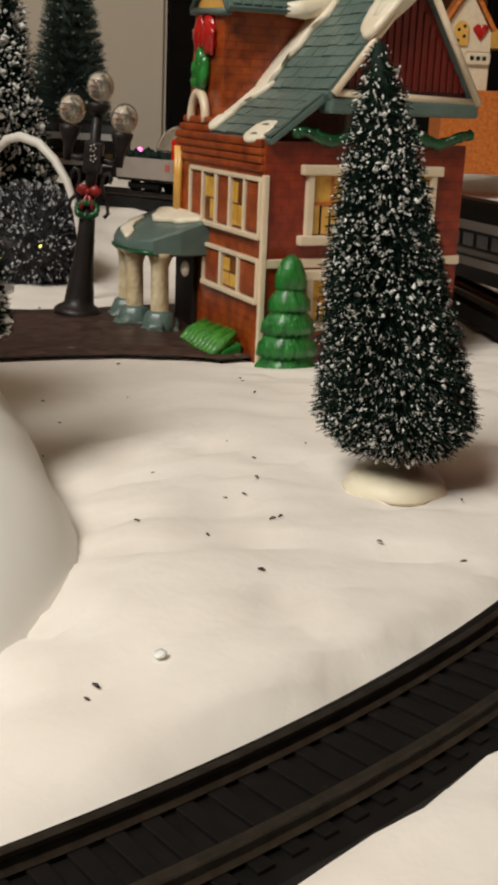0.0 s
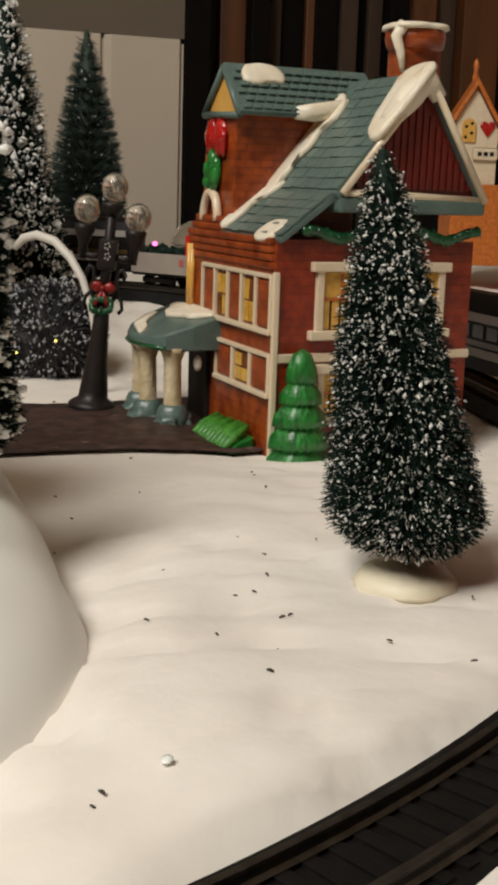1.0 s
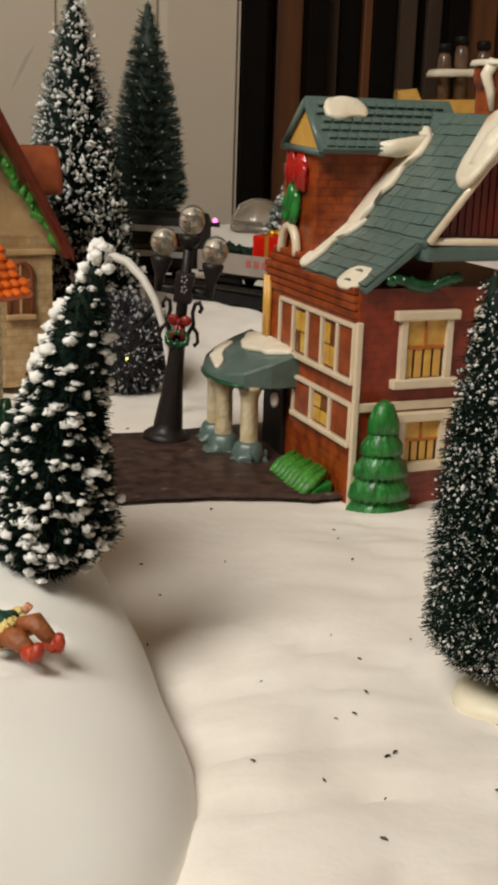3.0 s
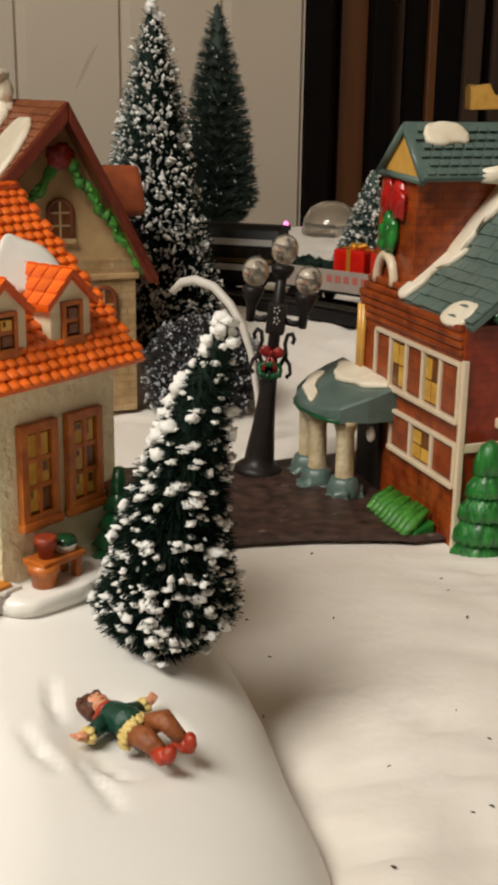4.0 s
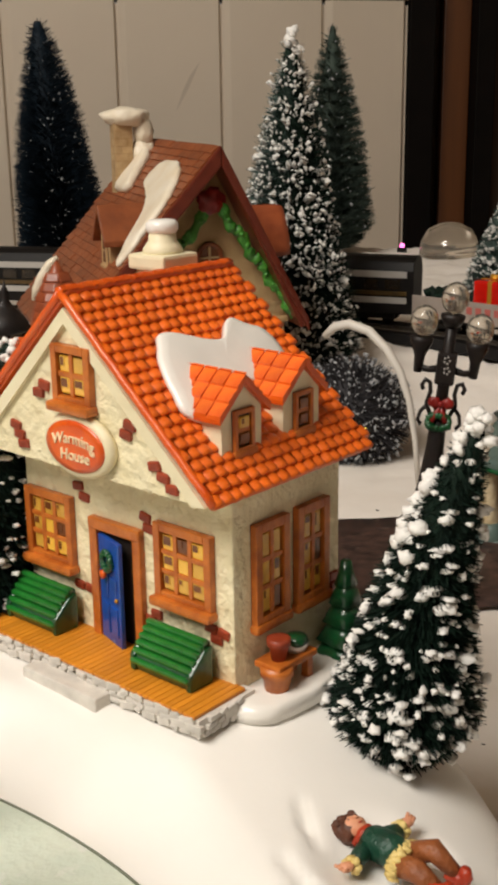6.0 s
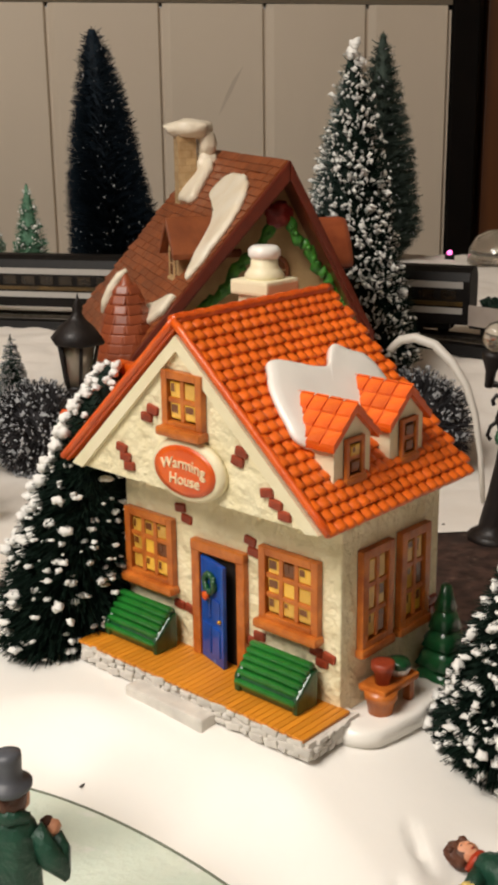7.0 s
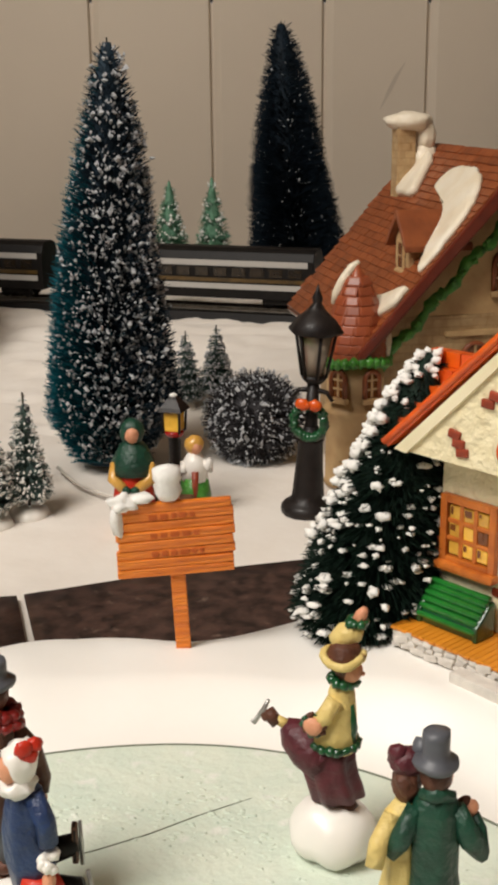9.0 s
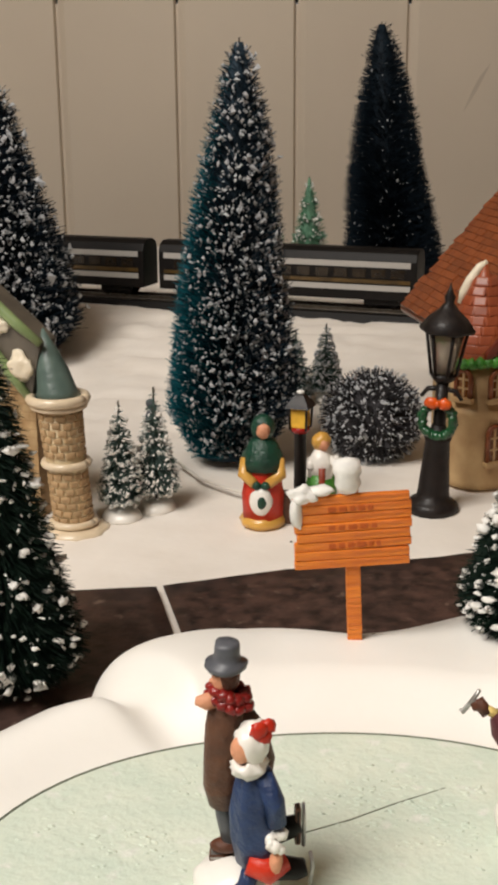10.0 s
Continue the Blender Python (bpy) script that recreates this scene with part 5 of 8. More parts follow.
for w_ in (0.7, 1.3, 1.7, 2.2):
    bm = BM()
    box(bm, 0, w_ - 0.03, 0, 0.58, 0, 0.13, 0, 0.03)
    shingles[w_] = mesh("shingle", bm, M_ROOFBROWN)
for j in range(28):
    x0 = -0.02
    while x0 < 15.6:
        w_ = random.choice([w for w in shingles if x0 + w < 16.3])
        h_ = 0.05 + 0.05 * noise.noise(Vector((x0 * 0.5, j, 0)))
        m = lf @ Matrix.Translation((x0 + 0.02, 0.1 + j * 0.49 + random.uniform(-0.03, 0.03), h_)) @ Matrix.Rotation(radians(-10), 4, "X")
        put(shingles[w_], "shingle", th_, Matrix.Translation(m.translation * CM) @ m.to_3x3().to_4x4())
        x0 += w_
for s, e in ((1, (5.0, 8.2)), (-1, (-9.2, 7.5))):
    bm = BM()
    prism(bm, [(e[0], e[1] - 0.5), (e[0], e[1] + 0.2), (0, 18.0), (0, 16.9)], -1.75, -1.4, "y", 0, 0.1)
    part("barge_board", bm, M_EAVE, th_, "red-brown barge board")
bm = BM()
box(bm, -3.6, 4.4, 0.1, 0.5, 8.0, 8.35, 0, 0.1)
part("string_course", bm, M_TAN, th_, "tan ledge under the gable")


def arched(parent, at, w, h, pm=M_PANEDARK):
    wn = new("window")
    wn.parent, wn.matrix_basis = parent, at
    wn.empty_display_size = 0.005
    arc = [(-w / 2, 0), (w / 2, 0)] + [(w / 2 * math.cos(a), h - w / 2 + w / 2 * math.sin(a)) for a in [math.pi * i / 8 for i in range(9)]]
    bm = BM()
    prism(bm, arc, -0.06, 0.1, "y")
    part("pane", bm, pm, wn)
    bm = BM()
    tube(bm, [(x, -0.1, z) for x, z in arc[1:] + [arc[0]]], 0.14, 6)
    part("frame", bm, M_ROOFBROWN, wn)
    bm = BM()
    box(bm, -0.06, 0.06, -0.13, 0, 0.05, h - 0.05)
    for z in (0.33, 0.66):
        box(bm, -w / 2, w / 2, -0.13, 0, h * z - 0.05, h * z + 0.05)
    part("glazing_bar", bm, M_TAN, wn)
    bm = BM()
    box(bm, -w / 2 - 0.2, w / 2 + 0.2, -0.35, 0.05, -0.3, 0, 0, 0.08)
    part("sill", bm, M_TAN, wn)


arched(th_, P3(-0.2, 0.33, 10.45), 1.35, 2.2)
arched(th_, P3(2.2, 0.25, 4.5), 1.4, 3.1)
arched(th_, P3(-1.8, 0.25, 4.5), 1.4, 3.1)
bm = BM()
for sd, reach, fall in ((-1, 8.6, 1.08), (1, 4.75, 1.42)):
    path = []
    for i in range(49):
        x = sd * reach * i / 48
        path.append((x, -0.5 + 0.06 * math.sin(i * 1.3), 15.0 - abs(x) * fall + 0.22 * math.sin(i * 0.55)))
    tube(bm, path, [0.3 + 0.08 * math.sin(i * 1.7) + 0.05 * math.sin(i * 3.1) for i in range(49)], 8, 0, 0.7)
for i in range(60):
    sd = 1 if i % 3 == 0 else -1
    t = random.random()
    x = sd * t * (8.4 if sd < 0 else 4.6)
    ball(bm, (x, -0.7, 15.0 - abs(x) * (1.08 if sd < 0 else 1.42) + random.uniform(-0.2, 0.2)), (0.16, 0.1, 0.16), 0, 1, 0.8, i)
tagged(part("garland", bm, M_LEAFGREEN, th_, "bumpy green garland along the gable", True), kind="stuff")
bm = BM()
ball(bm, (-0.3, -0.6, 15.1), (0.75, 0.35, 0.7), 0, 3, 0.6, 3)
part("bow", bm, M_DARKRED, th_, "dark red bow at the peak")
# turret at the corner
def cone_r(z):
    return 1.58 * (1 - max(0, (z - 7.2) / 5.2) ** 1.8)


tu = new("turret")
tu.parent, tu.matrix_basis = th_, P3(-8.75, 0.2, 0)
tu.empty_display_size = 0.005
tagged(tu, "round tan turret with a conical tiled roof")
bm = BM()
lathe(bm, [(1.75, 0), (1.65, 0.3), (1.6, 4.0), (1.75, 4.15), (1.75, 4.4), (1.55, 4.5), (1.6, 7.3)], 24)
part("shaft", bm, M_TAN, tu)
bm = BM()
lathe(bm, [(cone_r(7.2 + 0.5 * i), 7.2 + 0.5 * i) for i in range(10)] + [(0.1, 12.25)], 24)
part("cone", bm, M_TURRET, tu)
bm = BM()
box(bm, -0.38, 0.38, -0.14, 0.12, -0.29, 0.29, 0, 0.11)
tt = mesh("tile", bm, M_TURRET)
for j in range(9):
    z = 7.35 + j * 0.5
    r = cone_r(z) + 0.03
    lean_ = math.degrees(math.atan((cone_r(z - 0.2) - cone_r(z + 0.2)) / 0.4)) + 5
    k = max(6, int(2 * math.pi * r / 0.64))
    for i in range(k):
        a = 2 * math.pi * (i + 0.5 * (j % 2)) / k
        put(tt, "tile", tu, P3(r * math.cos(a), r * math.sin(a), z, -lean_, 0, math.degrees(a) + 90))
bm = BM()
for i in range(26):
    a = 2 * math.pi * i / 26
    ball(bm, (1.75 * math.cos(a), 1.75 * math.sin(a), 7.1 + 0.12 * math.sin(3 * a)), 0.36, 0, 1, 0.4, i)
tagged(part("garland", bm, M_LEAFGREEN, tu, "green garland round the turret", True), kind="stuff")
bm = BM()
tube(bm, [(-1.25, 0.3, 10.1), (-1.05, 0.25, 10.7), (-0.7, 0.2, 11.4), (-0.25, 0.1, 12.1), (0.1, 0, 12.4)], [0.12, 0.28, 0.3, 0.25, 0.12], 8)
tube(bm, [(1.4, -0.75, 7.3), (1.5, -0.6, 8.0), (1.45, -0.4, 8.8), (1.3, -0.2, 9.6)], [0.3, 0.4, 0.32, 0.1], 8)
part("snow", bm, M_SNOWGLAZE, tu, "cream snow in the corners of the cone", True)
for a, z, h in ((-75, 5.2, 1.5), (-75, 1.6, 2.0), (-140, 5.2, 1.5)):
    arched(tu, P3(1.6 * math.cos(radians(a)), 1.6 * math.sin(radians(a)), z, 0, 0, a + 90), 0.9, h)
# dormer and snow on the long slope
dq = new("dormer")
dq.parent, dq.matrix_basis = th_, P3(-5.2, 1.9, 11.55, 0, 0, -90) @ Matrix.Scale(1.12, 4)
dq.empty_display_size = 0.005
bm = BM()
prism(bm, [(-1.0, -0.6), (1.0, -0.6), (1.0, 1.5), (0, 2.6), (-1.0, 1.5)], -0.4, 3.2, "y")
part("wall", bm, M_TAN, dq, "tan dormer front")
for s in (-1, 1):
    bm = BM()
    prism(bm, [(0, 2.6), (1.5 * s, 1.05), (1.5 * s, 1.35), (0, 3.0)], -0.8, 2.7, "y", 0, 0.06)
    part("roof", bm, M_ROOFBROWN, dq, "brown dormer roof")
window(dq, P3(0, -0.42, 0.0), 1.0, 1.5, 2, 2, M_TAN, [M_PANEDARK], M_PANEDARK, 0.14, 0.1, 0.12, 0.05)
bm = BM()
snow_slab(bm, [(7.6, 10.9), (7.2, 12.1), (5.2, 12.5), (3.2, 12.2), (1.4, 11.0), (0.5, 9.2), (0.3, 7.4), (0.35, 5.7), (1.3, 6.6), (1.9, 7.9), (3.3, 9.3), (5.0, 10.0)], 0.34, lf @ Matrix.Translation((0, 0, 0.14)), 0, 4.0)
part("roof_snow", bm, M_SNOWGLAZE, th_, "long cream patch of snow on the slope", True)
bm = BM()
snow_slab(bm, [(3.0, 3.1), (1.6, 3.9), (0.15, 4.6), (0.05, 3.6), (0.5, 2.6), (1.4, 2.5)], 0.36, lf @ Matrix.Translation((0, 0, 0.14)))
part("roof_snow", bm, M_SNOWGLAZE, th_, "small patch of snow on the slope", True)
bm = BM()
snow_slab(bm, [(12.5, 9.8), (9.9, 10.0), (10.6, 11.4), (11.9, 12.9), (14.2, 12.8), (13.4, 11.2)], 0.5, lf @ Matrix.Translation((0, 0, 0.12)))
part("roof_snow", bm, M_SNOWGLAZE, th_, "small patch of snow on the slope", True)
ct = new("chimney")
ct.parent, ct.matrix_basis = th_, P3(-2.4, 11.6, 14.0)
ct.empty_display_size = 0.005
tagged(ct, "tan stone chimney with a heavy snow cap")
bm = BM()
box(bm, -0.6, 0.6, -0.65, 0.65, 0, 5.0, 0, 0.12)
part("shaft", bm, M_TANBRICK, ct)
bm = BM()
ball(bm, (0.35, 0, 5.35), (1.55, 1.3, 0.6), 0, 3, 0.25, 4)
ball(bm, (1.35, -0.2, 4.4), (0.65, 0.7, 1.0), 0, 3, 0.25, 9)
ball(bm, (1.3, -0.2, 3.2), (0.75, 0.8, 0.9), 0, 3, 0.25, 2)
part("snow", bm, M_SNOWGLAZE, ct, "thick grey-white snow cap", True)
bm = BM()
prism(bm, [(3.5, 11.2), (7.2, 11.2), (6.9, 12.6), (5.9, 14.2), (5.0, 14.2), (3.9, 12.6)], 1.6, 6.0, "x", 0, 0.5)
part("side_gable", bm, M_TURRET, th_, "rounded red-brown roof of the side gable", True)

# ---- bottle-brush trees ----
def raw(name, verts, faces, material, parent, label="", smooth=False):
    me = bpy.data.meshes.new(name)
    me.from_pydata((np.asarray(verts) * CM).tolist(), [], faces)
    me.materials.append(material)
    if smooth:
        me.polygons.foreach_set("use_smooth", [True] * len(me.polygons))
    ob = new(name, me)
    ob.parent = parent
    return tagged(ob, label)


def profile(u, r, full):
    """The radius of a brush at u (0 foot, 1 tip)."""
    foot = np.clip(0.55 + u / 0.1 * 0.45, 0, 1)
    return r * ((1 - u) ** full) * foot + 0.1


OCTA = np.array([(1, 0, 0), (-1, 0, 0), (0, 1, 0), (0, -1, 0), (0, 0, 1), (0, 0, -1)], float)
OCTF = np.array([(0, 2, 4), (2, 1, 4), (1, 3, 4), (3, 0, 4), (2, 0, 5), (1, 2, 5), (3, 1, 5), (0, 3, 5)])


def blobs(rng, c, size, flat=0.8):
    """Small grains; each is drawn out along a way of its own."""
    n = len(c)
    k = size[:, None, None] * rng.uniform(0.6, 1.4, (n, 6, 1)) * np.array([0.9, 0.9, flat])
    o = OCTA[None] * k
    way = rng.normal(0, 0.6, (n, 1, 3)) + np.array([0, 0, 1.0])
    way /= np.linalg.norm(way, axis=2, keepdims=True)
    o = o + way * (o * way).sum(2, keepdims=True) * 0.9
    v = c[:, None] + o
    f = OCTF[None] + 6 * np.arange(n)[:, None, None]
    return v.reshape(-1, 3), f.reshape(-1, 3).tolist()


def brush(name, x, y, z0, h, r, seed, needles, label, group="", lean=(0, 0), bend=0.0, n=5000, full=0.8, stem=0.06, flock=0, flock_size=0.08, flock_m=None, flock_part=None, chunks=0, chunk_size=0.25, foot=0.0, foot_m=None, width=0.035, rise=0.15, second=None, split=None, core=0.62, tiers=0.0, top_snow=0, edge_snow=0, edge_from=0.3):
    rng = np.random.default_rng(seed)
    t = thing(name, x, y, z0, rng.uniform(0, 360) if not (lean[0] or lean[1] or second) else 0, label, "tree", group)
    s0 = h * stem

    def axis(u):
        k = np.asarray(u)
        return np.stack([lean[0] * k + bend * np.sin(np.pi * k), lean[1] * k, s0 + (h - s0) * k], -1)

    u = 1 - np.sqrt(rng.uniform(0.0004, 1, n)) if full < 1.5 else rng.uniform(0, 1, n)
    if tiers:
        u = np.clip(u + 0.48 / tiers * np.sin(2 * np.pi * u * tiers) / np.pi, 0, 1)
    a = rng.uniform(0, 2 * np.pi, n)
    rad = profile(u, r, full) * rng.uniform(0.86, 1.03, n) * (1 + 0.05 * np.sin(3 * a + seed) + 0.04 * np.sin(9 * u + a))
    out = np.stack([np.cos(a), np.sin(a), np.zeros(n)], -1)
    p0 = axis(u) + out * (rad * core * 0.8)[:, None]
    tip = axis(u) + out * rad[:, None] + np.stack([rng.normal(0, 0.03 * r, n), rng.normal(0, 0.03 * r, n), rad * rise + rng.normal(0, 0.04 * r, n)], -1)
    side = np.cross(tip - p0, rng.normal(0, 1, (n, 3)))
    side /= np.linalg.norm(side, axis=1)[:, None] + 1e-9
    v = np.stack([p0 - side * width, p0 + side * width, tip + side * width * 0.5, tip - side * width * 0.5], 1)
    idx = np.arange(n)
    sets = [(needles, np.ones(n, bool), "crown")]
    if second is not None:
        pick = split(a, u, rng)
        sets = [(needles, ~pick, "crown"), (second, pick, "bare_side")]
    for m, mask, nm in sets:
        w = v[mask].reshape(-1, 3)
        raw(nm, w, (np.arange(len(w)).reshape(-1, 4)).tolist(), m, t)
    bm = BM()
    skin(bm, [ring(bm, Vector(axis(k).tolist()), Vector((float(profile(np.float64(k), r, full)) * core, 0, 0)), Vector((0, float(profile(np.float64(k), r, full)) * core, 0)), 14) for k in np.linspace(0.0, 0.99, 14)])
    part("heart", bm, needles, t, "", True)
    bm = BM()
    tube(bm, [(0, 0, 0)] + [tuple(axis(k)) for k in (0.0, 0.5, 1.0)], [0.09, 0.08, 0.06, 0.05], 6)
    part("stem", bm, M_WIRE, t)
    if flock:
        pick = rng.integers(0, n, flock)
        if flock_part is not None:
            pick = pick[flock_part(a[pick], u[pick], rng)]
        c = tip[pick] + rng.normal(0, 0.02, (len(pick), 3)) - out[pick] * rng.uniform(0, 0.22, len(pick))[:, None] * rad[pick][:, None]
        vv, ff = blobs(rng, c, flock_size * rng.lognormal(0, 0.35, len(c)))
        tagged(raw("frost", vv, ff, flock_m or M_FLOCK, t, "fine white flock on the needles"), kind="stuff")
    if chunks:
        bm = BM()
        pick = [i for i in rng.integers(0, n, chunks) if u[i] > 0.04 or rng.uniform() < 0.35]
        for i in pick:
            s = chunk_size * min(1.6, rng.lognormal(0, 0.35))
            ball(bm, tuple(tip[i] - out[i] * s * 0.5), (s * rng.uniform(0.6, 1.5), s * rng.uniform(0.6, 1.5), s * rng.uniform(0.35, 0.85)), 0, 2 if s > 0.8 * chunk_size else 1, 1.0, float(i))
        for i in range(edge_snow):
            k = rng.uniform(edge_from, 1.0)
            a2 = np.pi + rng.normal(0, 0.35)
            q = axis(k) + np.array([np.cos(a2), np.sin(a2), 0.1]) * float(profile(np.float64(k), r, full)) * rng.uniform(0.8, 0.98)
            s = chunk_size * rng.uniform(0.6, 2.1)
            ball(bm, tuple(q), (s, s, s * 0.85), 0, 2, 0.7, float(i))
        for i in range(top_snow):
            k = 1 - 0.16 * (i / max(1, top_snow))
            q = axis(k) + np.array([rng.normal(0, 0.12), rng.normal(0, 0.12) - 0.15, 0]) * (1 + 6 * (1 - k))
            s = chunk_size * rng.uniform(0.8, 1.7)
            ball(bm, tuple(q), (s, s, s * 0.8), 0, 2, 0.7, float(i))
        tagged(part("snow_clump", bm, M_FLOCK, t, "chunky white flock clumps"), kind="stuff")
    if foot:
        bm = BM()
        lathe(bm, [(foot, 0.0), (foot * 1.02, 0.12), (foot * 0.85, 0.42), (foot * 0.4, 0.6), (0.05, 0.64)], 22, 0, (0, 0, -0.12), 0.12)
        part("base", bm, foot_m or M_CREAMBASE, t, "rounded cream base", True)
    return t


gz = ground_z
G = "bottle-brush trees"
# the dark tree in front of the brick house
brush("tree", 4.3, 33.1, 0.7, 12.1, 2.4, 11, M_NEEDLE, "dark bottle-brush fir with fine white specks on a cream base", G, lean=(-1.35, 0.1), n=20000, full=0.66, stem=0.1, flock=8500, flock_size=0.029, foot=1.5, width=0.022, rise=-0.15, core=0.55)
# two crooked trees with chunky snow
brush("tree", -9.4, 34.0, 3.2, 9.85, 2.2, 12, M_NEEDLE, "crooked dark fir with chunky white snow on the pond bank", G, lean=(1.9, -0.2), bend=-0.3, n=20000, full=0.8, stem=0.04, chunks=560, chunk_size=0.115, width=0.024, rise=-0.06, top_snow=26, core=0.74, edge_snow=50, edge_from=0.6)
brush("tree", -23.6, 38.0, 3.75, 9.8, 2.95, 13, M_NEEDLE, "leaning dark fir with chunky snow behind the cottage", G, lean=(2.1, 0.0), n=20000, full=0.62, stem=0.03, chunks=450, chunk_size=0.11, width=0.026, rise=-0.06, top_snow=14, core=0.74, edge_snow=150)
brush("tree", -42.4, 35.2, -0.5, 15.6, 3.2, 14, M_NEEDLE, "wide dark fir with snow on its tips beside the road", G, lean=(-0.6, 0), n=14000, full=0.75, stem=0.04, chunks=240, chunk_size=0.13, flock=500, width=0.026, rise=-0.15, core=0.55)


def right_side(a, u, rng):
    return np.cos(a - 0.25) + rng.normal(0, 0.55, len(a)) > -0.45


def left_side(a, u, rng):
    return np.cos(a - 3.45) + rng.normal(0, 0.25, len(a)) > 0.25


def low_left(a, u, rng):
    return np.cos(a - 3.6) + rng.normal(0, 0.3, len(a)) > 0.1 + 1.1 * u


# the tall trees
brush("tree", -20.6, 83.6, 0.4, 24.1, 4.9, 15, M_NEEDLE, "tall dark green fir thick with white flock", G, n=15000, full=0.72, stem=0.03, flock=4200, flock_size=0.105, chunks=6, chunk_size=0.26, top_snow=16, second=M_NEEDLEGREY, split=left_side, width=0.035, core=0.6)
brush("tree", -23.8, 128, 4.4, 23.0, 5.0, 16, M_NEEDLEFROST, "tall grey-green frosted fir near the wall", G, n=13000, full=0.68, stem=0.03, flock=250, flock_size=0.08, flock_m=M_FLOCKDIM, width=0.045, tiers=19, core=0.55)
brush("tree", -7.6, 103, 3.2, 9.5, 2.3, 17, M_NEEDLEGREY, "small frosted grey-green fir behind the railway", G, lean=(1.3, 0), n=7000, full=0.8, stem=0.06, flock=1100, flock_size=0.09, width=0.035, tiers=9)
brush("tree", -47.1, 112, 1.8, 25.8, 5.0, 18, M_NEEDLEBLUE, "tall dark blue fir with no snow", G, lean=(-1.7, 0), n=24000, full=0.55, stem=0.03, flock=500, flock_size=0.06, flock_m=M_FLOCKDIM, width=0.04)
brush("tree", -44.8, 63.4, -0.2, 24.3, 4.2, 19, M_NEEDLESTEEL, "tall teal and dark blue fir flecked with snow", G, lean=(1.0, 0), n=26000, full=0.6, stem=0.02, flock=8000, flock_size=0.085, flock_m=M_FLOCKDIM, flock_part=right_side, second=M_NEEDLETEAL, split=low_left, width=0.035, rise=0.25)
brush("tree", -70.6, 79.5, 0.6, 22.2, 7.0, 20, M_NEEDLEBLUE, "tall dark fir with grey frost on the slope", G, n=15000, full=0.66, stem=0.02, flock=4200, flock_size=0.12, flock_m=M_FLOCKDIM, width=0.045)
for x, y, h, r, sd in ((-54.2, 107.4, 12.0, 2.7, 21), (-58.6, 107.6, 11.6, 2.8, 22), (-64.5, 108, 11.0, 2.6, 23)):
    brush("tree", x, y, 1.8, h, r, sd, M_NEEDLELIGHT, "small light green fir with a white tip", G, n=4500, full=0.85, stem=0.05, flock=450, flock_size=0.1, width=0.035, tiers=7)
# small frosted trees on white bases
for x, y, h, r, sd, f in ((-46.6, 53.0, 6.3, 1.4, 24, 1.05), (-45.4, 54.7, 6.7, 1.45, 25, 1.05), (-43.0, 77.4, 5.4, 1.4, 26, 0.7), (-44.9, 76.4, 5.5, 1.35, 27, 0.7)):
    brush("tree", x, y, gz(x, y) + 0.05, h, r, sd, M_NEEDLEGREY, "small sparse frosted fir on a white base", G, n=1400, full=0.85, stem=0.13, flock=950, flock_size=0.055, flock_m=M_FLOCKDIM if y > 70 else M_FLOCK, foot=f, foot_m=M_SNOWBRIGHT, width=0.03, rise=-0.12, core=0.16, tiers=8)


def bush(x, y, z, r, seed, label, lights=()):
    rng = np.random.default_rng(seed)
    t = thing("bush", x, y, z, 0, label, "bush")
    n = 6000
    d = rng.normal(0, 1, (n, 3))
    d /= np.linalg.norm(d, axis=1)[:, None]
    tip = d * r * rng.uniform(0.82, 1.08, n)[:, None] * np.array([1, 1, 0.95])
    tip[:, 2] += r * 0.82
    p0 = tip * 0.72 + np.array([0, 0, r * 0.23])
    side = np.cross(tip - p0, rng.normal(0, 1, (n, 3)))
    side /= np.linalg.norm(side, axis=1)[:, None]
    v = np.stack([p0 - side * 0.035, p0 + side * 0.035, tip + side * 0.02, tip - side * 0.02], 1).reshape(-1, 3)
    raw("crown", v, np.arange(4 * n).reshape(-1, 4).tolist(), M_SISAL, t)
    bm = BM()
    ball(bm, (0, 0, r * 0.82), (r * 0.78, r * 0.78, r * 0.76), 0, 3, 0.15)
    part("heart", bm, M_SISAL, t)
    pick = rng.integers(0, n, 1600)
    vv, ff = blobs(rng, tip[pick], 0.06 * rng.lognormal(0, 0.4, 1600))
    tagged(raw("frost", vv, ff, M_FLOCKDIM, t, "grey-white flock on the twigs"), kind="stuff")
    for c in lights:
        bm = BM()
        ball(bm, c, 0.08, 0, 2)
        part("light", bm, M_YLED, t, "tiny yellow light")
    bm = BM()
    lathe(bm, [(r * 0.6, -0.2), (r * 0.6, 0.1), (0.1, 0.3)], 18)
    part("base", bm, M_FLOCKDIM, t, "frosted base")
    return t


bush(-37.0, 67.6, gz(-37.0, 67.6) + 0.05, 3.08, 31, "round grey frosted bush beside the lamp post")
bush(-15.2, 72.4, gz(-15, 72) - 0.4, 3.6, 32, "round dark frosted bush with tiny yellow lights", ((1.2, -3.2, 3.0), (-1.2, -3.2, 2.2)))
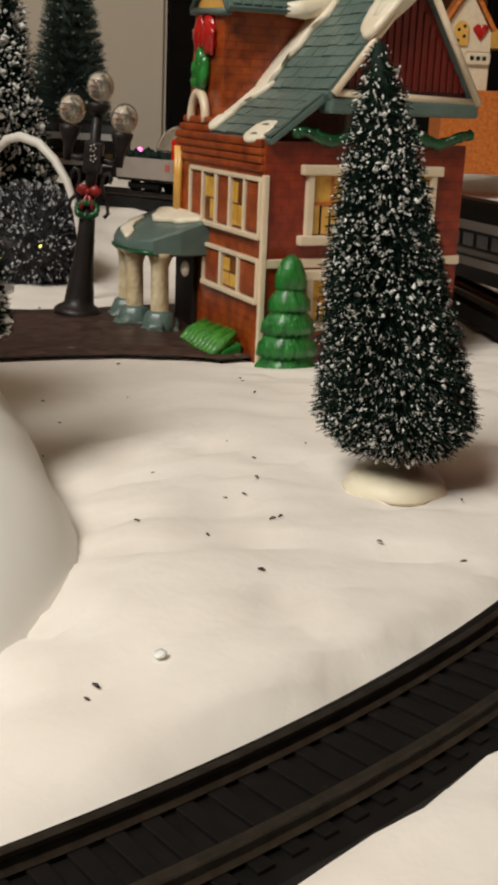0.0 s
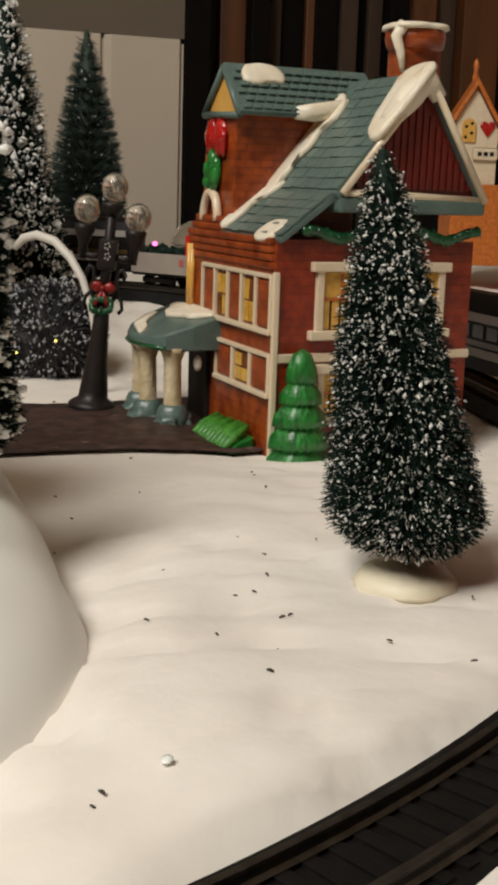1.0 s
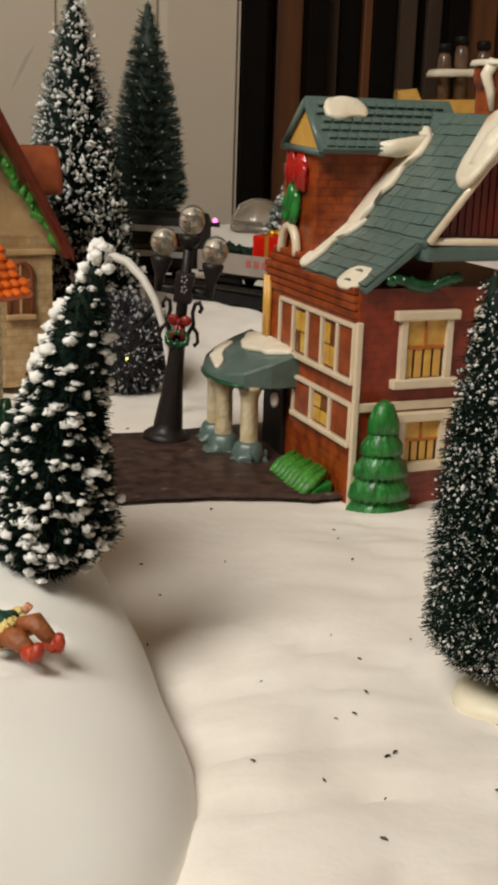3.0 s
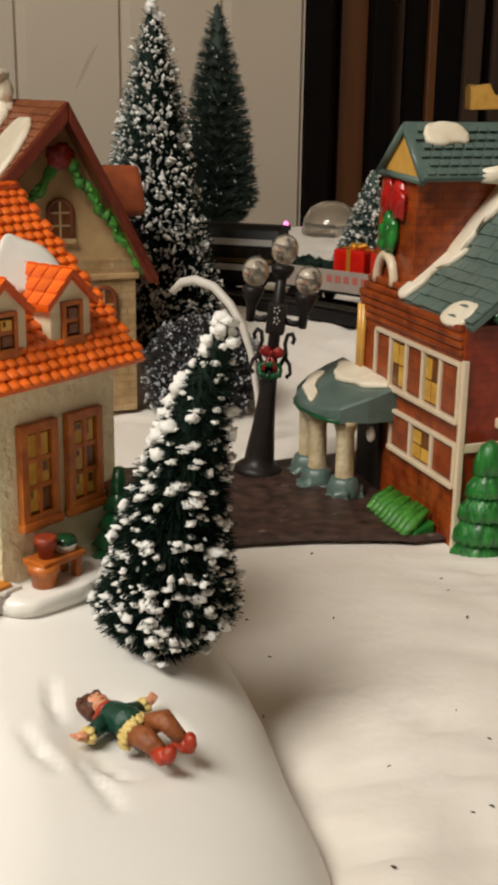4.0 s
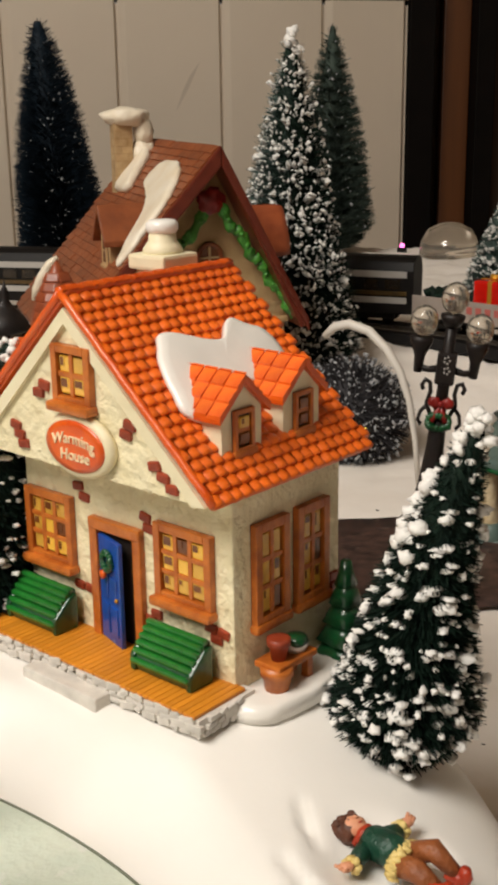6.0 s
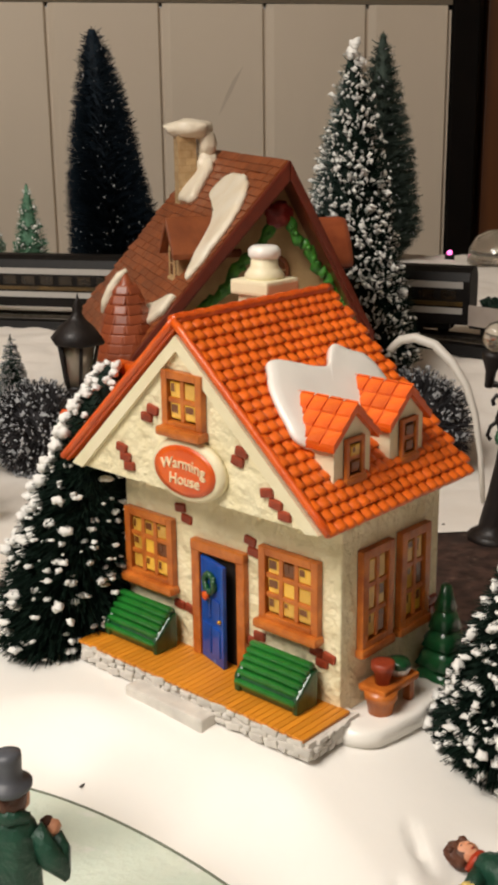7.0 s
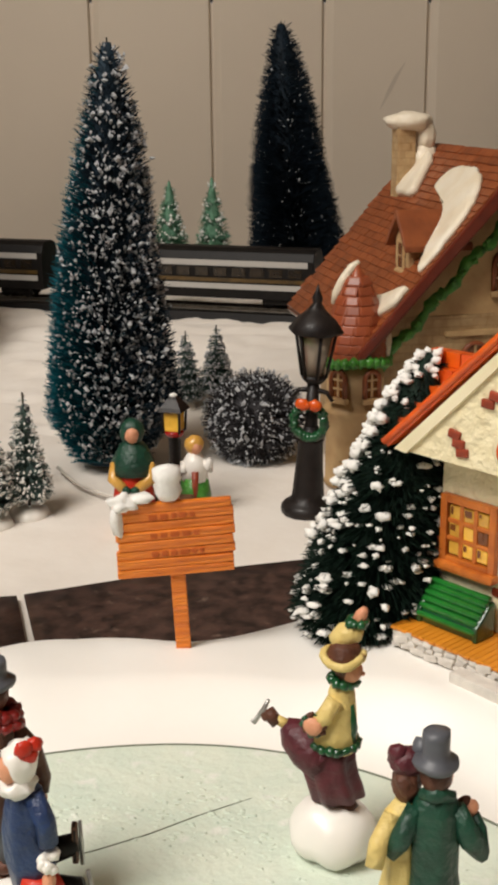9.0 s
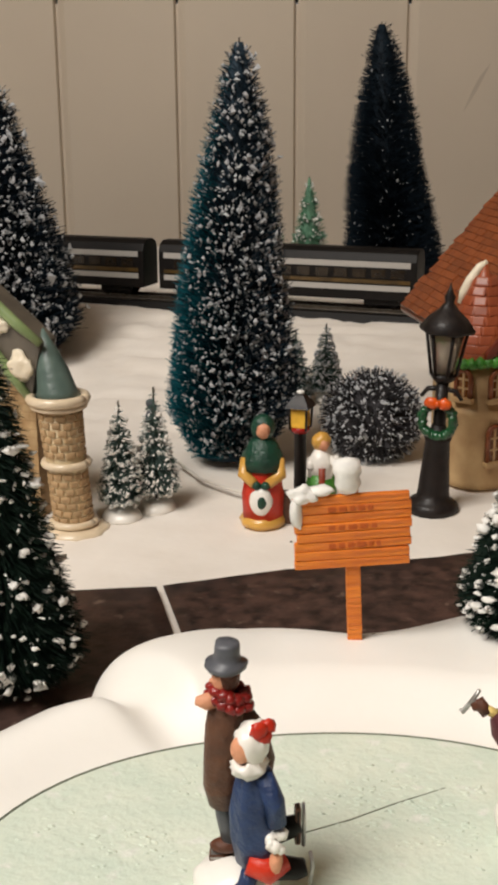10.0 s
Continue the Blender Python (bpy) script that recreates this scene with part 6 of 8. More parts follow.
# the white cord arched over it
bm = BM()
tube(bm, [(-16.2, 68.4, 7.75), (-15.6, 68.2, 8.35), (-14.8, 68.0, 8.55), (-13.7, 67.7, 8.25), (-12.7, 67.2, 7.4), (-11.9, 66.7, 6.3), (-11.35, 66.4, 4.8), (-10.95, 66.1, 2.6), (-10.7, 66.0, 0.0)], [0.2, 0.26, 0.27, 0.27, 0.25, 0.22, 0.19, 0.16, 0.14], 10)
solo("cord", bm, M_CORD, "white plastic cord arched over the bush", "cord", smooth=True)
bm = BM()
tube(bm, [(-40.2, 57.0, 0.3), (-42.2, 57.4, 0.35), (-44.5, 58.6, 0.3), (-47, 61, 0.3)], 0.1, 6)
solo("cable", bm, M_CORD, "thin white cable lying on the snow cloth", "cable", smooth=True)

# ---- street lamps ----
random.seed(9)
lp = thing("street_lamp", -10.1, 60.3, gz(-10.1, 60.3) + 0.18, 0, "black street lamp with three clear globes and a red bow", "street lamp", ry=5.8)
lp.scale = (0.92, 0.92, 1.12)
bm = BM()
lathe(bm, [(1.35, 0), (1.35, 0.25), (1.15, 0.4), (0.85, 0.55), (0.8, 0.9), (0.62, 2.2), (0.48, 3.6), (0.42, 4.8), (0.3, 5.0)], 16, 0, (0, 0, 0), 0.05)
part("base", bm, M_LAMP, lp, "fluted black base")
bm = BM()
tube(bm, [(0, 0, 4.8), (0, 0, 9.4)], [0.33, 0.28], 12)
box(bm, -0.5, 0.5, -0.4, 0.4, 6.5, 7.9, 0, 0.12)
part("post", bm, M_LAMP, lp)
for s in (-1, 1):
    bm = BM()
    tube(bm, [(0.15 * s, 0, 4.7), (0.5 * s, 0, 5.1), (0.75 * s, 0, 5.6), (0.62 * s, 0, 6.1), (0.7 * s, 0, 6.5), (0.95 * s, 0, 6.6), (1.1 * s, 0, 6.35), (1.0 * s, 0, 6.15)], 0.11, 6)
    tube(bm, [(0.7 * s, 0, 5.5), (1.0 * s, 0, 5.2), (1.1 * s, 0, 4.8), (0.9 * s, 0, 4.6)], 0.1, 6)
    part("scroll", bm, M_LAMP, lp)
    bm = BM()
    tube(bm, [(0, 0, 7.2), (0.9 * s, 0, 7.05), (1.35 * s, 0, 7.1)], [0.2, 0.14, 0.16], 8)
    lathe(bm, [(0.22, 6.9), (0.28, 7.6), (0.58, 8.2), (0.6, 8.42), (0.3, 8.47)], 12, 0, (1.42 * s, 0, 0))
    part("arm", bm, M_LAMP, lp)
bm = BM()
lathe(bm, [(0.4, 9.0), (0.62, 9.35), (0.62, 9.5)], 12)
part("cup", bm, M_LAMP, lp)
for x, z in ((-1.4, 9.1), (0, 10.2), (1.45, 9.0)):
    bm = BM()
    rows = []
    for q in range(9):
        b_ = math.pi * (0.06 + 0.88 * q / 8)
        rows.append([bm.verts.new((x + 0.7 * math.sin(b_) * (1 + (0.05 if i % 2 else -0.03)) * math.cos(2 * math.pi * i / 20), 0.7 * math.sin(b_) * (1 + (0.05 if i % 2 else -0.03)) * math.sin(2 * math.pi * i / 20), z - 0.68 * math.cos(b_))) for i in range(20)])
    skin(bm, rows)
    part("globe", bm, M_GLASS, lp, "clear ribbed globe")
bm = BM()
for s in (-1, 1):
    ball(bm, (0.35 * s, -0.45, 5.75), (0.36, 0.15, 0.26), 0, 2, 0.3, s)
    tube(bm, [(0, -0.45, 5.6), (0.35 * s, -0.5, 4.9)], [0.12, 0.14], 6)
ball(bm, (0, -0.55, 5.7), 0.17, 0, 1)
part("bow", bm, M_DARKRED, lp, "dark red ribbon bow")
bm = BM()
for i in range(18):
    a = 2 * math.pi * i / 18
    ball(bm, (0.55 * math.cos(a), -0.4 + 0.1 * math.sin(i), 4.9 + 0.3 * math.sin(a)), 0.2, 0, 1, 0.6, i)
tagged(part("wreath", bm, M_DEEPGREEN, lp, "dark green wreath round the post"), kind="stuff")
bm = BM()
for z, x in ((7.6, 0.0), (7.15, 0.05)):
    for k in range(5):
        a = 2 * math.pi * k / 5
        ball(bm, (x + 0.14 * math.cos(a), -0.43, z + 0.14 * math.sin(a)), 0.06, 0, 1)
part("star", bm, M_STRIPE, lp, "tiny white painted star")

l2 = thing("lantern_lamp", -31.4, 59.3, gz(-31.4, 59.3) - 0.05, 0, "black lantern street lamp with a wreath and red bow", "street lamp", ry=2.5)
l2.scale = (1.06, 1.06, 1.09)
bm = BM()
lathe(bm, [(1.3, 0), (1.35, 0.3), (1.15, 0.55), (0.85, 0.7), (0.8, 1.1), (0.68, 2.6), (0.62, 3.6), (0.7, 3.75), (0.45, 4.0), (0.35, 4.4)], 14)
part("base", bm, M_LAMP, l2)
bm = BM()
tube(bm, [(0, 0, 3.0), (0, 0, 6.6)], [0.34, 0.3], 10)
part("post", bm, M_LAMP, l2)
bm = BM()
for s in (-1, 1):
    tube(bm, [(0, 0, 6.2), (0.7 * s, 0, 6.1), (1.0 * s, 0, 5.7)], [0.15, 0.12, 0.1], 6)
part("ladder_bar", bm, M_LAMP, l2)
bm = BM()
lathe(bm, [(0.4, 6.5), (0.62, 6.7), (0.62, 6.85), (0.3, 6.9)], 6)
part("cup", bm, M_LAMP, l2)
bm = BM()
lathe(bm, [(1.3, 8.9), (1.38, 9.05), (0.95, 9.6), (0.5, 9.95), (0.22, 10.3), (0.28, 10.55), (0.1, 10.9), (0.02, 11.2)], 6)
part("cap", bm, M_LAMP, l2)
for i in range(6):
    a = 2 * math.pi * i / 6
    bm = BM()
    tube(bm, [(0.6 * math.cos(a), 0.6 * math.sin(a), 6.8), (1.02 * math.cos(a), 1.02 * math.sin(a), 9.05)], 0.09, 5)
    part("bar", bm, M_LAMP, l2)
bm = BM()
lathe(bm, [(0.5, 6.9), (0.9, 9.0)], 6)
part("glass", bm, M_LANTERNGLASS, l2, "smoky lantern glass")
bm = BM()
tube(bm, [(0, 0, 6.9), (0, 0, 8.2)], [0.25, 0.15], 8)
part("candle", bm, M_WHITEPAINT, l2)
bm = BM()
for i in range(24):
    a = 2 * math.pi * i / 24
    ball(bm, (0.78 * math.cos(a), -0.45, 4.7 + 0.78 * math.sin(a)), 0.27, 0, 1, 0.6, i)
tagged(part("wreath", bm, M_DEEPGREEN, l2, "green wreath hung on the post"), kind="stuff")
bm = BM()
for s in (-1, 1):
    ball(bm, (0.32 * s, -0.75, 5.6), (0.38, 0.18, 0.3), 0, 2, 0.3, s)
ball(bm, (0, -0.85, 5.6), 0.18, 0, 1)
part("bow", bm, M_ORANGEPLAIN, l2, "bright red bow")

cl = thing("small_lamp", -38.5, 58.4, gz(-38.5, 58) - 0.4, 0, "small black lantern post with yellow panes", "street lamp")
bm = BM()
lathe(bm, [(0.55, 0), (0.5, 0.3), (0.36, 0.6), (0.34, 4.2), (0.5, 4.4)], 10)
part("post", bm, M_LAMP, cl)
bm = BM()
box(bm, -0.42, 0.42, -0.42, 0.42, 4.6, 5.7, 0, 0.04)
part("pane", bm, M_LIT, cl, "yellow lantern pane")
bm = BM()
for a, c in ((-1, -1), (1, -1), (1, 1), (-1, 1)):
    tube(bm, [(0.44 * a, 0.44 * c, 4.5), (0.5 * a, 0.5 * c, 5.75)], 0.07, 5)
lathe(bm, [(0.95, 5.7), (0.8, 5.9), (0.4, 6.3), (0.15, 6.5)], 4, 0, (0, 0, 0), 0, 1, 1, False, math.pi / 4)
part("cap", bm, M_LAMP, cl)
bm = BM()
lathe(bm, [(0.5, 4.3), (0.55, 4.55), (0.45, 4.6)], 10)
part("collar", bm, M_RED, cl)
bm = BM()
ball(bm, (0, 0, 6.5), (0.22, 0.22, 0.13), 0, 2)
part("snow", bm, M_FLOCK, cl)

# ---- the wooden sign ----
sn = thing("wooden_sign", -28.7, 34.9, 4.05, 22, "orange wooden board sign on a post with snow", "sign", ry=-2.6)
bm = BM()
box(bm, -0.24, 0.24, -0.14, 0.14, -0.3, 5.7, 0, 0.05)
part("post", bm, M_SIGN, sn)
random.seed(31)
for k in range(8):
    z = 2.78 + k * 0.305
    w0, w1 = -1.82 + random.uniform(-0.05, 0.06), 1.84 + random.uniform(-0.06, 0.05)
    bm = BM()
    box(bm, w0, w1, -0.3 + random.uniform(-0.03, 0.02), -0.08, -0.15, 0.14, 0, 0.045)
    for v in bm.verts:
        v.co.z += 0.03 * noise.noise(Vector((v.co.x * 1.4, k * 2.0, 0)))
    pl = part("plank", bm, M_SIGN, sn, at=P3(0, 0, z, 0, -0.6 + random.uniform(-0.5, 0.5), 0))
    if k in (2, 4, 6):
        x0 = -0.75
        while x0 < 0.75:
            wq = random.uniform(0.12, 0.28)
            bm = BM()
            box(bm, x0, x0 + wq, -0.335, -0.29, -0.08, 0.08, 0, 0.02)
            part("carved_mark", bm, M_SIGNDARK, pl)
            x0 += wq + 0.1
bm = BM()
ball(bm, (-1.5, -0.2, 5.1), (0.45, 0.32, 0.3), 0, 3, 0.5, 1)
ball(bm, (-1.75, -0.25, 4.55), (0.22, 0.25, 0.5), 0, 2, 0.5, 4)
ball(bm, (-0.9, -0.2, 5.2), (0.4, 0.28, 0.18), 0, 2, 0.5, 6)
part("snow", bm, M_FLOCK, sn, "snow on the corner of the board", True)
bm = BM()
lathe(bm, [(0.3, 5.1), (0.42, 5.35), (0.36, 5.6), (0.44, 5.75), (0.4, 6.1), (0.1, 6.2)], 14, 0, (-0.1, -0.1, 0), 0.2)
part("post_snow", bm, M_FLOCK, sn, "lump of snow on the post top", True)


# ---- figurines: one painted mesh each ----
def figure(name, x, y, z, rz, label, build, mats, cat="figurine", size=(1, 1, 1)):
    bm = BM()
    build(bm)
    for v in bm.verts:
        k = noise.noise_vector(v.co * 2.6) * 0.045
        v.co = Vector((v.co.x * size[0], v.co.y * size[1], v.co.z * size[2])) + k
    return solo(name, bm, mats, label, cat, "village figurines", at=pose(x * CM, y * CM, z * CM, 0, 0, rz))


def ruff(bm, c, r, m, thick=0.12, n=12, tilt=0.0):
    """A bumpy ring round an upright axis."""
    for i in range(n):
        a = 2 * math.pi * i / n
        ball(bm, (c[0] + r * math.cos(a), c[1] + r * math.sin(a), c[2] + tilt * math.cos(a)), (thick * 1.25, thick * 1.25, thick), m, 1, 0.7, i + r)


def skater_girl(bm):
    ball(bm, (0.0, 0, 0.85), (1.05, 1.0, 0.9), 0, 3, 0.14, 2)
    tube(bm, [(0.05, 0, 1.6), (0.12, 0, 1.9), (0.1, 0, 2.1)], [0.34, 0.28, 0.25], 10, 5)
    ball(bm, (0.3, -0.1, 1.68), (0.36, 0.22, 0.16), 5, 2, 0.2)
    # skirt in folds, swung back over the lifted leg
    rows = []
    for x, z, ax, tl in ((0.12, 1.85, 0.62, 0.1), (0.02, 2.2, 0.66, 0.0), (-0.12, 2.6, 0.66, -0.12), (-0.08, 3.0, 0.58, -0.1), (0.0, 3.35, 0.46, 0.0)):
        rows.append([bm.verts.new((x + ax * (1 + 0.09 * math.cos(7 * a)) * math.cos(a), 0.85 * ax * (1 + 0.09 * math.cos(7 * a)) * math.sin(a), z + tl * math.cos(a))) for a in [2 * math.pi * i / 42 for i in range(42)]])
    skin(bm, rows, 1)
    tube(bm, [(-0.2, 0, 2.75), (-0.65, 0.02, 3.0), (-1.0, 0.05, 3.3), (-1.25, 0.05, 3.5)], [0.6, 0.55, 0.42, 0.2], 14, 1)
    tube(bm, [(-1.15, 0.05, 3.48), (-1.5, 0.05, 3.62)], [0.15, 0.13], 8, 2)
    tube(bm, [(-1.42, 0.05, 3.5), (-1.62, 0.05, 3.72), (-1.78, 0.05, 3.6)], [0.17, 0.2, 0.13], 8, 5)
    tube(bm, [(-1.62, 0.05, 4.08), (-1.82, 0.05, 3.75), (-2.02, 0.05, 3.4), (-2.1, 0.05, 3.46)], [0.05, 0.06, 0.06, 0.04], 6, 6)
    tube(bm, [(-1.66, 0.05, 3.76), (-1.82, 0.05, 3.72)], 0.06, 6, 6)
    # jacket
    tube(bm, [(0.0, 0, 3.25), (0.1, 0, 3.7), (0.17, 0, 4.2), (0.17, 0, 4.65), (0.2, 0, 4.95)], [0.54, 0.45, 0.36, 0.32, 0.22], 16, 2)
    ruff(bm, (0.02, 0, 3.3), 0.5, 3, 0.13, 16)
    ruff(bm, (0.2, 0, 4.95), 0.27, 3, 0.13, 10, -0.06)
    tube(bm, [(0.1, -0.36, 4.6), (-0.1, -0.52, 4.2), (-0.28, -0.5, 4.0)], [0.2, 0.22, 0.2], 8, 2)
    for i in range(10):
        a = 2 * math.pi * i / 10
        ball(bm, (-0.34 + 0.26 * math.cos(a), -0.58, 3.98 + 0.26 * math.sin(a)), (0.1, 0.1, 0.1), 3 if i % 3 else 5, 1, 0.5, i)
    ball(bm, (-0.34, -0.66, 3.98), (0.24, 0.12, 0.22), 4, 2, 0.1)
    tube(bm, [(0.4, -0.1, 4.4), (0.5, -0.12, 3.8), (0.42, -0.12, 3.4)], [0.1, 0.12, 0.1], 8, 3)
    # head, hat and raised arm
    ball(bm, (0.28, 0, 5.28), (0.3, 0.29, 0.32), 5, 3, 0.15)
    ball(bm, (0.4, -0.05, 5.22), (0.25, 0.24, 0.28), 4, 3)
    ball(bm, (0.66, -0.06, 5.22), (0.06, 0.05, 0.06), 4, 1)
    tube(bm, [(0.2 + 0.46 * math.cos(a), 0.44 * math.sin(a), 5.54 + 0.06 * math.cos(2 * a)) for a in [2 * math.pi * i / 18 for i in range(19)]], [0.11] * 19, 8, 2, 0.8)
    lathe(bm, [(0.44, 5.5), (0.4, 5.62), (0.34, 5.8), (0.26, 5.9)], 16, 5, (0.22, 0, 0), 0.1)
    tube(bm, [(0.0, 0.2, 5.75), (0.2, 0.25, 5.98), (0.36, 0.28, 6.1), (0.42, 0.3, 6.2)], [0.3, 0.32, 0.26, 0.2], 12, 2)
    ruff(bm, (0.44, 0.3, 6.32), 0.17, 3, 0.12, 8)
    tube(bm, [(0.45, 0.3, 6.35), (0.55, 0.3, 6.55), (0.62, 0.28, 6.72)], [0.14, 0.14, 0.08], 8, 4)


figure("skating_figurine", -21.75, 27.2, 3.0, 0, "painted skating girl figurine in burgundy skirt on a snowball", skater_girl, [M_SNOWBRIGHT, M_BURG, M_CREAMY, M_DEEPGREEN, M_SKIN, M_HAIR, M_SILVER])


def top_hat(bm, c, r, h, m):
    lathe(bm, [(r * 0.95, 0), (r, 0.05), (r * 0.98, 0.12), (r * 0.66, 0.15), (r * 0.6, 0.3), (r * 0.62, h * 0.85), (r * 0.58, h), (0.05, h)], 20, m, c, 0.05)


def couple_green(bm):
    """A man seen from the back, his arm round a lady in cream; his back is towards -y."""
    lathe(bm, [(1.0, 0), (1.0, 0.2), (0.7, 0.35)], 18, 5, (-0.2, 0, 0), 0.1)
    for s in (-1, 1):
        tube(bm, [(0.2 * s + 0.1, 0, 0.3), (0.2 * s + 0.1, 0, 1.4)], [0.2, 0.25], 8, 4)
    rows = []
    for z, r in ((1.0, 0.72), (1.6, 0.62), (2.4, 0.5), (3.0, 0.5), (3.5, 0.52), (3.8, 0.42), (3.95, 0.24)):
        rows.append([bm.verts.new((0.12 + 1.08 * r * (1 + 0.06 * math.cos(5 * a)) * math.cos(a), 0.85 * r * (1 + 0.06 * math.cos(5 * a)) * math.sin(a), z)) for a in [2 * math.pi * i / 30 for i in range(30)]])
    skin(bm, rows, 0)
    tube(bm, [(-0.25, -0.1, 3.92), (0.1, -0.3, 4.0), (0.5, -0.1, 3.9)], [0.1, 0.15, 0.1], 8, 0)
    tube(bm, [(0.55, 0.0, 3.6), (0.9, -0.05, 3.1), (1.12, 0.0, 2.85), (1.1, 0.25, 3.1), (0.95, 0.3, 3.35)], [0.24, 0.26, 0.24, 0.2, 0.16], 10, 0)
    ball(bm, (0.9, 0.3, 3.5), (0.2, 0.17, 0.16), 3, 2, 0.2)
    ball(bm, (0.78, 0.32, 3.55), (0.17, 0.15, 0.17), 4, 2, 0.2)
    tube(bm, [(-0.3, -0.05, 3.6), (-0.65, -0.3, 3.1), (-0.85, -0.2, 2.8)], [0.24, 0.23, 0.18], 10, 0)
    ball(bm, (0.1, 0, 4.25), (0.36, 0.36, 0.36), 4, 3, 0.12)
    ball(bm, (0.22, 0.16, 4.2), (0.28, 0.26, 0.3), 3, 2)
    top_hat(bm, (0.08, 0, 4.42), 0.52, 0.62, 1)
    # the lady
    rows = []
    for z, r in ((0.3, 0.75), (1.0, 0.68), (1.7, 0.5), (2.3, 0.36), (2.9, 0.38), (3.4, 0.36), (3.6, 0.2)):
        rows.append([bm.verts.new((-0.62 + r * (1 + 0.07 * math.cos(6 * a)) * math.cos(a), 0.2 + 0.9 * r * (1 + 0.07 * math.cos(6 * a)) * math.sin(a), z)) for a in [2 * math.pi * i / 30 for i in range(30)]])
    skin(bm, rows, 2)
    tube(bm, [(-0.8, 0.05, 3.4), (-1.1, -0.25, 2.95), (-1.2, -0.4, 2.6)], [0.22, 0.24, 0.2], 10, 2)
    ball(bm, (-0.95, -0.35, 1.05), (0.3, 0.3, 0.45), 4, 2, 0.4)
    ball(bm, (-0.7, -0.5, 0.7), (0.35, 0.25, 0.3), 4, 2, 0.4)
    ball(bm, (-0.5, 0.35, 3.9), (0.34, 0.34, 0.36), 4, 3, 0.25)
    ball(bm, (-0.5, 0.4, 4.3), (0.42, 0.4, 0.24), 6, 3, 0.3)
    ball(bm, (-0.75, 0.3, 4.45), (0.22, 0.22, 0.2), 6, 2, 0.3, 3)
    ball(bm, (-0.25, 0.4, 4.55), (0.2, 0.2, 0.17), 1, 2, 0.3, 5)


figure("couple_figurine", -18.85, 23.5, 3.12, 12, "painted skating couple figurine, green coat and grey top hat", couple_green, [M_COAT, M_GREY, M_CREAMY, M_SKIN, M_HAIR, M_SNOWBRIGHT, M_BURG], size=(0.9, 0.9, 1.2))


def couple_blue(bm):
    """A man in a brown coat and top hat looking to -x, a lady in blue before him."""
    ball(bm, (0.05, 0.0, 0.3), (1.05, 0.85, 0.45), 5, 3, 0.15)
    box(bm, -0.62, 0.25, 0.05, 0.4, 0.62, 0.76, 8, 0.04)
    ball(bm, (-0.2, 0.22, 0.92), (0.42, 0.24, 0.18), 4, 2, 0.1)
    tube(bm, [(-0.1, 0.25, 0.95), (-0.2, 0.25, 1.6), (-0.25, 0.25, 2.4)], [0.2, 0.24, 0.3], 10, 1)
    tube(bm, [(0.2, 0.25, 1.2), (0.1, 0.25, 1.8), (0.0, 0.25, 2.4)], [0.2, 0.24, 0.3], 10, 1)
    rows = []
    for z, x, r in ((1.9, -0.15, 0.46), (2.3, -0.2, 0.52), (3.0, -0.22, 0.48), (3.6, -0.2, 0.44), (4.0, -0.15, 0.4), (4.2, -0.12, 0.24)):
        rows.append([bm.verts.new((x + r * math.cos(a), 0.22 + 0.85 * r * math.sin(a), z)) for a in [2 * math.pi * i / 24 for i in range(24)]])
    skin(bm, rows, 0)
    tube(bm, [(0.1, 0.3, 3.95), (0.55, 0.35, 3.4), (0.78, 0.3, 2.75), (0.72, 0.2, 2.5)], [0.22, 0.22, 0.18, 0.15], 10, 0)
    ball(bm, (0.72, 0.18, 2.38), 0.13, 3, 2)
    for z, r in ((4.15, 0.4), (4.32, 0.36)):
        for i in range(12):
            a = 2 * math.pi * i / 12
            ball(bm, (-0.08 + r * math.cos(a), 0.22 + r * math.sin(a), z - 0.1 * math.cos(a)), (0.17, 0.17, 0.13), 9, 2, 0.5, i + z)
    tube(bm, [(-0.4, 0.15, 4.2), (-0.6, 0.0, 4.2), (-0.85, -0.05, 4.25)], [0.16, 0.17, 0.08], 8, 3)
    ball(bm, (-0.14, 0.22, 4.62), (0.32, 0.3, 0.34), 4, 3, 0.1)
    ball(bm, (-0.26, 0.16, 4.6), (0.24, 0.22, 0.28), 3, 3)
    ball(bm, (-0.5, 0.15, 4.58), (0.06, 0.05, 0.06), 3, 1)
    top_hat(bm, (-0.14, 0.22, 4.82), 0.48, 0.54, 1)
    # the lady
    rows = []
    for z, x, r in ((0.95, 0.5, 0.5), (1.5, 0.42, 0.54), (2.1, 0.38, 0.5), (2.6, 0.4, 0.44), (2.95, 0.42, 0.36), (3.1, 0.42, 0.22)):
        rows.append([bm.verts.new((x + r * (1 + 0.05 * math.cos(6 * a)) * math.cos(a), -0.42 + 0.9 * r * (1 + 0.05 * math.cos(6 * a)) * math.sin(a), z)) for a in [2 * math.pi * i / 30 for i in range(30)]])
    skin(bm, rows, 2)
    ball(bm, (0.32, -0.55, 3.1), (0.4, 0.36, 0.22), 5, 3, 0.4)
    ball(bm, (0.4, -0.5, 3.6), (0.42, 0.4, 0.44), 5, 3, 0.25)
    ball(bm, (0.16, -0.62, 3.5), (0.27, 0.25, 0.28), 3, 3)
    ball(bm, (-0.06, -0.72, 3.46), (0.06, 0.05, 0.05), 3, 1)
    for c in ((0.62, -0.72, 3.78), (0.5, -0.78, 3.95), (0.72, -0.62, 3.95)):
        ball(bm, c, (0.2, 0.15, 0.16), 6, 2, 0.4, c[0])
    tube(bm, [(0.6, -0.6, 2.9), (0.85, -0.75, 2.4), (0.92, -0.85, 1.95)], [0.24, 0.25, 0.22], 10, 2)
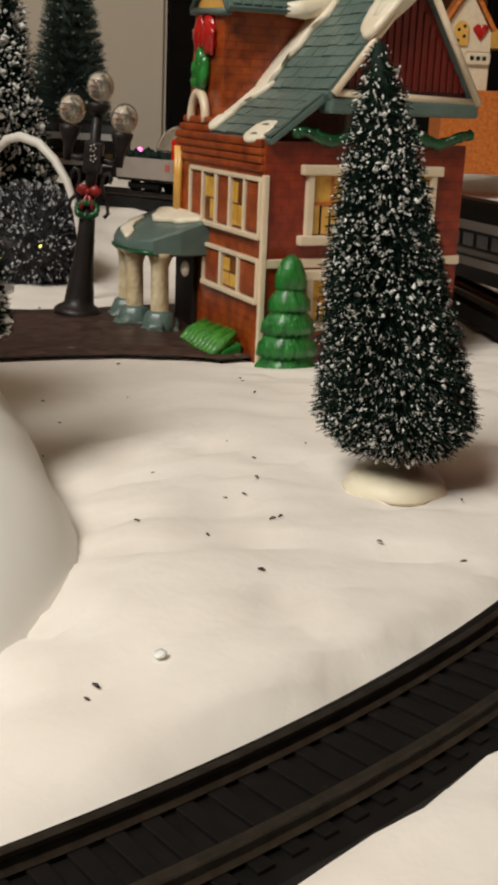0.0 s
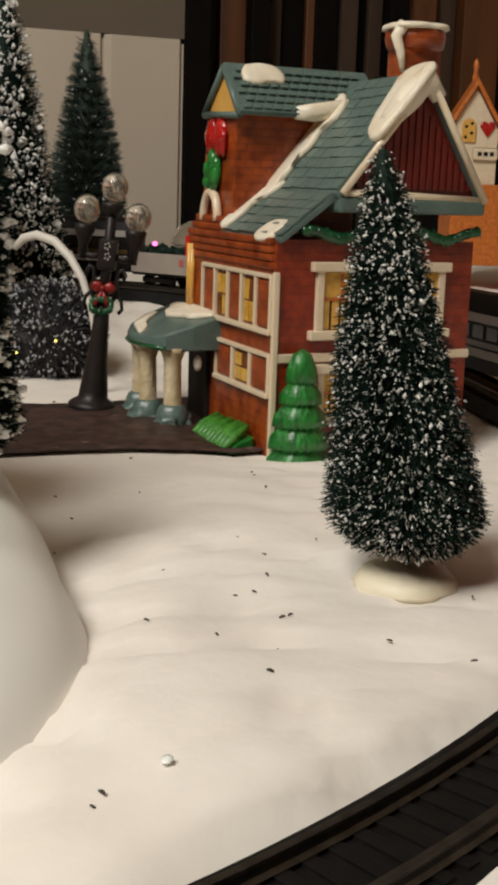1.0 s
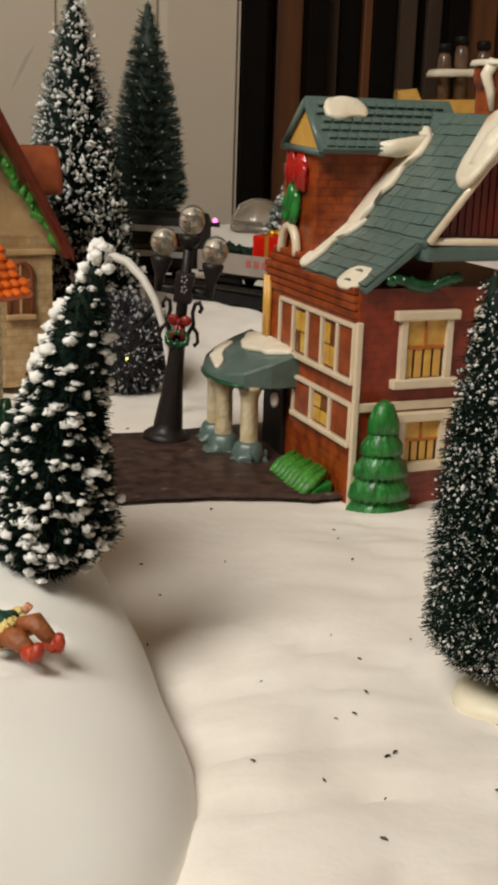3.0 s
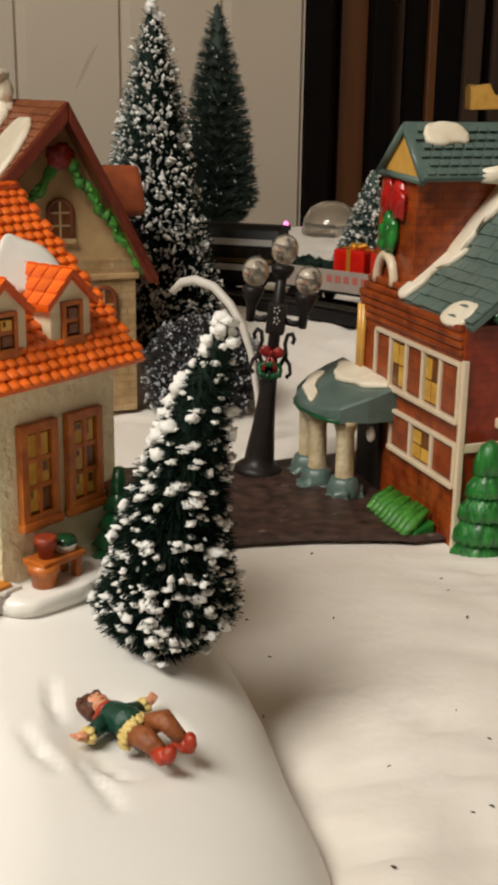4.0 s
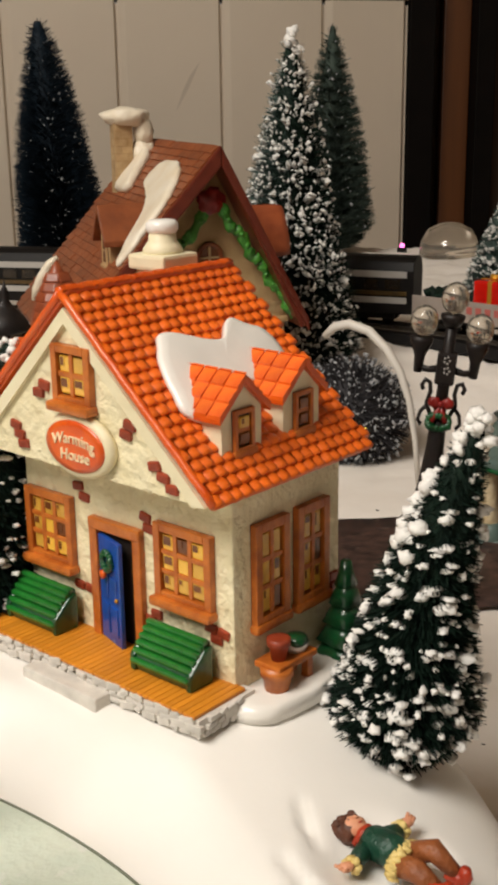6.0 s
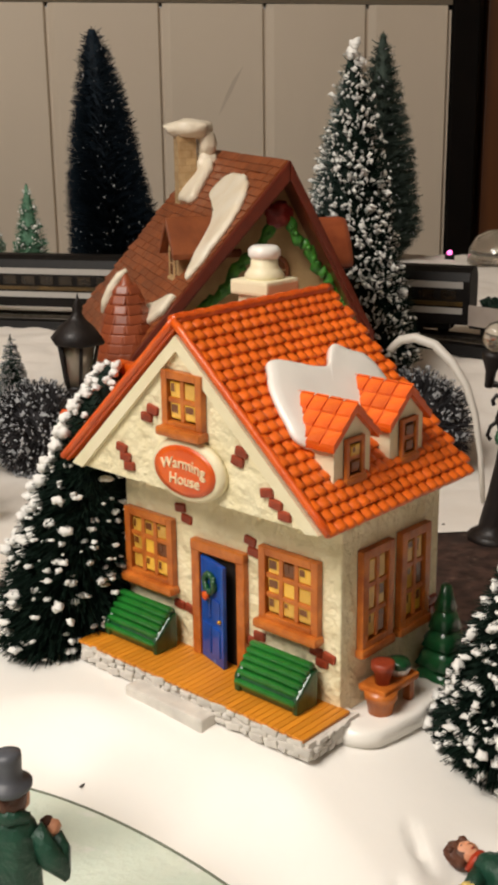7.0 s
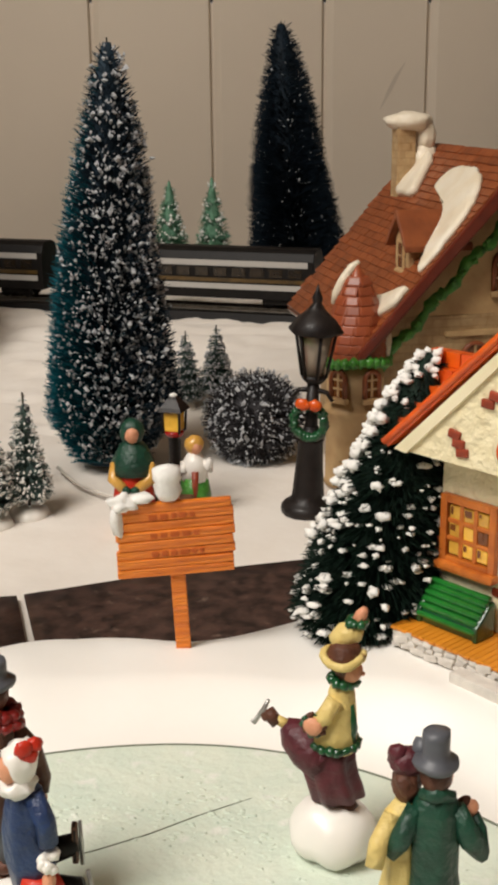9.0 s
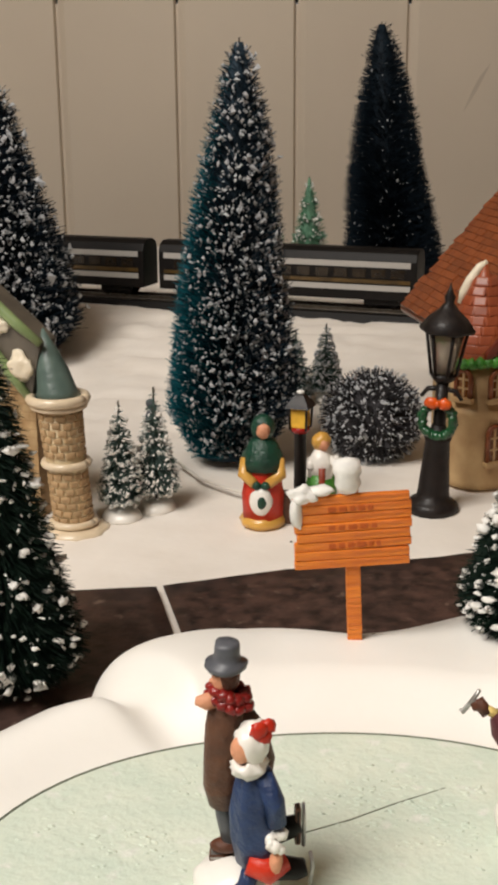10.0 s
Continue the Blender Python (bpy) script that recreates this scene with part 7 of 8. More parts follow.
    for i in range(7):
        a = 0.9 * i
        ball(bm, (0.9 + 0.14 * math.cos(a), -0.9 + 0.1 * math.sin(a), 1.8 - 0.05 * i), (0.15, 0.14, 0.14), 5, 1, 0.5, i)
    ball(bm, (0.88, -0.98, 1.22), (0.17, 0.15, 0.26), 3, 2, 0.15)
    tube(bm, [(0.25, -0.75, 1.1), (0.75, -0.85, 0.95), (1.1, -0.7, 1.05)], [0.25, 0.28, 0.2], 10, 6)
    tube(bm, [(0.9, -0.3, 1.5), (1.3, -0.2, 1.55), (1.5, -0.2, 1.6)], [0.26, 0.24, 0.2], 8, 7)
    box(bm, 1.35, 1.5, -0.35, -0.05, 1.2, 2.0, 7, 0.05)
    tube(bm, [(1.56, -0.2, 1.1), (1.6, -0.2, 1.6), (1.56, -0.2, 2.05)], 0.05, 6, 8)
    tube(bm, [(0.9, -0.55, 0.85), (1.4, -0.5, 0.75), (1.6, -0.5, 0.8)], [0.26, 0.24, 0.18], 8, 7)
    tube(bm, [(1.7, -0.5, 0.4), (1.76, -0.5, 0.8), (1.7, -0.5, 1.15)], 0.05, 6, 8)
    tube(bm, [(0.35, -0.6, 0.9), (0.2, -0.7, 0.5), (-0.05, -0.8, 0.4)], [0.22, 0.2, 0.14], 8, 2)


figure("couple_figurine", -28.15, 23.0, 3.12, 24, "painted skating couple figurine, blue dress and brown coat", couple_blue, [M_BROWNCOAT, M_GREY, M_NAVY, M_SKIN, M_HAIR, M_SNOWBRIGHT, M_DRESS, M_BLACK, M_SILVER, M_DARKRED], size=(1, 1, 1.18))


def lying_boy(bm):
    # along x: head at -1.5, boots at 1.6
    tube(bm, [(-1.05, 0, 0.3), (-0.75, 0, 0.42), (-0.3, 0, 0.46), (0.1, 0, 0.42)], [0.3, 0.46, 0.46, 0.42], 14, 0)
    for i in range(22):
        a = -0.25 + 3.64 * i / 21
        ball(bm, (0.16 + 0.05 * math.sin(3 * i), 0.56 * math.cos(a), 0.28 + 0.46 * math.sin(a)), (0.15, 0.12, 0.11), 1, 2, 0.6, i)
    tube(bm, [(0.1, -0.25, 0.36), (0.7, -0.3, 0.5), (1.3, -0.38, 0.36)], [0.32, 0.3, 0.2], 12, 2)
    tube(bm, [(0.1, 0.25, 0.4), (0.75, 0.32, 0.78), (1.35, 0.36, 0.4)], [0.32, 0.3, 0.2], 12, 2)
    for y in (-0.42, 0.38):
        tube(bm, [(1.15, y, 0.36), (1.42, y, 0.34), (1.55, y, 0.42)], [0.22, 0.24, 0.2], 10, 3)
        tube(bm, [(1.5, y, 0.3), (1.58, y, 0.5), (1.62, y, 0.7)], [0.2, 0.2, 0.12], 10, 3)
    for s in (-1, 1):
        tube(bm, [(-0.75, 0.25 * s, 0.42), (-0.72, 0.65 * s, 0.36), (-0.66, 0.92 * s, 0.34)], [0.26, 0.22, 0.2], 10, 0)
        for i in range(6):
            a = i * 1.05
            ball(bm, (-0.64 + 0.17 * math.cos(a), 1.02 * s, 0.36 + 0.17 * math.sin(a)), (0.12, 0.12, 0.12), 1, 1, 0.5, i)
        ball(bm, (-0.66, 1.22 * s, 0.42), (0.17, 0.2, 0.13), 4, 2, 0.2)
        for i in range(3):
            tube(bm, [(-0.72 + 0.08 * i, 1.3 * s, 0.42), (-0.8 + 0.12 * i, 1.48 * s, 0.5)], [0.06, 0.045], 6, 4)
    tube(bm, [(-1.08, -0.32, 0.36), (-1.0, -0.12, 0.64), (-1.0, 0.12, 0.66), (-1.08, 0.32, 0.36)], [0.1, 0.13, 0.13, 0.1], 8, 3)
    ball(bm, (-1.5, 0, 0.42), (0.42, 0.4, 0.36), 5, 3, 0.3)
    ball(bm, (-1.38, 0.02, 0.56), (0.33, 0.32, 0.28), 4, 3)
    ball(bm, (-1.36, 0.02, 0.86), (0.07, 0.06, 0.05), 4, 1)
    for s in (-1, 1):
        ball(bm, (-1.44, 0.02 + 0.13 * s, 0.8), (0.035, 0.045, 0.02), 5, 1)
    ball(bm, (-1.2, 0.02, 0.79), (0.035, 0.09, 0.025), 3, 1)
    for i in range(5):
        ball(bm, (-1.66 + 0.04 * (i % 2), -0.24 + 0.13 * i, 0.66), (0.13, 0.11, 0.1), 5, 2, 0.4, i)


figure("boy_figurine", -8.95, 28.95, 3.32, -32, "painted boy figurine lying on his back in snow", lying_boy, [M_COAT, M_CREAMY, M_ORANGESUIT, M_BOOT, M_SKIN, M_HAIR], size=(0.98, 0.92, 0.92))


def carol_lady(bm):
    lathe(bm, [(1.15, 0), (1.2, 0.25), (1.0, 0.55)], 18, 1, (0, 0, 0), 0.1)
    lathe(bm, [(1.05, 0.4), (1.1, 1.6), (0.9, 2.8), (0.7, 3.6), (0.4, 4.1)], 18, 0)
    lathe(bm, [(1.15, 3.0), (1.05, 3.6), (0.75, 4.3), (0.4, 4.7)], 18, 2, (0, 0.12, 0), 0.1)
    for s in (-1, 1):
        tube(bm, [(0.85 * s, -0.1, 3.5), (0.95 * s, -0.5, 2.8), (0.35 * s, -0.95, 2.4)], [0.3, 0.32, 0.25], 10, 1)
        ball(bm, (0.22 * s, -1.05, 2.35), (0.24, 0.2, 0.22), 2, 2)
    ball(bm, (0, -1.0, 1.5), (0.6, 0.3, 0.75), 4, 3, 0.1)
    ball(bm, (0.05, -1.22, 1.5), (0.26, 0.15, 0.36), 2, 2)
    ball(bm, (0, 0.05, 5.1), (0.62, 0.58, 0.72), 2, 3)
    ball(bm, (0.05, -0.3, 5.05), (0.38, 0.34, 0.46), 3, 3)


figure("carol_figurine", -39.2, 54.5, gz(-39.2, 54.5) + 0.05, 15, "painted lady figurine in green shawl and red dress", carol_lady, [M_DRESS, M_YELLOW, M_COAT, M_SKIN, M_SNOWBRIGHT])


def carol_child(bm):
    lathe(bm, [(0.8, 0), (0.85, 0.8), (0.7, 1.8)], 14, 0)
    lathe(bm, [(0.72, 1.6), (0.6, 2.6), (0.35, 3.1)], 14, 1)
    tube(bm, [(0.5, -0.1, 2.6), (0.8, -0.5, 2.3), (0.8, -0.7, 2.9)], [0.22, 0.2, 0.16], 8, 1)
    tube(bm, [(-0.5, -0.1, 2.6), (-0.6, -0.5, 2.1)], [0.22, 0.2], 8, 1)
    tube(bm, [(0, -0.6, 0.5), (0, -0.62, 2.2)], [0.25, 0.18], 8, 4)
    ball(bm, (0, 0, 3.5), (0.5, 0.48, 0.52), 2, 3, 0.1)
    ball(bm, (0.1, -0.25, 3.4), (0.32, 0.28, 0.36), 3, 2)


figure("child_figurine", -37.0, 57.4, gz(-37, 57) + 0.3, 20, "painted fair-haired child figurine in white and green", carol_child, [M_LEAFGREEN, M_SNOWBRIGHT, M_YELLOW, M_SKIN, M_ACCENT])
bm = BM()
box(bm, -1.2, 1.2, -0.5, 0.5, 0, 1.6, 0, 0.12)
solo("bench_block", bm, M_BROWNCOAT, "plain brown painted bench behind the sign", "bench", at=P3(-37.6, 55.4, gz(-37, 55) + 0.0, 0, 0, 15))
bm = BM()
ball(bm, (0, 0, 0.9), (0.3, 0.3, 0.8), 0, 2, 0.2)
ball(bm, (0, 0, 1.9), 0.28, 0, 2)
ball(bm, (0.05, -0.15, 0.15), (0.3, 0.25, 0.22), 1, 2)
tube(bm, [(0, 0, -3.0), (0.05, 0, -1.5), (0, 0, 0.2)], 0.06, 6)
solo("bird_ornament", bm, [M_GREY, M_RED], "tiny grey ornament with a red foot among the firs", "ornament", at=P3(-47.2, 58.0, gz(-47, 58) + 2.9))

# ---- the house with the stone column, half in view ----
lh = thing("stone_house", -48.4, 50.9, gz(-48, 51) - 0.05, 0, "tan stone house with a round column and grey-green roof", "house")
co = new("column")
co.parent = lh
co.empty_display_size = 0.005
tagged(co, "leaning round column of small tan stones with cream rings")


def column_at(z):
    return 0.12 - 0.085 * z, 0.98 + 0.04 * max(0.0, z - 3.6)


bm = BM()
skin(bm, [ring(bm, Vector((column_at(z)[0], 0, z)), Vector((column_at(z)[1], 0, 0)), Vector((0, column_at(z)[1], 0)), 24) for z in (0.2, 3.6, 6.8)])
part("shaft", bm, M_ROUGHCREAM, co, "mortar between the stones")
bm = BM()
box(bm, -0.24, 0.24, -0.07, 0.1, -0.17, 0.17, 0, 0.07)
for v in bm.verts:
    v.co += noise.noise_vector(v.co * 4) * 0.04
cs = mesh("stone", bm, M_COLSTONE)
for j in range(16):
    z = 0.72 + 0.385 * j
    if abs(z - 3.6) < 0.25 or z > 6.55:
        continue
    cx, r = column_at(z)
    for i in range(12):
        a = 2 * math.pi * (i + 0.5 * (j % 2)) / 12
        put(cs, "stone", co, P3(cx + r * math.cos(a), r * math.sin(a), z + random.uniform(-0.03, 0.03), 0, random.uniform(-6, 6), math.degrees(a) + 90) @ Matrix.Diagonal((random.uniform(0.85, 1.05), 1, random.uniform(0.85, 1.05), 1)))
bm = BM()
lathe(bm, [(1.75, 0), (1.7, 0.2), (1.3, 0.35)], 24, 0, (0.2, 0, -0.1), 0.1)
part("foot", bm, M_WHITEPAINT, co, "spreading cream foot")
for z, r, k in ((0.45, 1.1, 0.2), (3.6, 1.12, 0.2), (6.6, 1.3, 0.17), (6.95, 1.4, 0.26)):
    bm = BM()
    x = column_at(z)[0]
    tube(bm, [(x + r * math.cos(a), r * math.sin(a), z) for a in [2 * math.pi * i / 24 for i in range(25)]], k, 8)
    part("collar", bm, M_WHITEPAINT, co, "cream ring round the column")
bm = BM()
skin(bm, [ring(bm, Vector((x, y, z)), Vector((r, 0, 0)), Vector((0, r, 0)), 20) for x, y, z, r in ((-0.45, 0, 6.95, 1.2), (-0.5, 0, 7.4, 1.0), (-0.75, 0.1, 8.4, 0.8), (-1.05, 0.2, 9.4, 0.48), (-1.3, 0.3, 10.4, 0.05))])
part("cone", bm, M_SLATE, co, "grey-green leaning cone")
bm = BM()
box(bm, -10, -2.2, 0.6, 3.4, 0, 8.2)
part("wall", bm, M_TANBRICK, lh)
bm = BM()
prism(bm, [(-1.0, 9.8), (-1.7, 6.9), (-3.7, 9.3), (-7.0, 13.0), (-7.2, 15.0), (-3.8, 12.0)], -0.5, 1.2, "y", 0, 0.2)
part("roof", bm, M_MOSS, lh, "brown-grey glazed roof slope")
for e in ([(-0.95, -0.6, 9.8), (-2.3, -0.65, 10.8), (-3.8, -0.65, 12.0), (-7.2, -0.6, 15.0)], [(-1.7, -0.6, 6.9), (-2.7, -0.65, 8.1), (-3.7, -0.65, 9.3), (-7.0, -0.6, 13.0)]):
    bm = BM()
    tube(bm, e, [0.2, 0.3, 0.32, 0.3], 8)
    part("roof_edge", bm, M_MOSSEDGE, lh, "pale moss-green roof edge")
for c, r in (((-2.2, -0.6, 8.5), (0.7, 0.3, 0.8)), ((-3.5, -0.6, 10.6), (0.9, 0.3, 0.5))):
    bm = BM()
    ball(bm, c, r, 0, 3, 0.4, c[0])
    part("roof_snow", bm, M_SNOWGLAZE, lh, "cream snow patch", True)

# ---- railway ----
def s_of(angle):
    return radians(90 - angle) * TRACK_R


tk = thing("railway_track", 0, 0, 0, 0, "black model railway track with metal rails on black roadbed", "railway track")
S0, S1 = -75.0, s_of(-128)
bm = BM()
steps = [S0 + (S1 - S0) * i / 200 for i in range(201)]
rows = []
for s in steps:
    x, y, hd_ = track_point(s)
    nx, ny = -math.sin(radians(hd_)), math.cos(radians(hd_))
    z = track_z(s)
    rows.append([bm.verts.new((x + nx * o, y + ny * o, z + h)) for o, h in ((-1.75, -0.45), (-1.5, 0.3), (1.5, 0.3), (1.75, -0.45))])
for a, c in zip(rows, rows[1:]):
    for i in range(3):
        bm.faces.new((a[i], a[i + 1], c[i + 1], c[i]))
part("roadbed", bm, M_BLACK, tk, "black moulded roadbed")
for o in (-0.83, 0.83):
    bm = BM()
    rows = []
    for s in steps:
        x, y, hd_ = track_point(s)
        nx, ny = -math.sin(radians(hd_)), math.cos(radians(hd_))
        z = track_z(s)
        rows.append([bm.verts.new((x + nx * (o + d), y + ny * (o + d), z + h)) for d, h in ((-0.12, 0.4), (-0.05, 0.48), (-0.06, 0.62), (-0.08, 0.66), (-0.08, 0.74), (0.08, 0.74), (0.08, 0.66), (0.06, 0.62), (0.05, 0.48), (0.12, 0.4))])
    for a, c in zip(rows, rows[1:]):
        for i in range(9):
            bm.faces.new((a[i], a[i + 1], c[i + 1], c[i]))
    part("rail", bm, M_RAIL, tk, "dull metal rail")
bm = BM()
box(bm, -0.16, 0.16, -1.2, 1.2, 0.28, 0.38, 0, 0.02)
tie = mesh("tie", bm, M_BLACK)
k0, k1 = s_of(0), s_of(-120)
for i in range(150):
    s = k0 + (k1 - k0) * i / 149
    x, y, hd_ = track_point(s)
    put(tie, "tie", tk, P3(x, y, track_z(s), 0, 0, hd_))


def wheels(parent, xs):
    for x in xs:
        tr = new("truck")
        tr.parent, tr.matrix_basis = parent, P3(x, 0, 0)
        tr.empty_display_size = 0.005
        bm = BM()
        for y in (-1.0, 1.0):
            box(bm, -1.5, 1.5, y - 0.12, y + 0.12, 0.35, 0.8, 0, 0.08)
        part("side_frame", bm, M_BLACK, tr)
        for wx in (-1.0, 1.0):
            for y in (-0.8, 0.8):
                bm = BM()
                tube(bm, [(wx, y - 0.12, 0.5), (wx, y + 0.12, 0.5)], 0.5, 14)
                part("wheel", bm, M_BLACK, tr)


def on_track(s, z=0.72):
    x, y, hd_ = track_point(s)
    return x, y, track_z(s) + z, hd_


def coach(s, length, label):
    x, y, z, hd_ = on_track(s)
    c = thing("railway_coach", x, y, z, hd_, label, "railway car", "model train")
    L = length / 2
    bm = BM()
    prism(bm, [(-1.45, 0.8), (1.45, 0.8), (1.5, 4.0), (1.2, 4.65), (0.6, 4.95), (-0.6, 4.95), (-1.2, 4.65), (-1.5, 4.0)], -L, L, "x", 0, 0.08)
    part("body", bm, M_BLACK, c, "black coach body with a rounded roof")
    for sd in (-1, 1):
        for nm, z0, z1, m, lb in (("upper_stripe", 3.5, 3.98, M_STRIPE, "grey stripe above the windows"), ("lower_stripe", 1.6, 2.05, M_STRIPE, "pale stripe below the windows"), ("gold_line", 2.2, 2.5, M_AMBERSTRIP, "dull amber line")):
            bm = BM()
            box(bm, -L + 0.5, L - 0.5, sd * 1.5 - 0.04, sd * 1.5 + 0.04, z0, z1)
            part(nm, bm, m, c, lb)
        n = int(length / 1.7)
        for i in range(n):
            bm = BM()
            x0 = -L + 1.0 + (length - 2.0) * i / n
            box(bm, x0, x0 + 1.15, sd * 1.5 - 0.03, sd * 1.5 + 0.03, 2.65, 3.35, 0, 0.02)
            part("coach_window", bm, M_COACHPANE, c)
    wheels(c, (-L + 3, L - 3))
    return c


coach(-21.0, 23.0, "black passenger coach with pale stripes on the rear track")
coach(-45.5, 23.0, "black passenger coach with pale stripes on the rear track")
coach(7.6, 22.0, "black passenger coach with pale stripes by the tall fir")
coach(s_of(22), 17.0, "black coach rounding the curve beside the brick house")

x, y, z, hd_ = on_track(25.8)
fc = thing("flat_car", x, y, z, hd_, "pale grey flat car with faded lettering", "railway car", "model train")
bm = BM()
box(bm, -6.5, 6.5, -1.4, 1.4, 0.9, 1.2, 0, 0.05)
part("frame", bm, M_BLACK, fc)
for sd in (-1, 1):
    bm = BM()
    box(bm, -6.5, 6.5, sd * 1.4 - 0.12, sd * 1.4 + 0.12, 1.1, 2.6, 0, 0.05)
    side = part("side_board", bm, M_CARGREY, fc, "pale grey side board")
    for i in range(8):
        bm = BM()
        box(bm, -3.9 + i * 0.75, -3.45 + i * 0.75, sd * 1.53 - 0.03, sd * 1.53 + 0.03, 1.75, 2.25, 0, 0.02)
        part("letter_mark", bm, M_LETTER, side)
    bm = BM()
    lathe(bm, [(0.38, 0), (0.38, 0.06)], 14, 0, (0, 0, 0))
    part("emblem", bm, M_LETTER, side, "round faded red mark", at=P3(3.0, sd * 1.5, 2.0, 90 * sd, 0, 0))
bm = BM()
box(bm, -6.4, 6.4, -1.3, 1.3, 1.7, 1.9)
part("deck", bm, M_CARGREY, fc)
wheels(fc, (-4.2, 4.2))
for i, gx in enumerate((-1.6, 1.6)):
    m = pose(*[c * CM for c in (x, y, z + 1.9)], 0, 0, hd_) @ P3(gx - 1.4, 0, 0)
    g = new("gift_box")
    g.empty_display_size = 0.005
    g.matrix_world = m
    tagged(g, "shiny red gift box with gold ribbon on the flat car", "gift box", "gift boxes")
    bm = BM()
    box(bm, -1.35, 1.35, -1.2, 1.2, 0, 2.2, 0, 0.2)
    part("box", bm, M_GIFT, g)
    bm = BM()
    box(bm, -0.16, 0.16, -1.23, 1.23, 0, 2.24, 0, 0.03)
    box(bm, -1.38, 1.38, -0.16, 0.16, 0.02, 2.23, 0, 0.03)
    part("ribbon", bm, M_GOLD, g)
    bm = BM()
    for k in range(5):
        a = 2 * math.pi * k / 5
        ball(bm, (0.4 * math.cos(a), 0.4 * math.sin(a), 2.4), (0.35, 0.25, 0.2), 0, 2, 0.3, k)
    part("bow", bm, M_GOLD, g)
bm = BM()
for k in range(30):
    random.seed(k)
    ball(bm, (random.uniform(-2.6, 2.0), random.uniform(-0.9, 0.9), random.uniform(0.2, 0.9)), random.uniform(0.35, 0.6), 0, 1, 0.7, k)
solo("evergreen_load", bm, M_NEEDLE, "dark evergreen bundle lying on the flat car", "greenery", kind="stuff", at=pose(*[c * CM for c in (x, y, z + 1.9)], 0, 0, hd_) @ P3(4.0, 0, 0))

# the red caboose on the near curve
x, y, z, hd_ = on_track(s_of(-20.5))
cb = thing("caboose", x, y, z, hd_, "red model caboose with a grey ribbed roof and cupola", "railway car", "model train")
bm = BM()
box(bm, -4.4, 4.4, -1.5, 1.5, 1.0, 3.9, 0, 0.05)
part("body", bm, M_CABOOSE, cb, "bright red caboose body")
bm = BM()
prism(bm, [(-1.75, 3.85), (1.75, 3.85), (1.6, 4.05), (0, 4.5), (-1.6, 4.05)], -5.6, 5.6, "x", 0, 0.05)
part("roof", bm, M_ROOFGREY, cb)
for i in range(9):
    for sd in (-1, 1):
        bm = BM()
        prism(bm, [(0.1 * sd, 4.52), (1.6 * sd, 4.07), (1.6 * sd, 4.15), (0.1 * sd, 4.6)], -5.2 + i * 1.25, -4.95 + i * 1.25, "x")
        part("roof_rib", bm, M_STRIPE, cb)
bm = BM()
box(bm, -1.3, 1.3, -1.3, 1.3, 4.2, 5.7, 0, 0.08)
cu_ = part("cupola", bm, M_CABOOSE, cb)
for sd in (-1, 1):
    for wx in (-0.55, 0.55):
        bm = BM()
        box(bm, wx - 0.32, wx + 0.32, sd * 1.3 - 0.04, sd * 1.3 + 0.04, 4.75, 5.35, 0, 0.03)
        part("window", bm, M_SHADE, cu_)
bm = BM()
prism(bm, [(-1.5, 5.65), (1.5, 5.65), (0, 6.0)], -1.5, 1.5, "x", 0, 0.05)
part("cupola_roof", bm, M_ROOFGREY, cb)
for sd in (-1, 1):
    for wx in (-3.3, -1.5, 1.5, 3.3):
        bm = BM()
        box(bm, wx - 0.35, wx + 0.35, sd * 1.5 - 0.04, sd * 1.5 + 0.04, 2.5, 3.3, 0, 0.03)
        part("window", bm, M_SHADE, cb)
for sd in (-1, 1):
    bm = BM()
    box(bm, sd * 5.0 - 0.62, sd * 5.0 + 0.62, -1.45, 1.45, 0.75, 1.05, 0, 0.05)
    part("platform", bm, M_BLACK, cb)
    bm = BM()
    for yy in (-1.3, -0.5, 0.5, 1.3):
        tube(bm, [(sd * 5.5, yy, 1.0), (sd * 5.5, yy, 2.5)], 0.06, 6)
    tube(bm, [(sd * 5.5, -1.3, 2.5), (sd * 5.5, 1.3, 2.5)], 0.06, 6)
    tube(bm, [(sd * 5.5, -1.3, 2.1), (sd * 5.5, 1.3, 2.1)], 0.06, 6)
    tube(bm, [(sd * 5.5, -1.3, 2.5), (sd * 4.4, -1.3, 2.5)], 0.06, 6)
    part("railing", bm, M_BLACK, cb)
    bm = BM()
    box(bm, sd * 5.2 - 0.3, sd * 5.2 + 0.3, -1.6, -1.2, 0.2, 0.9, 0, 0.04)
    box(bm, sd * 5.2 - 0.3, sd * 5.2 + 0.3, 1.2, 1.6, 0.2, 0.9, 0, 0.04)
    part("step", bm, M_BLACK, cb)
    bm = BM()
    box(bm, sd * 5.9 - 0.35, sd * 5.9 + 0.35, -0.2, 0.2, 0.55, 0.85, 0, 0.06)
    part("coupler", bm, M_BLACK, cb)
    bm = BM()
    box(bm, sd * 4.42 - 0.03, sd * 4.42 + 0.03, -0.5, 0.5, 1.2, 3.4, 0, 0.02)
    part("end_door", bm, M_SHADE, cb)
wheels(cb, (-3.0, 3.0))

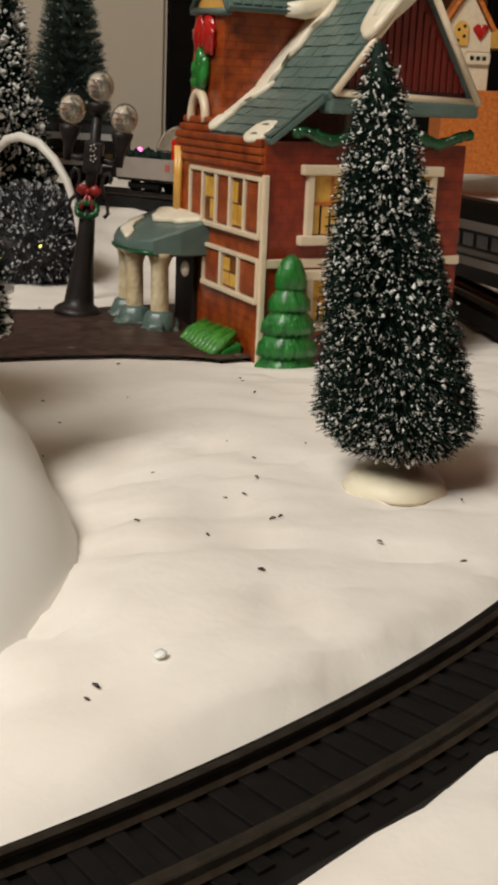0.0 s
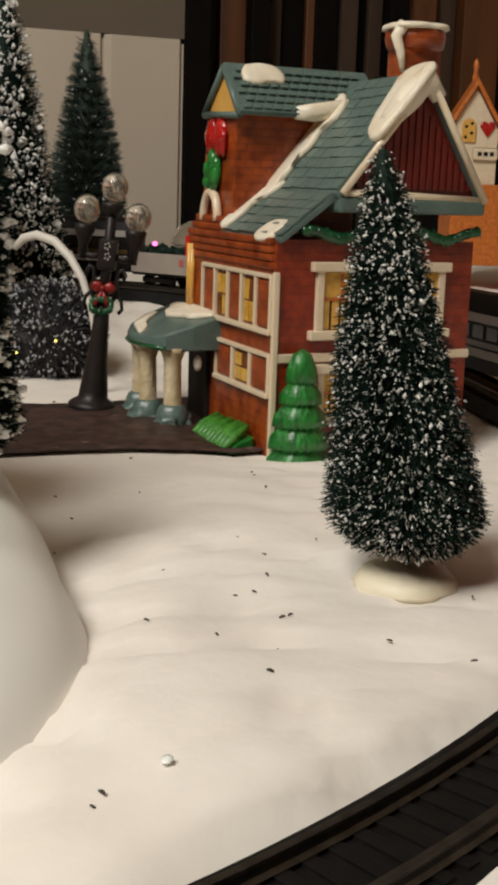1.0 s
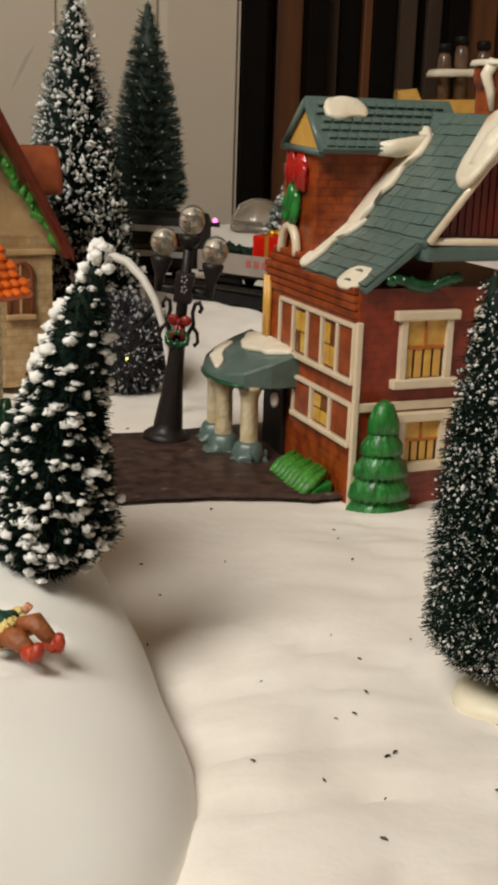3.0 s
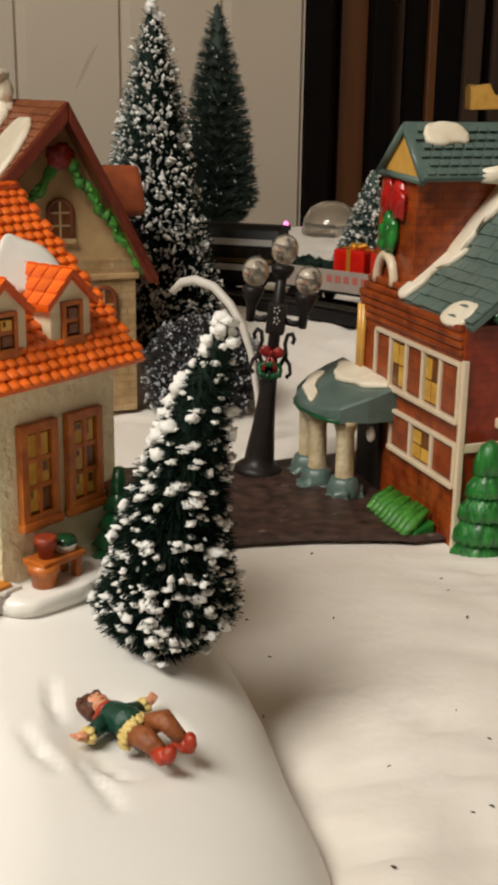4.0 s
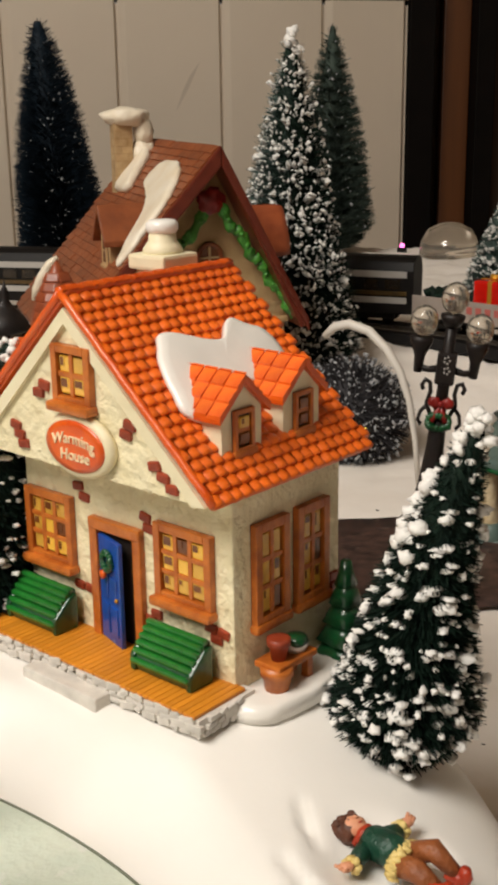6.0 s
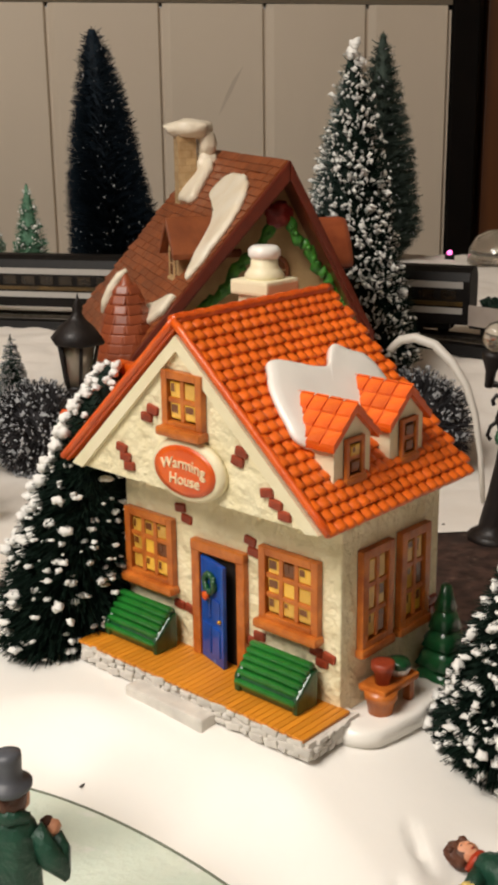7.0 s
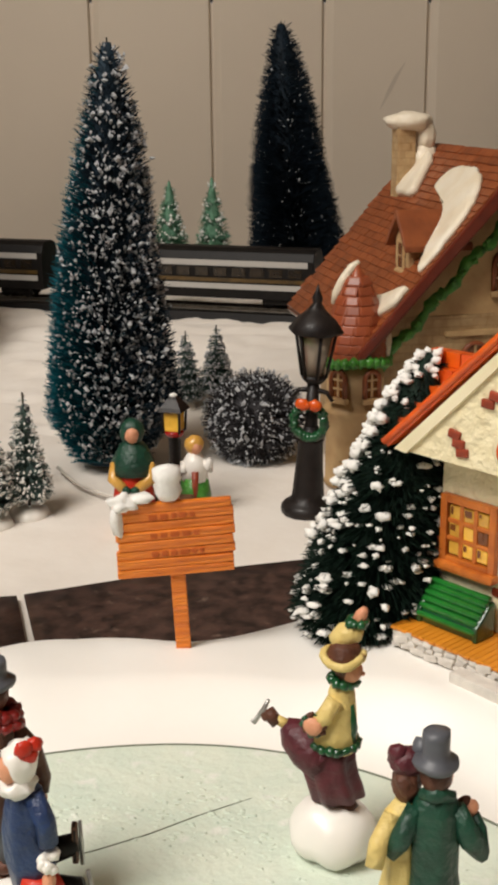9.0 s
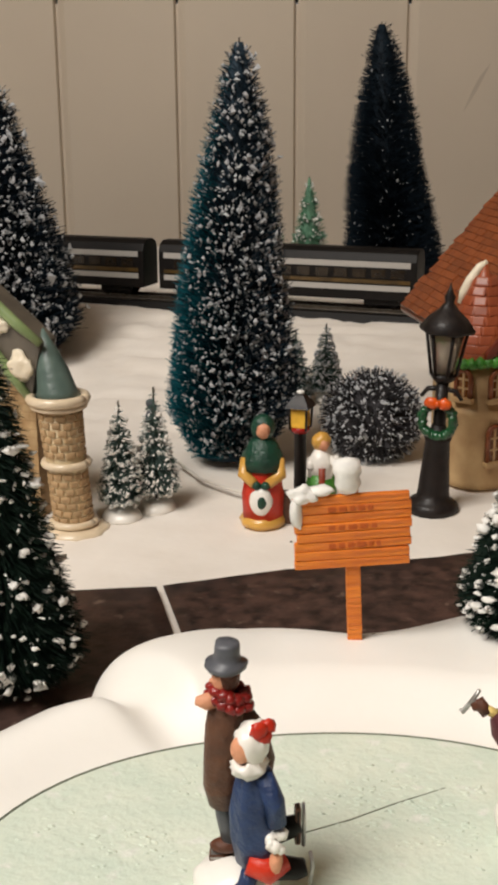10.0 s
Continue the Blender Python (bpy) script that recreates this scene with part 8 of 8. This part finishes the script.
# ---- things behind, on the rear ledge and in the corner ----
bm = BM()
ball(bm, (0, 0, 0.2), 0.28, 0, 2)
led = thing("indicator_light", -16.5, 129.5, 5.05, 0, "tiny glowing pink indicator light on the snow", "light")
part("bulb", bm, M_LED, led)
bm = BM()
box(bm, -0.5, 0.5, -0.3, 0.5, -0.6, 0.0, 0, 0.1)
part("holder", bm, M_BLACK, led)
gb = thing("glass_bowl", -11.5, 127.5, gz(-11.5, 127.5), 0, "upturned clear glass bowl on the white ledge", "bowl")
bm = BM()
lathe(bm, [(3.1, 0), (3.1, 0.3), (2.9, 1.4), (2.2, 2.6), (1.0, 3.2), (0.1, 3.3)], 28)
part("shell", bm, M_GLASS, gb, "", True)
bd = thing("bird_house", 14.75, 108, 12.5, 4, "painted wooden bird house ornament with a red heart", "ornament")
bd.scale = (0.59, 0.59, 0.59)
bm = BM()
prism(bm, [(-3.0, 0), (3.6, 0), (3.6, 8.0), (0, 14.0), (-3.0, 9.0)], 0, 4, "y", 0, 0.15)
part("front", bm, M_WHITEPAINT, bd, "cream bird house front")
for sd in (-1, 1):
    bm = BM()
    prism(bm, [(3.7 * sd, 8.2), (4.2 * sd, 8.5), (0, 15.4), (0, 14.3)], -0.8, 4.6, "y", 0, 0.1)
    part("roof", bm, M_FRAME, bd, "brown roof board")
bm = BM()
prism(bm, [(-1.9, 6.2), (0.1, 6.2), (0.1, 8.6)] + [(-0.9 + 1.0 * math.cos(a), 8.6 + 1.0 * math.sin(a)) for a in [math.pi * i / 8 for i in range(1, 9)]], -0.35, 0.05, "y")
wn = part("window", bm, M_YELLOW, bd, "yellow window with dark spots")
for i, (dx, dz) in enumerate(((-1.4, 6.9), (-0.5, 7.5), (-1.3, 8.4), (-0.5, 8.9))):
    bm = BM()
    ball(bm, (dx, -0.38, dz), (0.25, 0.06, 0.25), 0, 2)
    part("spot", bm, M_BLACK, wn)
bm = BM()
for sd in (-1, 1):
    ball(bm, (1.9 + 0.5 * sd, -0.2, 8.6), (0.65, 0.15, 0.65), 0, 2)
prism(bm, [(0.85, 8.3), (2.95, 8.3), (1.9, 6.9)], -0.3, -0.05, "y")
part("heart", bm, M_RED, bd, "flat red heart")
bm = BM()
box(bm, -0.2, 3.6, -0.6, -0.2, 3.6, 5.4, 0, 0.4)
pq_ = part("plaque", bm, M_WHITEPAINT, bd, "small cream plaque")
for i in range(3):
    bm = BM()
    box(bm, 0.6 + i * 0.9, 1.2 + i * 0.9, -0.66, -0.6, 4.2, 4.8, 0, 0.03)
    part("letter_mark", bm, M_BLACK, pq_)
bm = BM()
lathe(bm, [(0.3, 14.8), (0.55, 15.6), (0.3, 16.6), (0.45, 17.2), (0.35, 17.9), (0.05, 18.4)], 12, 0, (0, 2, 0))
part("finial", bm, M_FRAME, bd)
bm = BM()
box(bm, -3.2, 16, -2, 8, -12.0, 0, 0, 0.2)
part("stand", bm, M_FRAME, bd, "brown wooden shelf under the house")
tr_ = thing("yellow_tray", 3.0, 150, 17.1, 3, "yellow wooden tray holding small snowy glass jars", "tray", rx=0, ry=-2)
bm = BM()
box(bm, 0, 24, -3, 4, 0, 1.0, 0, 0.1)
part("floor", bm, M_YELLOW, tr_)
bm = BM()
prism(bm, [(0, 0), (24, 0), (24, 2.4), (12, 1.6), (2.4, 1.5), (1.9, 2.9), (0, 2.7)], -3.3, -2.8, "y", 0, 0.1)
part("front_rail", bm, M_YELLOW, tr_)
bm = BM()
prism(bm, [(-3, 0), (4, 0), (4, 2.6), (0.5, 2.9), (-3, 2.6)], -0.3, 0.3, "x", 0, 0.1)
part("end_rail", bm, M_YELLOW, tr_)
for x0, dz in ((5.4, 0.0), (7.4, 0.8), (10.0, 0.2)):
    bm = BM()
    lathe(bm, [(0.8, 1.0), (0.8, 4.6 + dz), (0.9, 4.9 + dz), (0.8, 6.4 + dz), (0.55, 7.2 + dz)], 14, 0, (x0, 0, 0))
    j_ = part("jar", bm, M_JAR, tr_, "small smoky brown jar")
    bm = BM()
    lathe(bm, [(0.85, 7.1 + dz), (0.85, 7.9 + dz), (0.75, 8.1 + dz)], 12, 0, (x0, 0, 0))
    part("lid", bm, M_BLACK, j_)
bm = BM()
snow_slab(bm, [(3.9, -2.2), (8.6, -2.2), (11.5, -2.0), (11.5, 1.8), (4.2, 1.8)], 0.8, Matrix.Translation((0, 0, 4.3)))
part("snow", bm, M_SNOWGLAZE, tr_, "white snow round the jars", True)
bm = BM()
box(bm, 8, 18, -1.5, 3, -14.5, 0, 0, 0.3)
part("stand", bm, M_DARK, tr_, "dark wooden block under the tray")

# ---- crumbs on the snow cloth ----
random.seed(21)
CRUMBS = [(-6.4, 50.2), (-0.8, 46.3), (-0.2, 43.3), (-5.0, 43.4), (-7.0, 40.6), (-8.2, 43.3), (-2.1, 52.9), (-0.8, 36.3), (1.7, 36.3), (0.1, 35.0), (0.3, 32.5), (-2.7, 33.1), (-0.5, 31.3), (0.0, 31.6), (1.05, 29.3), (0.85, 29.0), (-2.5, 28.2), (-0.7, 27.7), (0.8, 27.5), (-6.7, 36.5), (1.3, 44.4), (0.7, 25.2), (1.9, 20.3), (5.5, 27.4), (6.2, 29.9), (6.0, 31.7), (-2.1, 20.0), (-2.15, 19.4), (3.6, 32.0), (3.5, 27.9), (-1.0, 48.3), (-20.5, 31.3), (-13.9, 27.3), (-15.5, 27.0), (-37.0, 52.6), (-12.6, 62.5)]
for i, (x, y) in enumerate(CRUMBS):
    bm = BM()
    a = random.uniform(0, 6)
    zz = max(ground_z(x, y), pond_z(x, y) if math.hypot(x - PC[0], y - PC[1]) < 17 else -9) + 0.04
    sz = random.uniform(0.024, 0.04)
    tube(bm, [(-sz * 2.4, 0, 0), (0, 0.01, sz * 0.4), (sz * 2.4, 0, 0)], [sz * 0.6, sz, sz * 0.6], 6)
    solo("crumb", bm, M_CRUMB, "tiny dark brown crumb lying on the snow cloth", "crumb", "crumbs on the cloth", at=P3(x, y, zz, 0, 0, math.degrees(a)))
bm = BM()
lathe(bm, [(0.13, 0), (0.13, 0.03), (0.05, 0.04)], 6)
solo("sequin", bm, M_SEQUIN, "single pearly sequin lying on the snow cloth", "sequin", at=P3(-1.0, 20.5, ground_z(-1.0, 20.5) + 0.05, 12, -14, 20))
